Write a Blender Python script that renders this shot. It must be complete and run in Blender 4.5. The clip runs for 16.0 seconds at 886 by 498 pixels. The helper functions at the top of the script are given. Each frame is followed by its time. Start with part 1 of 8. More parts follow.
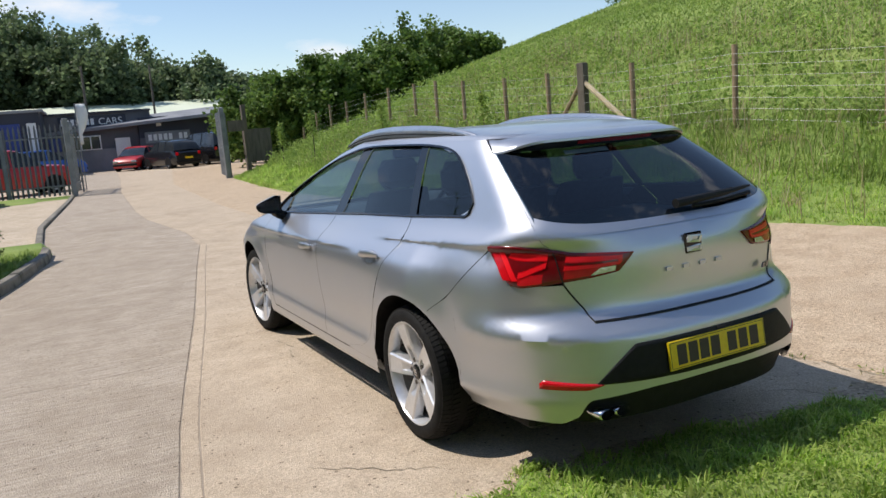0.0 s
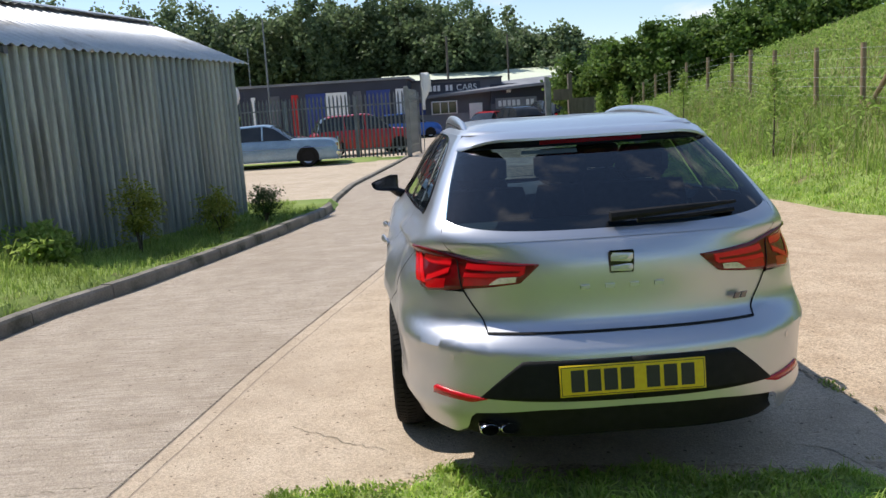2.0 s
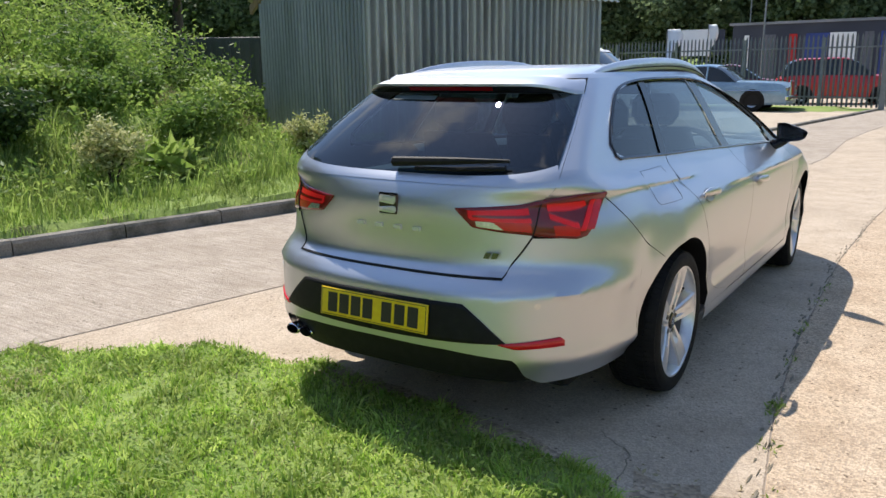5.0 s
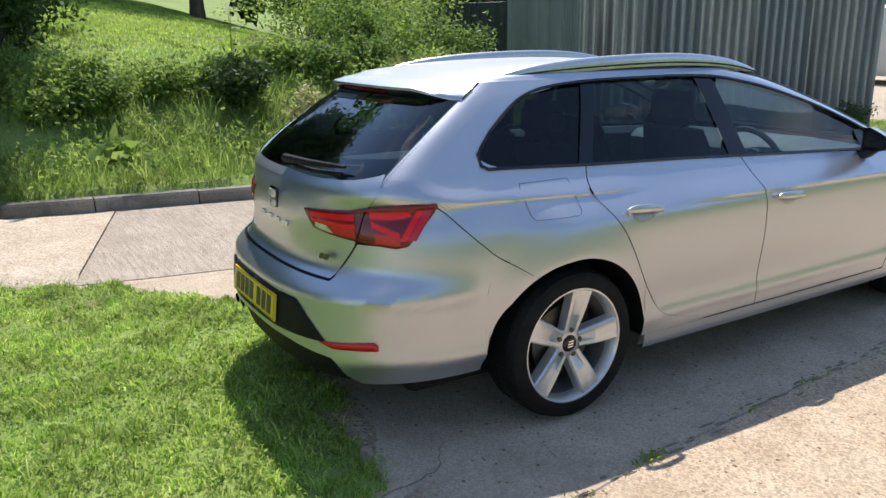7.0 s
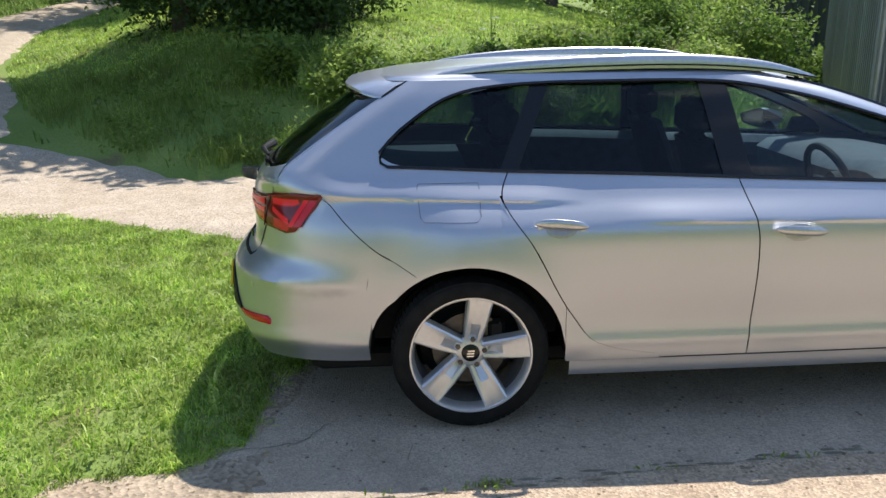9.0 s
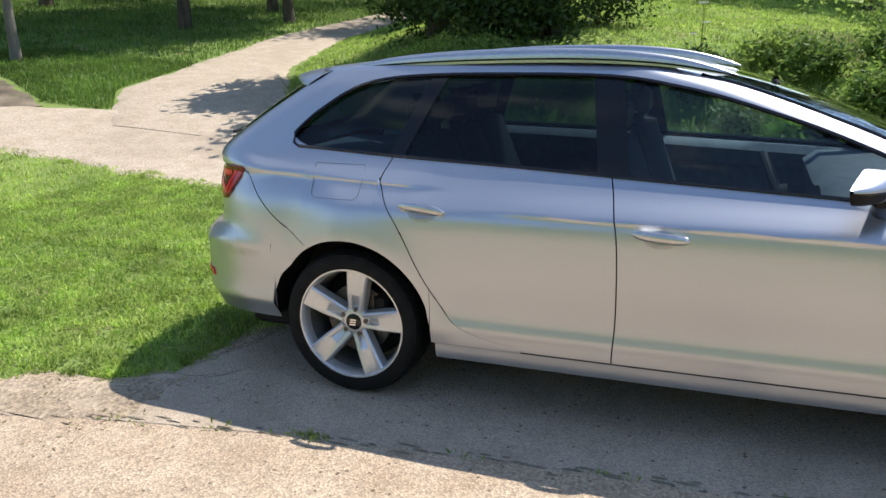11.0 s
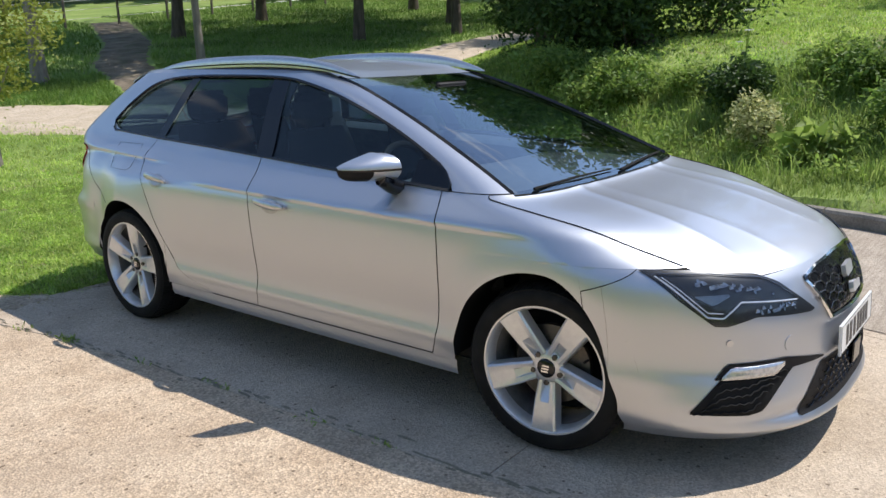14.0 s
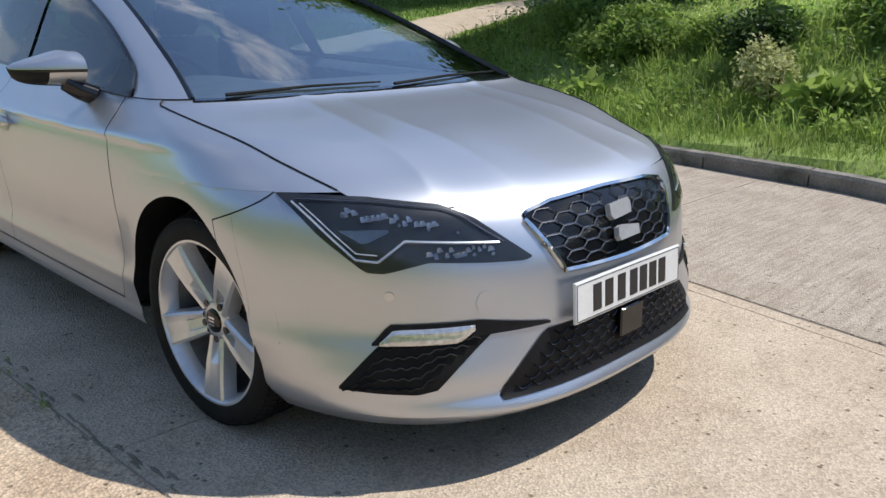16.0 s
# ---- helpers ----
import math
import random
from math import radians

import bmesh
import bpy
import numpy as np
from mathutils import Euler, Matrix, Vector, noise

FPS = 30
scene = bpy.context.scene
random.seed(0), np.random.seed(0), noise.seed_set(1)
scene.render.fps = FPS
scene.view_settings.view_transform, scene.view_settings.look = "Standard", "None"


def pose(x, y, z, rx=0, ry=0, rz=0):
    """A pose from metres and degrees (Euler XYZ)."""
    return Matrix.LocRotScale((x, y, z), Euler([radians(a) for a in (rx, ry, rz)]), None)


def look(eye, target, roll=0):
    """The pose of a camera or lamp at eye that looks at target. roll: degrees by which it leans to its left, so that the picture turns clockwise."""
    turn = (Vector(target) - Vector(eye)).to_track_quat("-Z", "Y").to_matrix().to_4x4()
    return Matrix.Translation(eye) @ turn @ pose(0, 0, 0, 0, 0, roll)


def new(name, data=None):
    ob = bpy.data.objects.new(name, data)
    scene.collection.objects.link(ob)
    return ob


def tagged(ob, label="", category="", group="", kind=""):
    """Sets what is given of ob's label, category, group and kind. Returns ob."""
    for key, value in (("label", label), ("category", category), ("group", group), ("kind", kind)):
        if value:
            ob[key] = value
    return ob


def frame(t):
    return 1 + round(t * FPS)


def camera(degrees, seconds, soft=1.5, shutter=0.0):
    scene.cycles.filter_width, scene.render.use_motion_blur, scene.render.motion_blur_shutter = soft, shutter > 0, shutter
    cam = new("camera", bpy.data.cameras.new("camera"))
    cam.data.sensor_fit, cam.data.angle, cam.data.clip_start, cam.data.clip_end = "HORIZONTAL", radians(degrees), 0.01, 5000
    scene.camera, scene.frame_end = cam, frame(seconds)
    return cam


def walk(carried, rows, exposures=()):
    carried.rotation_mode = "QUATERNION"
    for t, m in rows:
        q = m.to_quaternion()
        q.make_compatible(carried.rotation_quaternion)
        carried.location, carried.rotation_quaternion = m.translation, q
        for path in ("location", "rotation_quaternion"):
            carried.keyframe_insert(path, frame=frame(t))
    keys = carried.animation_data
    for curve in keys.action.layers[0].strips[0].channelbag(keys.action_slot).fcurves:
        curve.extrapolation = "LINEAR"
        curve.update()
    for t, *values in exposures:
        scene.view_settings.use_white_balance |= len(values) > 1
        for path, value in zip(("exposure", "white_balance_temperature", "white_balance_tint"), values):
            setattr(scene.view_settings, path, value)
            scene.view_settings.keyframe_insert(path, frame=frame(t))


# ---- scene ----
cam = camera(58.6, 16.0)
PATH = [
    (0, (-2.331, -3.212, 1.45), (-1.415, -1.462, 1.134), -4.6),
    (0.5, (-1.947, -3.369, 1.455), (-1.234, -1.526, 1.147), -4.4),
    (1, (-1.56, -3.534, 1.429), (-1.084, -1.616, 1.124), -4.1),
    (1.5, (-1.168, -3.663, 1.42), (-0.92, -1.704, 1.101), -3.8),
    (2, (-0.729, -3.682, 1.456), (-0.665, -1.712, 1.121), -3.5),
    (2.5, (-0.293, -3.756, 1.459), (-0.404, -1.789, 1.116), -3.3),
    (3, (0.133, -3.688, 1.433), (-0.19, -1.747, 1.075), -3.0),
    (3.5, (0.535, -3.721, 1.424), (0.024, -1.829, 1.028), -2.6),
    (4, (0.99, -3.669, 1.405), (0.276, -1.852, 0.968), -2.3),
    (4.2, (1.173, -3.604, 1.379), (0.376, -1.821, 0.949), -1.9),
    (6.3, (2.722, -2.531, 1.498), (1.238, -1.293, 0.984), -0.9),
    (6.5, (2.826, -2.37, 1.519), (1.285, -1.203, 1.008), -1.0),
    (7, (3.147, -1.999, 1.56), (1.499, -1.0, 1.026), -0.8),
    (7.5, (3.308, -1.567, 1.567), (1.564, -0.76, 1.012), -0.8),
    (8, (3.524, -1.123, 1.618), (1.698, -0.548, 1.037), -0.9),
    (8.2, (3.583, -0.95, 1.629), (1.732, -0.466, 1.048), -0.9),
    (10.3, (3.806, 0.892, 1.494), (1.932, 0.417, 0.984), -1.1),
    (10.5, (3.796, 1.07, 1.494), (1.941, 0.526, 0.981), -1.1),
    (11, (3.695, 1.51, 1.491), (1.89, 0.82, 0.975), -1.0),
    (11.5, (3.711, 1.997, 1.494), (1.965, 1.171, 0.974), -1.1),
    (12, (3.618, 2.428, 1.485), (1.941, 1.472, 0.963), -1.1),
    (12.5, (3.576, 2.884, 1.47), (1.966, 1.819, 0.949), -1.2),
    (13, (3.501, 3.263, 1.464), (1.936, 2.13, 0.947), -1.2),
    (13.5, (3.325, 3.655, 1.472), (1.784, 2.483, 0.97), -1.3),
    (14, (3.156, 4.035, 1.441), (1.632, 2.833, 0.958), -1.2),
    (14.5, (2.876, 4.295, 1.391), (1.384, 3.053, 0.91), -1.0),
    (15, (2.6, 4.584, 1.323), (1.159, 3.285, 0.836), -0.9),
    (15.5, (2.228, 4.644, 1.234), (0.838, 3.296, 0.733), -0.9),
    (16, (1.841, 4.642, 1.128), (0.493, 3.269, 0.581), -0.7),
]
walk(cam, [(t, look(eye, target, roll)) for t, eye, target, roll in PATH], [(0, -0.06, 6720, 12), (2.5, 0.16, 6720, 12), (7, 0.41, 6620, 12), (12.5, 0.35, 6520, 12), (16, 0.09, 6450, 11)])

# ---- world, sun and exposure ----
SUN = Vector((-0.53, 0.34, 1.0)).normalized()
world = bpy.data.worlds.new("sky")
scene.world = world
world.use_nodes = True
wn, wl = world.node_tree.nodes, world.node_tree.links
wn.clear()
w_out, w_bg = wn.new("ShaderNodeOutputWorld"), wn.new("ShaderNodeBackground")
w_sky = wn.new("ShaderNodeTexSky")
w_sky.sky_type, w_sky.sun_disc = "NISHITA", False
w_sky.sun_elevation, w_sky.sun_rotation = math.asin(SUN.z), math.atan2(SUN.x, SUN.y)
w_sky.dust_density, w_sky.ozone_density = 0.1, 2.5
w_co, w_map = wn.new("ShaderNodeTexCoord"), wn.new("ShaderNodeMapping")
w_map.inputs["Scale"].default_value = (1.0, 1.0, 2.6)
w_noise, w_ramp = wn.new("ShaderNodeTexNoise"), wn.new("ShaderNodeValToRGB")
w_noise.inputs["Scale"].default_value, w_noise.inputs["Detail"].default_value = 3.2, 9.0
w_noise.inputs["Roughness"].default_value = 0.56
w_ramp.color_ramp.elements[0].position, w_ramp.color_ramp.elements[1].position = 0.57, 0.72
w_mix = wn.new("ShaderNodeMixRGB")
w_mix.inputs["Color2"].default_value = (6.6, 6.8, 7.1, 1)
wl.new(w_co.outputs["Generated"], w_map.inputs["Vector"])
wl.new(w_map.outputs["Vector"], w_noise.inputs["Vector"])
wl.new(w_noise.outputs["Fac"], w_ramp.inputs["Fac"])
wl.new(w_ramp.outputs["Color"], w_mix.inputs["Fac"])
wl.new(w_sky.outputs["Color"], w_mix.inputs["Color1"])
wl.new(w_mix.outputs["Color"], w_bg.inputs["Color"])
wl.new(w_bg.outputs["Background"], w_out.inputs["Surface"])
w_bg.inputs["Strength"].default_value = 0.15

sun_lamp = bpy.data.lights.new("sun", "SUN")
sun_lamp.energy, sun_lamp.angle, sun_lamp.color = 4.55, radians(0.55), (1.0, 0.965, 0.905)
new("sun", sun_lamp).matrix_world = look(SUN * 60, (0, 0, 0))


# ---- materials ----
def surface(name, first, second, scale=4.0, rough=0.6, bump=0.2, metal=0.0, fine=60.0, coat=0.0, wear=None, island=0.0, stretch=(1, 1, 1), grain=0.25, spec=0.5):
    """A surface whose colour wanders between two tones at two sizes, with relief; wear adds a third tone in patches."""
    m = bpy.data.materials.new(name)
    m.use_nodes = True
    n, k = m.node_tree.nodes, m.node_tree.links
    b = n["Principled BSDF"]
    co, mp = n.new("ShaderNodeTexCoord"), n.new("ShaderNodeMapping")
    mp.inputs["Scale"].default_value = stretch
    k.new(co.outputs["Object"], mp.inputs["Vector"])
    big, small = n.new("ShaderNodeTexNoise"), n.new("ShaderNodeTexNoise")
    big.inputs["Scale"].default_value, big.inputs["Detail"].default_value = scale, 5
    small.inputs["Scale"].default_value, small.inputs["Detail"].default_value = fine, 4
    for x in (big, small):
        k.new(mp.outputs["Vector"], x.inputs["Vector"])
    ramp = n.new("ShaderNodeValToRGB")
    ramp.color_ramp.elements[0].position, ramp.color_ramp.elements[1].position = 0.32, 0.68
    ramp.color_ramp.elements[0].color, ramp.color_ramp.elements[1].color = (*first, 1), (*second, 1)
    k.new(big.outputs["Fac"], ramp.inputs["Fac"])
    colour = ramp.outputs["Color"]
    if wear:
        tone, size, amount = wear
        w, wr, wm = n.new("ShaderNodeTexNoise"), n.new("ShaderNodeValToRGB"), n.new("ShaderNodeMixRGB")
        w.inputs["Scale"].default_value, w.inputs["Detail"].default_value = size, 8
        wr.color_ramp.elements[0].position, wr.color_ramp.elements[1].position = 0.62 - amount * 0.2, 0.72 - amount * 0.1
        wm.inputs["Color2"].default_value = (*tone, 1)
        k.new(mp.outputs["Vector"], w.inputs["Vector"])
        k.new(w.outputs["Fac"], wr.inputs["Fac"])
        k.new(wr.outputs["Color"], wm.inputs["Fac"])
        k.new(colour, wm.inputs["Color1"])
        colour = wm.outputs["Color"]
    over = n.new("ShaderNodeMixRGB")
    over.blend_type = "OVERLAY"
    over.inputs["Fac"].default_value = grain
    k.new(colour, over.inputs["Color1"])
    k.new(small.outputs["Fac"], over.inputs["Color2"])
    colour = over.outputs["Color"]
    if island:
        geo, hsv, mr = n.new("ShaderNodeNewGeometry"), n.new("ShaderNodeHueSaturation"), n.new("ShaderNodeMapRange")
        mr.inputs["To Min"].default_value, mr.inputs["To Max"].default_value = 1 - island, 1 + island
        k.new(geo.outputs["Random Per Island"], mr.inputs["Value"])
        k.new(mr.outputs["Result"], hsv.inputs["Value"])
        k.new(colour, hsv.inputs["Color"])
        colour = hsv.outputs["Color"]
    k.new(colour, b.inputs["Base Color"])
    b.inputs["Roughness"].default_value, b.inputs["Metallic"].default_value = rough, metal
    b.inputs["Specular IOR Level"].default_value = spec
    b.inputs["Coat Weight"].default_value, b.inputs["Coat Roughness"].default_value = coat, 0.04
    if bump:
        bp = n.new("ShaderNodeBump")
        bp.inputs["Strength"].default_value, bp.inputs["Distance"].default_value = bump, 0.01
        k.new(small.outputs["Fac"], bp.inputs["Height"])
        k.new(bp.outputs["Normal"], b.inputs["Normal"])
    return m


def foliage(name, first, second, island=0.35, glow=0.35, rough=0.55, sheen=0.35, patch=0.9):
    """Leaves and blades: each island its own tone, with light let through."""
    m = bpy.data.materials.new(name)
    m.use_nodes = True
    n, k = m.node_tree.nodes, m.node_tree.links
    b, out = n["Principled BSDF"], n["Material Output"]
    geo, ramp, co, big = n.new("ShaderNodeNewGeometry"), n.new("ShaderNodeValToRGB"), n.new("ShaderNodeTexCoord"), n.new("ShaderNodeTexNoise")
    big.inputs["Scale"].default_value, big.inputs["Detail"].default_value = patch, 4
    k.new(co.outputs["Object"], big.inputs["Vector"])
    ramp.color_ramp.elements[0].color, ramp.color_ramp.elements[1].color = (*first, 1), (*second, 1)
    k.new(geo.outputs["Random Per Island"], ramp.inputs["Fac"])
    hsv, mr = n.new("ShaderNodeHueSaturation"), n.new("ShaderNodeMapRange")
    mr.inputs["From Min"].default_value, mr.inputs["From Max"].default_value = 0.3, 0.7
    mr.inputs["To Min"].default_value, mr.inputs["To Max"].default_value = 1 - island, 1 + island
    k.new(big.outputs["Fac"], mr.inputs["Value"])
    k.new(mr.outputs["Result"], hsv.inputs["Value"])
    k.new(ramp.outputs["Color"], hsv.inputs["Color"])
    k.new(hsv.outputs["Color"], b.inputs["Base Color"])
    b.inputs["Roughness"].default_value, b.inputs["Specular IOR Level"].default_value = rough, sheen
    tr, mix = n.new("ShaderNodeBsdfTranslucent"), n.new("ShaderNodeMixShader")
    k.new(hsv.outputs["Color"], tr.inputs["Color"])
    mix.inputs["Fac"].default_value = glow
    k.new(b.outputs["BSDF"], mix.inputs[1])
    k.new(tr.outputs["BSDF"], mix.inputs[2])
    k.new(mix.outputs["Shader"], out.inputs["Surface"])
    return m


def pane(name, tint, gloss=0.06, rough=0.0, edge=4.0):
    """A tinted sheet of glass: clear through, and more of a mirror the flatter it is seen."""
    m = bpy.data.materials.new(name)
    m.use_nodes = True
    n, k = m.node_tree.nodes, m.node_tree.links
    n.remove(n["Principled BSDF"])
    tr, gl, lw, mix = n.new("ShaderNodeBsdfTransparent"), n.new("ShaderNodeBsdfGlossy"), n.new("ShaderNodeLayerWeight"), n.new("ShaderNodeMixShader")
    power, share = n.new("ShaderNodeMath"), n.new("ShaderNodeMapRange")
    power.operation, power.inputs[1].default_value = "POWER", edge
    share.inputs["To Min"].default_value = gloss
    tr.inputs["Color"].default_value = (*tint, 1)
    gl.inputs["Roughness"].default_value = rough
    k.new(lw.outputs["Facing"], power.inputs[0])
    k.new(power.outputs["Value"], share.inputs["Value"])
    k.new(share.outputs["Result"], mix.inputs["Fac"])
    k.new(tr.outputs["BSDF"], mix.inputs[1])
    k.new(gl.outputs["BSDF"], mix.inputs[2])
    k.new(mix.outputs["Shader"], n["Material Output"].inputs["Surface"])
    return m


def concrete(name, first, second, stone, size, stain, rough=0.9, bump=0.5, ripple=0.0):
    """Worn concrete: stones of the aggregate, stains at two sizes, and brush marks if asked."""
    m = bpy.data.materials.new(name)
    m.use_nodes = True
    n, k = m.node_tree.nodes, m.node_tree.links
    b, co = n["Principled BSDF"], n.new("ShaderNodeTexCoord")
    cell, big, mid, fine = n.new("ShaderNodeTexVoronoi"), n.new("ShaderNodeTexNoise"), n.new("ShaderNodeTexNoise"), n.new("ShaderNodeTexNoise")
    cell.inputs["Scale"].default_value, big.inputs["Scale"].default_value = size, 0.55
    mid.inputs["Scale"].default_value, fine.inputs["Scale"].default_value = 3.2, 300
    big.inputs["Detail"].default_value, mid.inputs["Detail"].default_value = 8, 8
    big.inputs["Roughness"].default_value, mid.inputs["Roughness"].default_value = 0.62, 0.68
    for x in (cell, big, mid, fine):
        k.new(co.outputs["Object"], x.inputs["Vector"])
    r1, r2, r3 = n.new("ShaderNodeValToRGB"), n.new("ShaderNodeValToRGB"), n.new("ShaderNodeValToRGB")
    r1.color_ramp.elements[0].color, r1.color_ramp.elements[1].color = (*first, 1), (*second, 1)
    r1.color_ramp.elements[0].position, r1.color_ramp.elements[1].position = 0.38, 0.62
    k.new(mid.outputs["Fac"], r1.inputs["Fac"])
    sep = n.new("ShaderNodeSeparateColor")
    k.new(cell.outputs["Color"], sep.inputs["Color"])
    r2.color_ramp.elements[0].color, r2.color_ramp.elements[1].color = (0.30, 0.295, 0.29, 1), (0.74, 0.73, 0.715, 1)
    k.new(sep.outputs["Red"], r2.inputs["Fac"])
    over = n.new("ShaderNodeMixRGB")
    over.blend_type = "OVERLAY"
    over.inputs["Fac"].default_value = stone
    k.new(r1.outputs["Color"], over.inputs["Color1"])
    k.new(r2.outputs["Color"], over.inputs["Color2"])
    r3.color_ramp.elements[0].position, r3.color_ramp.elements[1].position = 0.50, 0.70
    k.new(big.outputs["Fac"], r3.inputs["Fac"])
    dirt, amount = n.new("ShaderNodeMixRGB"), n.new("ShaderNodeMath")
    amount.operation = "MULTIPLY"
    amount.inputs[1].default_value = 0.6
    dirt.inputs["Color2"].default_value = (*stain, 1)
    k.new(r3.outputs["Color"], amount.inputs[0])
    k.new(amount.outputs["Value"], dirt.inputs["Fac"])
    k.new(over.outputs["Color"], dirt.inputs["Color1"])
    # small dark pits, in drifts
    pit, pick, few, pits = n.new("ShaderNodeTexVoronoi"), n.new("ShaderNodeSeparateColor"), n.new("ShaderNodeMath"), n.new("ShaderNodeMath")
    pit.inputs["Scale"].default_value = 48
    k.new(co.outputs["Object"], pit.inputs["Vector"])
    k.new(pit.outputs["Color"], pick.inputs["Color"])
    few.operation, pits.operation = "MULTIPLY_ADD", "LESS_THAN"
    few.inputs[1].default_value, few.inputs[2].default_value = 4.0, 0.02
    k.new(pick.outputs["Green"], few.inputs[0])
    k.new(pit.outputs["Distance"], few.inputs[2])
    pits.inputs[1].default_value = 0.42
    k.new(few.outputs["Value"], pits.inputs[0])
    dark = n.new("ShaderNodeMixRGB")
    dark.blend_type = "MULTIPLY"
    dark.inputs["Color2"].default_value = (0.42, 0.40, 0.38, 1)
    k.new(pits.outputs["Value"], dark.inputs["Fac"])
    k.new(dirt.outputs["Color"], dark.inputs["Color1"])
    tone = dark.outputs["Color"]
    b.inputs["Roughness"].default_value, b.inputs["Specular IOR Level"].default_value = rough, 0.3
    add = n.new("ShaderNodeMath")
    add.inputs[1].default_value = 0.0
    k.new(cell.outputs["Distance"], add.inputs[0])
    k.new(mid.outputs["Fac"], add.inputs[1])
    height = add.outputs["Value"]
    if ripple:
        wave, more, comb = n.new("ShaderNodeTexNoise"), n.new("ShaderNodeMath"), n.new("ShaderNodeMapping")
        comb.inputs["Scale"].default_value = (3.2, 42.0, 1.0)
        comb.inputs["Rotation"].default_value = (0, 0, 0.2)
        wave.inputs["Scale"].default_value, wave.inputs["Detail"].default_value = 1.0, 3
        k.new(co.outputs["Object"], comb.inputs["Vector"])
        k.new(comb.outputs["Vector"], wave.inputs["Vector"])
        more.operation = "MULTIPLY_ADD"
        more.inputs[1].default_value = ripple
        k.new(wave.outputs["Fac"], more.inputs[0])
        k.new(height, more.inputs[2])
        height = more.outputs["Value"]
        # dark streaks follow the brush marks, where the wear has left them
        mark, worn, streaked = n.new("ShaderNodeMath"), n.new("ShaderNodeMath"), n.new("ShaderNodeMixRGB")
        mark.operation = worn.operation = "MULTIPLY"
        worn.inputs[1].default_value = 1.1
        strong = n.new("ShaderNodeMapRange")
        strong.inputs["From Min"].default_value, strong.inputs["From Max"].default_value = 0.42, 0.68
        k.new(wave.outputs["Fac"], strong.inputs["Value"])
        k.new(strong.outputs["Result"], mark.inputs[0])
        k.new(mid.outputs["Fac"], mark.inputs[1])
        k.new(mark.outputs["Value"], worn.inputs[0])
        streaked.blend_type = "MULTIPLY"
        streaked.inputs["Color2"].default_value = (0.60, 0.575, 0.55, 1)
        k.new(worn.outputs["Value"], streaked.inputs["Fac"])
        k.new(tone, streaked.inputs["Color1"])
        tone = streaked.outputs["Color"]
    k.new(tone, b.inputs["Base Color"])
    bp = n.new("ShaderNodeBump")
    bp.inputs["Strength"].default_value, bp.inputs["Distance"].default_value = bump, 0.012
    k.new(height, bp.inputs["Height"])
    k.new(bp.outputs["Normal"], b.inputs["Normal"])
    return m


silver = surface("silver_paint", (0.535, 0.555, 0.60), (0.545, 0.565, 0.61), 3, 0.37, 0.0, 0.88, 900, 0.5, grain=0.05)
chrome = surface("chrome", (0.75, 0.75, 0.76), (0.8, 0.8, 0.8), 6, 0.08, 0.0, 1.0)
dark_chrome = surface("dark_chrome", (0.16, 0.16, 0.17), (0.2, 0.2, 0.21), 6, 0.2, 0.0, 0.9)
satin = surface("satin_silver", (0.55, 0.56, 0.58), (0.6, 0.6, 0.62), 6, 0.28, 0.0, 0.9)
alloy = surface("alloy", (0.66, 0.665, 0.68), (0.72, 0.72, 0.73), 8, 0.30, 0.03, 0.65)
# darker grey than the rim, for the deep barrel seen between the spokes
barrel_grey = surface("dark_grey_barrel", (0.16, 0.155, 0.15), (0.26, 0.255, 0.25), 14, 0.5, 0.05, 0.4)
lamp_strip = surface("lamp_strip", (0.50, 0.53, 0.58), (0.60, 0.63, 0.67), 30, 0.2, 0.0, 0.4)
facet_grey = surface("facet_grey", (0.22, 0.23, 0.25), (0.36, 0.37, 0.39), 60, 0.15, 0.0, 0.8)
lamp_dark = surface("lamp_bowl", (0.012, 0.013, 0.016), (0.028, 0.03, 0.035), 30, 0.3, 0.0, 0.2)
gloss_black = surface("gloss_black", (0.006, 0.006, 0.007), (0.009, 0.009, 0.01), 5, 0.12, 0.0)
badge_silver = surface("badge_silver", (0.60, 0.61, 0.63), (0.68, 0.69, 0.70), 6, 0.22, 0.0, 0.45)
black_plastic = surface("black_plastic", (0.005, 0.005, 0.006), (0.010, 0.010, 0.011), 30, 0.6, 0.15, 0, 300, spec=0.25)
rubber = surface("rubber", (0.007, 0.007, 0.007), (0.014, 0.0135, 0.013), 20, 0.75, 0.15, 0, 200, spec=0.2)
cloth = surface("seat_cloth", (0.02, 0.021, 0.024), (0.036, 0.037, 0.042), 40, 0.85, 0.3, 0, 400)
dash_plastic = surface("dash_plastic", (0.13, 0.137, 0.147), (0.175, 0.183, 0.195), 20, 0.6, 0.2, 0, 300)
lining = surface("roof_lining", (0.32, 0.32, 0.31), (0.38, 0.37, 0.36), 20, 0.9, 0.2, 0, 300)
red_lens = surface("red_lens", (0.55, 0.003, 0.008), (0.66, 0.005, 0.011), 8, 0.2, 0.0, coat=0.3)
dark_red = surface("dark_red_lens", (0.13, 0.003, 0.005), (0.19, 0.004, 0.007), 10, 0.15, 0.0, coat=0.2)
bright_red = surface("bright_red_lens", (0.86, 0.006, 0.012), (0.93, 0.010, 0.018), 10, 0.3, 0.0, coat=0.25, spec=0.3)
clear_lens = surface("clear_lens", (0.5, 0.5, 0.5), (0.7, 0.7, 0.7), 60, 0.1, 0.1, 0.7, 120, 1.0)
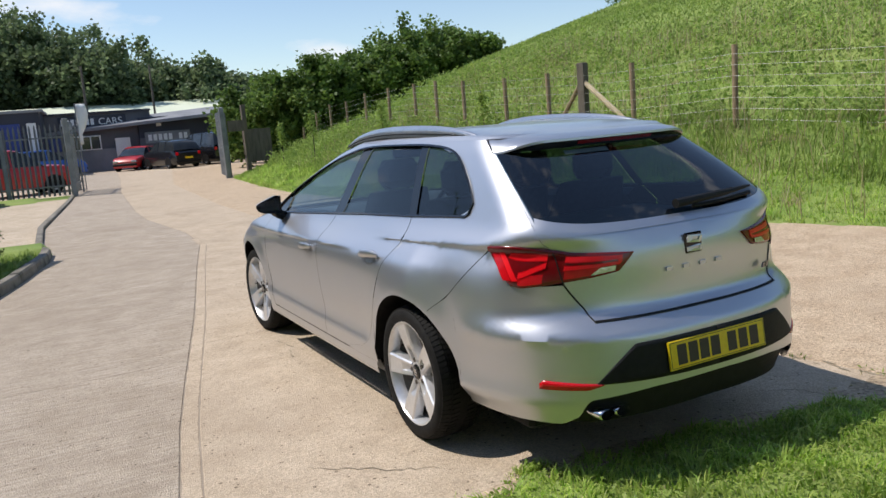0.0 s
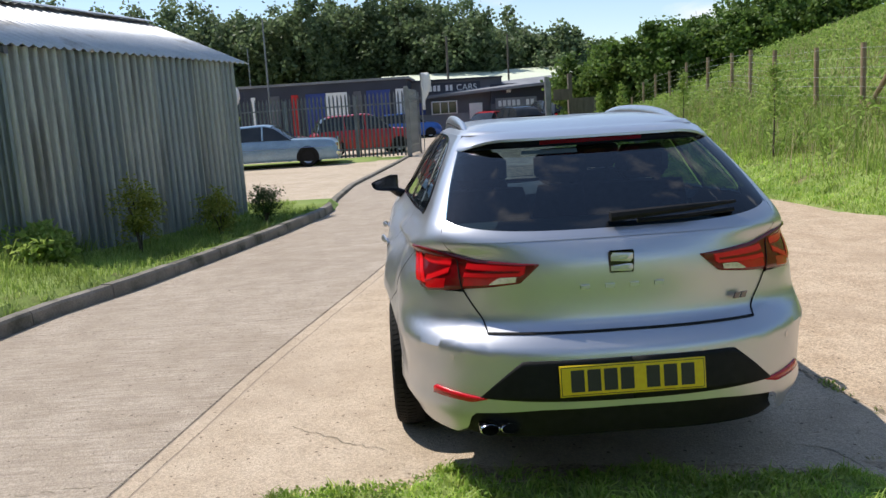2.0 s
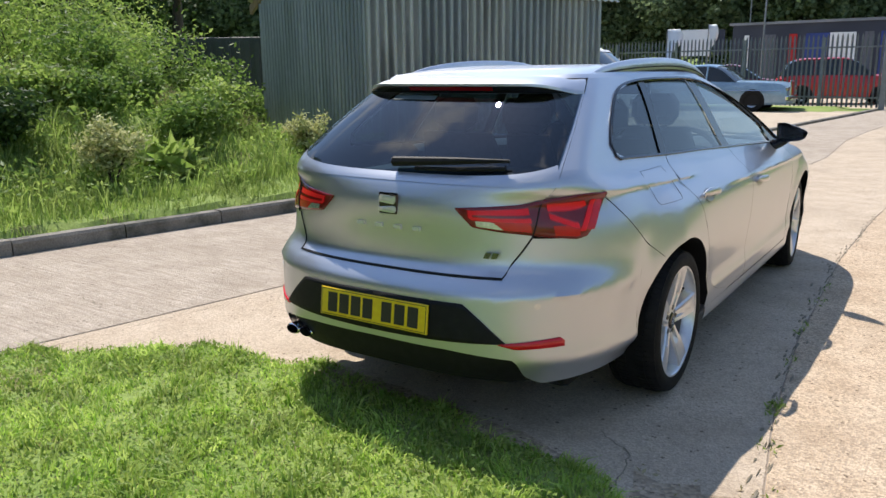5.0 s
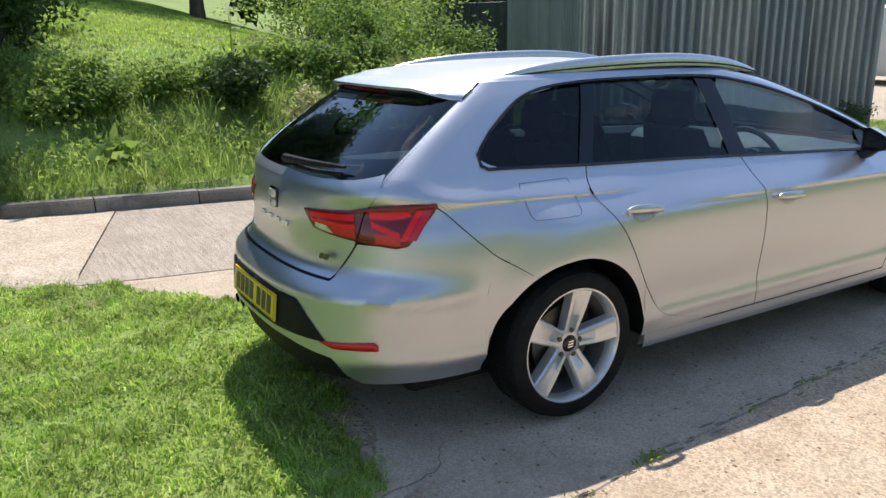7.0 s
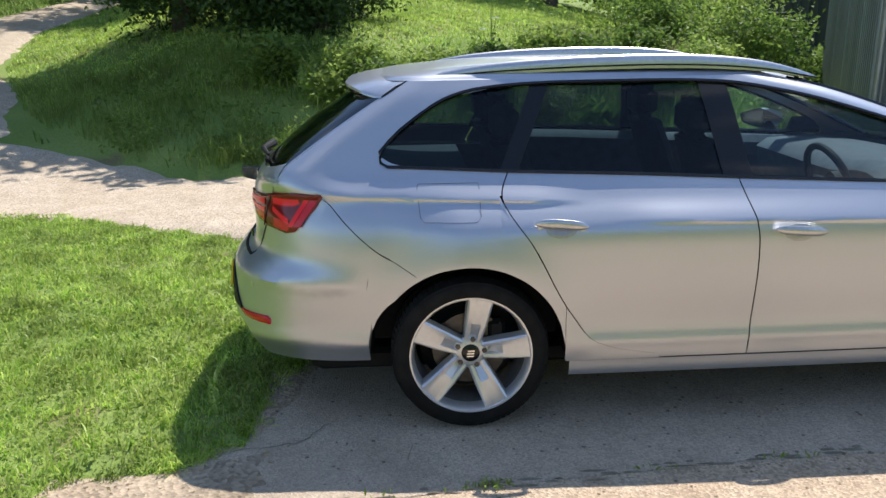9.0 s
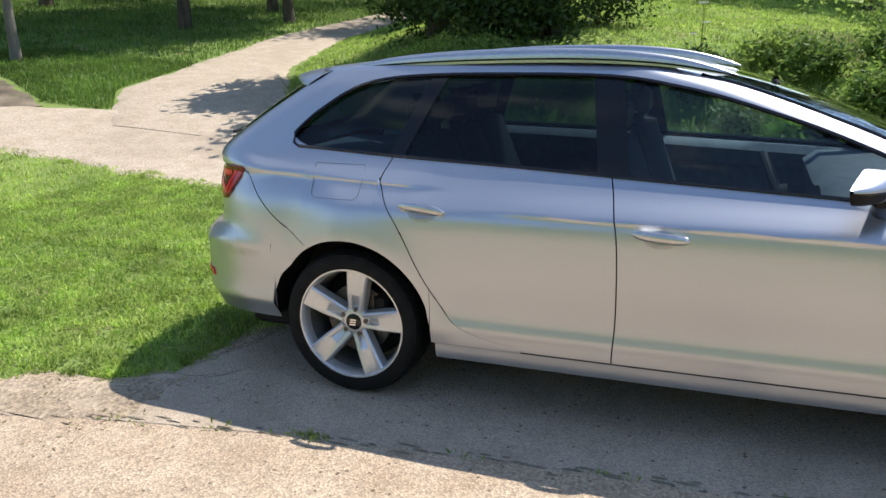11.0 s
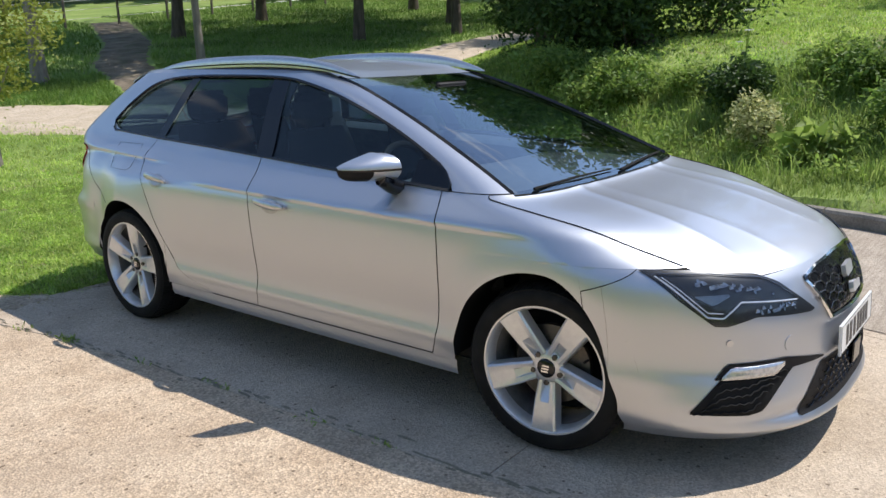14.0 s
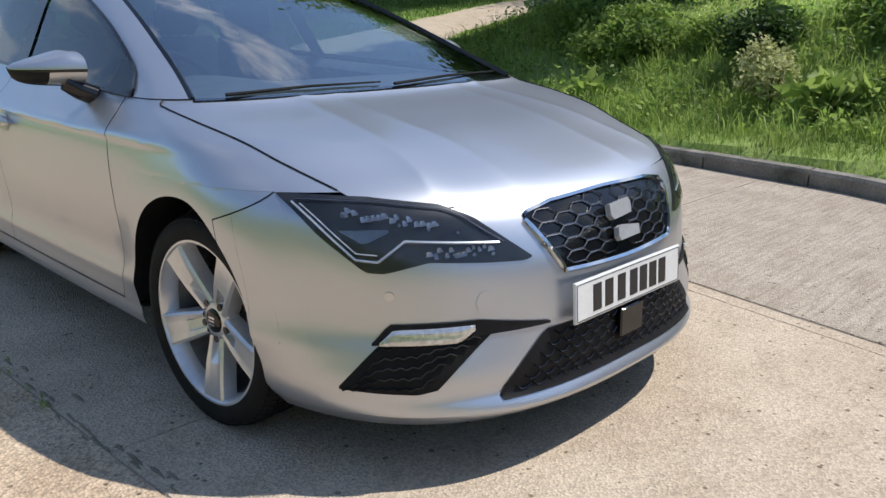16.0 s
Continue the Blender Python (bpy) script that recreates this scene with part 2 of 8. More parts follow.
plate_yellow = surface("yellow_plate", (0.75, 0.52, 0.01), (0.8, 0.57, 0.015), 10, 0.3, 0.02)
plate_white = surface("white_plate", (0.72, 0.72, 0.7), (0.78, 0.78, 0.76), 10, 0.3, 0.02)
ink = surface("black_ink", (0.012, 0.012, 0.014), (0.02, 0.02, 0.02), 10, 0.4, 0.0)
steel_dark = surface("brake_steel", (0.08, 0.075, 0.07), (0.16, 0.14, 0.12), 20, 0.45, 0.1, 0.8)
screen_glass = pane("windscreen_glass", (0.80, 0.91, 0.93), 0.46)
lamp_glass = pane("lamp_glass", (0.95, 0.96, 0.97), 0.035, 0.0, 8.0)
side_glass = pane("side_glass", (0.56, 0.70, 0.75), 0.06)
privacy_glass = pane("privacy_glass", (0.27, 0.36, 0.39), 0.04)
rear_glass = pane("rear_glass", (0.26, 0.35, 0.40), 0.10)


# ---- mesh tools ----
class Shape:
    """Collects the faces of one mesh."""

    def __init__(self):
        self.v, self.f = [], []

    def grid(self, rows, flip=False, closed=False):
        start, n = len(self.v), len(rows[0])
        for row in rows:
            self.v.extend(tuple(p) for p in row)
        for i in range(len(rows) - 1):
            for j in range(n if closed else n - 1):
                a, b = start + i * n + j, start + i * n + (j + 1) % n
                quad = (a, b, b + n, a + n)
                self.f.append(quad[::-1] if flip else quad)
        return self

    def fan(self, ring, flip=False):
        start = len(self.v)
        self.v.extend(tuple(p) for p in ring)
        face = tuple(range(start, start + len(ring)))
        self.f.append(face[::-1] if flip else face)
        return self

    def tube(self, path, radius, sides=8, caps=True):
        """A round bar along a path; radius is a number or one for each point."""
        path = [Vector(p) for p in path]
        rows, up = [], None
        for i, p in enumerate(path):
            d = (path[min(i + 1, len(path) - 1)] - path[max(i - 1, 0)]).normalized()
            side = d.cross(Vector((0, 0, 1)) if abs(d.z) < 0.9 else Vector((0, 1, 0))).normalized()
            if up is not None and (side - up).length > 1.0:
                side = -side
            up, top = side, side.cross(d)
            r = radius[i] if isinstance(radius, (list, tuple)) else radius
            rows.append([p + r * (math.cos(a) * side + math.sin(a) * top) for a in (2 * math.pi * k / sides for k in range(sides))])
        self.grid(rows, closed=True)
        if caps:
            self.fan(rows[0], True)
            self.fan(rows[-1])
        return self

    def box(self, centre, size, turn=0.0, chamfer=0.0, lean=None):
        """A box, its upright and top edges chamfered if asked."""
        cx, cy, cz = centre
        hx, hy, hz = (x / 2 for x in size)
        c = min(chamfer, hx * 0.9, hy * 0.9, hz * 0.9)
        ca, sa = math.cos(turn), math.sin(turn)
        def ring(inset, z):
            x, y = hx - inset, hy - inset
            pts = [(x - c, -y), (x, -y + c), (x, y - c), (x - c, y), (-x + c, y), (-x, y - c), (-x, -y + c), (-x + c, -y)] if c else [(x, -y), (x, y), (-x, y), (-x, -y)]
            dx, dy = (lean[0] * (z + hz), lean[1] * (z + hz)) if lean else (0, 0)
            return [(cx + ca * (a + dx) - sa * (b + dy), cy + sa * (a + dx) + ca * (b + dy), cz + z) for a, b in pts]
        rings = [ring(c, -hz), ring(0, -hz + c), ring(0, hz - c), ring(c, hz)] if c else [ring(0, -hz), ring(0, hz)]
        self.grid(rings, closed=True)
        self.fan(rings[0], True)
        self.fan(rings[-1])
        return self

    def prism(self, outline, depth):
        """An outline of places, pushed along a vector."""
        a = [Vector(p) for p in outline]
        b = [p + Vector(depth) for p in a]
        self.grid([a, b], closed=True)
        self.fan(a, True)
        self.fan(b)
        return self

    def lathe(self, profile, axis="x", sides=40, middle=(0, 0, 0), sign=1):
        """Turns (along, radius) pairs about an axis."""
        rows = []
        for d, r in profile:
            ring = []
            for k in range(sides):
                a = 2 * math.pi * k / sides
                c, s = r * math.cos(a), r * math.sin(a)
                p = {"x": (sign * d, c, s), "y": (c, sign * d, s), "z": (c, s, sign * d)}[axis]
                ring.append(tuple(m + q for m, q in zip(middle, p)))
            rows.append(ring)
        return self.grid(rows, closed=True, flip=sign < 0)

    def mesh(self, name, material, smooth=True):
        me = bpy.data.meshes.new(name)
        me.from_pydata(self.v, [], self.f)
        me.materials.append(material)
        if smooth:
            me.polygons.foreach_set("use_smooth", [True] * len(me.polygons))
        me.update()
        return me


def part(name, shape, material, parent=None, label="", smooth=True, sharp=40, thick=0.0):
    """Links a shape as one mesh object under a thing or a part."""
    ob = new(name, shape.mesh(name, material, smooth))
    if smooth:
        ob.data.set_sharp_from_angle(angle=radians(sharp))
    if thick:
        mod = ob.modifiers.new("thickness", "SOLIDIFY")
        mod.thickness, mod.offset = thick, -1
    if parent:
        ob.parent = parent
    return tagged(ob, label)


def thing(name, at, label, category, group="", kind=""):
    """An empty at a thing's base, to hold its parts."""
    ob = new(name)
    ob.empty_display_size = 0.1
    ob.matrix_world = at if isinstance(at, Matrix) else Matrix.Translation(at)
    return tagged(ob, label, category, group, kind)


def ease(a, b, t):
    t = min(1.0, max(0.0, (t - a) / (b - a)))
    return t * t * (3 - 2 * t)


def spline(keys, t):
    """A smooth curve through (t, value) keys."""
    if t <= keys[0][0]:
        return keys[0][1]
    if t >= keys[-1][0]:
        return keys[-1][1]
    for i in range(len(keys) - 1):
        (a, p), (b, q) = keys[i], keys[i + 1]
        if t <= b:
            m0 = (q - keys[i - 1][1]) / (b - keys[i - 1][0]) if i else (q - p) / (b - a)
            m1 = (keys[i + 2][1] - p) / (keys[i + 2][0] - a) if i + 2 < len(keys) else (q - p) / (b - a)
            h, u = b - a, (t - a) / (b - a)
            return (2 * u**3 - 3 * u * u + 1) * p + (u**3 - 2 * u * u + u) * h * m0 + (3 * u * u - 2 * u**3) * q + (u**3 - u * u) * h * m1


def line(keys, t):
    """Straight runs through (t, value) keys."""
    return float(np.interp(t, [k[0] for k in keys], [k[1] for k in keys]))


def steps(a, b, n):
    return [a + (b - a) * i / n for i in range(n + 1)]

# ---- ground ----
aggregate = concrete("exposed_aggregate", (0.43, 0.325, 0.225), (0.525, 0.415, 0.30), 0.72, 105, (0.36, 0.272, 0.19))
worn_slab = concrete("worn_slab", (0.43, 0.345, 0.255), (0.515, 0.425, 0.325), 0.5, 130, (0.345, 0.272, 0.20), 0.9, 0.4)
brushed = concrete("brushed_concrete", (0.40, 0.335, 0.265), (0.49, 0.42, 0.345), 0.5, 140, (0.335, 0.27, 0.205), 0.88, 0.6, 1.2)
track_dirt = concrete("track_dirt", (0.44, 0.36, 0.265), (0.53, 0.445, 0.345), 0.6, 70, (0.36, 0.285, 0.205))
# brown soil; its strong mottling paints the dappled shade of the trees
earth = surface("earth", (0.10, 0.078, 0.05), (0.27, 0.215, 0.15), 1.6, 0.95, 0.9, fine=40, wear=((0.09, 0.10, 0.04), 2.2, 0.35), grain=0.6)
kerb_stone = surface("kerb_concrete", (0.15, 0.135, 0.11), (0.26, 0.235, 0.20), 2.5, 0.9, 0.5, fine=70, wear=((0.07, 0.07, 0.05), 3, 0.4), grain=0.5)
turf = surface("turf", (0.145, 0.225, 0.04), (0.245, 0.31, 0.08), 0.7, 0.95, 0.9, fine=45, wear=((0.20, 0.17, 0.08), 1.6, 0.15), grain=0.5)
grass_blade = foliage("grass_blade", (0.16, 0.27, 0.042), (0.39, 0.475, 0.14), 0.34, 0.55, patch=1.6)
lawn_blade = foliage("lawn_blade", (0.21, 0.385, 0.04), (0.60, 0.69, 0.20), 0.45, 0.54, 0.45, 0.45, patch=3.4)
# darker copy of the grass, with the trees' shade put into its colour
shaded_blade = foliage("shaded_grass_blade", (0.10, 0.19, 0.03), (0.22, 0.33, 0.075), 0.35, 0.45, patch=0.8)
dry_blade = foliage("dry_blade", (0.36, 0.30, 0.15), (0.50, 0.43, 0.26), 0.2, 0.3)

KERB_LINE = [(-1.95, -4.72), (-0.8, -4.48), (0.63, -4.22), (1.6, -4.02), (2.8, -3.76), (3.8, -3.37), (5.2, -2.97), (6.95, -2.5), (8.6, -2.15), (9.3, -2.08)]
LEFT_LINE = [(9.3, -2.08), (11, -2.15), (14, -2.05), (18, -1.6), (22, -1.15), (25.5, -0.8), (30, -1.5), (45, -6.0), (60, -8.0)]
SEAM_LEFT = [(-2.5, -2.42), (-1.02, -2.09), (0.0, -1.90), (0.9, -1.74), (1.7, -1.57), (3.5, -1.165), (6.4, -0.57), (8.3, -0.16), (10.3, -0.05), (13.4, -0.2), (15.9, -0.12), (25.4, 0.6), (36.9, 1.84), (60, 4.0)]
SEAM_MID = [(-14, 2.4), (-3, 1.85), (-1.37, 1.53), (-0.7, 1.40), (0.0, 1.29), (1.0, 1.20), (3, 1.12), (5, 1.15), (8, 1.3), (15, 1.6), (27, 2.6), (60, 8)]
RIGHT_LINE = [(-14, 9.0), (-6, 7.4), (0, 6.1), (1.85, 5.57), (3, 5.25), (4.6, 4.9), (5.5, 4.45), (9.8, 4.0), (15.8, 3.6), (20, 3.9), (27, 4.75), (30, 6.5), (36, 12), (60, 17)]
LAWN = [(-2.1, -1.35), (-1.7, -1.0), (-1.3, -0.73), (-0.7, -0.6), (-0.33, -0.72), (0.35, -0.8), (1.0, -0.97), (1.25, -1.7), (1.6, -3.0), (2.2, -6.0), (2.9, -13.5), (-1.5, -12.0), (-2.9, -9.2), (-3.5, -6.6), (-3.45, -4.8), (-3.05, -3.1), (-2.35, -1.95)]
TRACK_TOP = [(-60, -10), (-19, -8.4), (-13.8, -7.8), (-10, -6.8), (-7.6, -5.6), (-6.2, -4.55), (-5.3, -3.6), (-4.95, -3.0), (-4.75, -2.6), (-4.70, -1.95)]


def inside(poly, x, y):
    hit = False
    for (ax, ay), (bx, by) in zip(poly, poly[1:] + poly[:1]):
        if (ay > y) != (by > y) and x < (bx - ax) * (y - ay) / (by - ay) + ax:
            hit = not hit
    return hit


def paved(x, y):
    """Whether concrete or gravel lies here."""
    if inside(LAWN, x, y):
        return False
    if y < -13.8 or y > 62 or x > line(RIGHT_LINE, y):
        return False
    if y > 9.3:
        return x > line(LEFT_LINE, y) or (x > -13 and 10.4 < y < 24.6) or (y > 27 and x > -32)
    if y > -1.95:
        return x > line(KERB_LINE, y) - 0.13
    return x > line([(-13, -2.0), (-9.5, -5.2), (-7.5, -6.1), (-4.4, -6.3), (-3.2, -5.3), (-1.95, -4.72)], y)


LEFT_RISE = [(0, 0.13), (0.6, 0.17), (1.3, 0.26), (2.3, 0.66), (3.2, 1.02), (5, 1.16), (9, 1.12), (14, 1.0), (20, 0.8), (60, 0.5)]
RIGHT_RISE = [(0, 0.01), (0.5, 0.08), (1.5, 0.46), (2.6, 1.0), (4, 1.4), (6, 2.25), (10, 3.95), (16, 5.85), (25, 7.6), (40, 8.6), (120, 10)]


def back_rise(x, y):
    a = (-4 - x) * 0.77 + (-3 - y) * 0.64
    return (0.135 * max(0, a) * ease(-1, 3, a) if a < 60 else 8.1) * ease(2.0, -1.8, x)


def ground_height(x, y):
    if paved(x, y):
        return -0.05 if y > -2 or x > 1.2 else back_rise(x, y) - 0.05 * ease(-4, -2, y)
    d = x - line(RIGHT_LINE, y)
    if d > 0 and y < 62:
        return line(RIGHT_RISE, d) * max(0.35, 1 - 0.012 * max(0, y - 20)) + 0.05 * noise.noise((x * 0.8, y * 0.8, 0)) * min(1, d)
    if inside(LAWN, x, y) or (y < -2 and x > -2):
        return 0.025 + 0.02 * noise.noise((x * 0.9, y * 0.9, 3)) + (0.0 if y > -14 else 0.02 * (-14 - y)) * ease(-2.5, 0, x) + back_rise(x, y) * ease(-1.6, -3.0, y)
    h = back_rise(x, y) + 0.02
    if x < -2 and y > -12:
        e1 = line(KERB_LINE, y) - x if y < 9.3 else 20
        e2 = y - line(TRACK_TOP, x)
        e = min(e1, e2) if y < 9.3 else e2
        if e > 0:
            fade = 1 - 0.9 * ease(2.4, 6.5, y) * (1 - 0.55 * ease(-8, -11, x) * (1 - ease(6, 9, y)))
            h += (line(LEFT_RISE, e) - 0.13 * (1 - ease(0, 1.0, e2))) * (fade if e > 0.3 else max(fade, 0.6))
            h += 0.09 * noise.noise((x * 0.7, y * 0.7, 7)) * min(1, e) * fade
    if y > 62:
        h = 0.012 * (y - 62) + min(8.5, 0.3 * max(0, math.hypot(x, y) - 100))
    return h


def spread(inner_low, inner_high, pitch, far):
    """Coordinates that stand close in the middle and widen out to the distance."""
    out = list(np.arange(inner_low, inner_high + 1e-6, pitch))
    g, a, b = pitch, inner_low, inner_high
    while a > -far or b < far:
        g *= 1.16
        a, b = a - g, b + g
        if a > -far - g:
            out.insert(0, a)
        if b < far + g:
            out.append(b)
    return out


gx, gy = spread(-9.5, 8.6, 0.17, 700), spread(-11.5, 11.5, 0.17, 700)
HEIGHTS = np.array([[ground_height(x, y) for x in gx] for y in gy])
land = Shape()
land.grid([[(x, y, HEIGHTS[j, i]) for i, x in enumerate(gx)] for j, y in enumerate(gy)])
tagged(part("ground", land, turf, None), "rough green turf with bare patches", "ground", kind="structure")
GX, GY = np.array(gx), np.array(gy)


def heights(x, y):
    """The ground's height at many places."""
    i = np.clip(np.searchsorted(GX, x) - 1, 0, len(GX) - 2)
    j = np.clip(np.searchsorted(GY, y) - 1, 0, len(GY) - 2)
    u, v = (x - GX[i]) / (GX[i + 1] - GX[i]), (y - GY[j]) / (GY[j + 1] - GY[j])
    return (HEIGHTS[j, i] * (1 - u) + HEIGHTS[j, i + 1] * u) * (1 - v) + (HEIGHTS[j + 1, i] * (1 - u) + HEIGHTS[j + 1, i + 1] * u) * v


def drive_strip(name, left, right, y0, y1, joints, material, top, label, ragged=0.002):
    """Slabs between two lines, parted by narrow joints."""
    holder = tagged(thing(name, (0, 0, 0), "", ""), label, "drive", kind="structure")
    rng = random.Random(len(name))
    for a, b in zip(joints[:-1], joints[1:]):
        sh, rows = Shape(), []
        n = max(2, int((b - a) / 0.09))
        for y in steps(a + 0.003, b - 0.003, n):
            l, r = left(y) + 0.0015 + rng.uniform(-0.2, 1) * ragged, right(y) - 0.0015 - rng.uniform(-0.2, 1) * ragged
            rows.append([(l, y, top - 0.06), (l, y, top - 0.004), (l + 0.004, y, top)] + [(l + (r - l) * k / 5, y, top) for k in range(1, 5)] + [(r - 0.004, y, top), (r, y, top - 0.004), (r, y, top - 0.06)])
        sh.grid(rows, flip=True).fan(rows[0]).fan(rows[-1], True)
        part("slab", sh, material, holder)
    return holder


filler = Shape().grid([[(line(KERB_LINE, y) if y < 9.3 else line(LEFT_LINE, y), y, -0.006), (line(SEAM_MID, y), y, -0.006), (line(RIGHT_LINE, y), y, -0.006)] for y in steps(-2.6, 58, 60)], flip=True)
tagged(part("joint_earth", filler, surface("joint_earth", (0.26, 0.21, 0.16), (0.36, 0.30, 0.235), 3, 0.95, 0.5), None), "dark earth packed in the slab joints", "ground", kind="structure")
drive_strip("drive_left", lambda y: line(KERB_LINE, y) if y < 9.3 else line(LEFT_LINE, y), lambda y: line(SEAM_LEFT, y) - (0.049 if y < 9.2 else 0.006), -2.4, 58, [-2.4, 2.2, 6.9, 11.6, 17, 23, 30, 44, 58], brushed, 0.0, "weathered brushed concrete slabs of the drive")
drive_strip("drive_gutter", lambda y: line(SEAM_LEFT, y) - 0.048, lambda y: line(SEAM_LEFT, y) + 0.048, -2.4, 9, [-2.4, 2.2, 6.9, 9.2], worn_slab, -0.004, "narrow concrete drainage strip", 0.007)
drive_strip("drive_middle", lambda y: line(SEAM_LEFT, y) + (0.049 if y < 9.2 else 0.006), lambda y: line(SEAM_MID, y), -2.4, 58, [-2.4, 2.6, 7.8, 13.5, 20, 30, 44, 58], worn_slab, -0.001, "worn tan concrete slabs below the car")
drive_strip("drive_right", lambda y: line(SEAM_MID, y), lambda y: line(RIGHT_LINE, y) + 0.05, -14, 58, [-14, -7, 10.5, 16, 23, 31, 44, 58], aggregate, 0.0, "tan exposed-aggregate concrete slabs")
yard = Shape().grid([[(x, y, -0.012) for x in steps(-34, 18, 12)] for y in steps(9.9, 63, 12)])
tagged(part("yard_gravel", yard, track_dirt, None), "pale compacted gravel yard", "yard", kind="structure")


def track(name, keys, material, label, lift=0.03):
    """A track over the land: (x, y, half width) along its middle."""
    rng, rows, pts = random.Random(5), [], []
    for (ax, ay, aw), (bx, by, bw) in zip(keys[:-1], keys[1:]):
        n = max(2, int(math.hypot(bx - ax, by - ay) / 0.25))
        pts += [(ax + (bx - ax) * t, ay + (by - ay) * t, aw + (bw - aw) * t) for t in (k / n for k in range(n))]
    for i, (x, y, w) in enumerate(pts):
        q, p = pts[min(i + 3, len(pts) - 1)], pts[max(i - 3, 0)]
        d = Vector((q[0] - p[0], q[1] - p[1])).normalized()
        row = []
        for k in range(13):
            o = (k / 6 - 1) * (w + rng.uniform(-0.08, 0.08))
            xx, yy = x - d.y * o, y + d.x * o
            row.append((xx, yy, max(float(heights(np.array([xx]), np.array([yy]))[0]), -0.004) + (lift if abs(k - 6) < 6 else -0.03)))
        rows.append(row)
    tagged(part(name, Shape().grid(rows, flip=True), material, None), label, "track", kind="structure")


track("track_back", [(-3.35, -1.2, 1.2), (-3.75, -2.6, 1.02), (-4.35, -4.2, 1.25), (-4.7, -6.2, 1.35), (-4.2, -8.0, 1.25), (-3.0, -10.0, 1.2), (-0.5, -12.4, 1.2), (2, -14.5, 1.3)], track_dirt, "pale dirt track round the lawn")
track("track_hill", [(-4.9, -5.9, 0.8), (-5.7, -6.0, 1.15), (-7.4, -6.9, 1.45), (-9.6, -7.7, 1.0), (-14.2, -8.7, 0.85), (-20, -8.7, 0.9), (-30, -9.5, 1.0)], track_dirt, "pale dirt track climbing the bank", 0.036)
track("track_wood", [(-4.9, -8.6, 0.6), (-5.9, -10.3, 0.6), (-7.4, -14.0, 0.65), (-9.8, -17.6, 0.7), (-13, -24, 0.7)], earth, "dark earth track between the trees, dappled shade mottled into its colour", 0.014)

kerb = tagged(thing("kerb", (0, 0, 0), "", ""), "weathered concrete kerb along the drive", "kerb", kind="structure")
ys = -1.95
while ys < 9.2:
    ye = min(ys + 0.9, 9.3)
    sh, rows = Shape(), []
    lift = random.uniform(-0.008, 0.008)
    for y in steps(ys + 0.006, ye - 0.006, 3):
        x = line(KERB_LINE, y)
        rows.append([(x, y, -0.05), (x - 0.004, y, 0.095 + lift), (x - 0.02, y, 0.118 + lift), (x - 0.11, y, 0.122 + lift), (x - 0.125, y, 0.11 + lift), (x - 0.125, y, -0.05)])
    sh.grid(rows, flip=True).fan(rows[0]).fan(rows[-1], True)
    part("kerb_stone", sh, kerb_stone, kerb, sharp=30)
    ys = ye
edging = tagged(thing("edging", (0, 0, 0), "", ""), "low worn concrete edging towards the gate", "kerb", kind="structure")
for k in range(13):
    y0 = 10.4 + 1.15 * k
    rows = [[(line(LEFT_LINE, y) + dx, y, z) for dx, z in ((0.0, -0.05), (-0.005, 0.05), (-0.02, 0.06), (-0.11, 0.06), (-0.12, -0.05))] for y in steps(y0, y0 + 1.14, 3)]
    part("edging_stone", Shape().grid(rows, flip=True).fan(rows[0]).fan(rows[-1], True), kerb_stone, edging, sharp=30)
# the kerb turns in towards the yard
for k in range(4):
    a0, a1 = radians(0 + 22 * k), radians(20 + 22 * k)
    rows = []
    for a in steps(a0, a1, 4):
        d = Vector((math.cos(a), math.sin(a), 0))
        c = Vector((-3.08, 9.3, 0))
        rows.append([c + d * r + Vector((0, 0, z)) for r, z in ((1.0, -0.05), (0.996, 0.095), (0.98, 0.118), (0.89, 0.12), (0.875, 0.11), (0.875, -0.05))])
    part("kerb_stone", Shape().grid(rows, flip=True).fan(rows[0]).fan(rows[-1], True), kerb_stone, kerb, sharp=30)


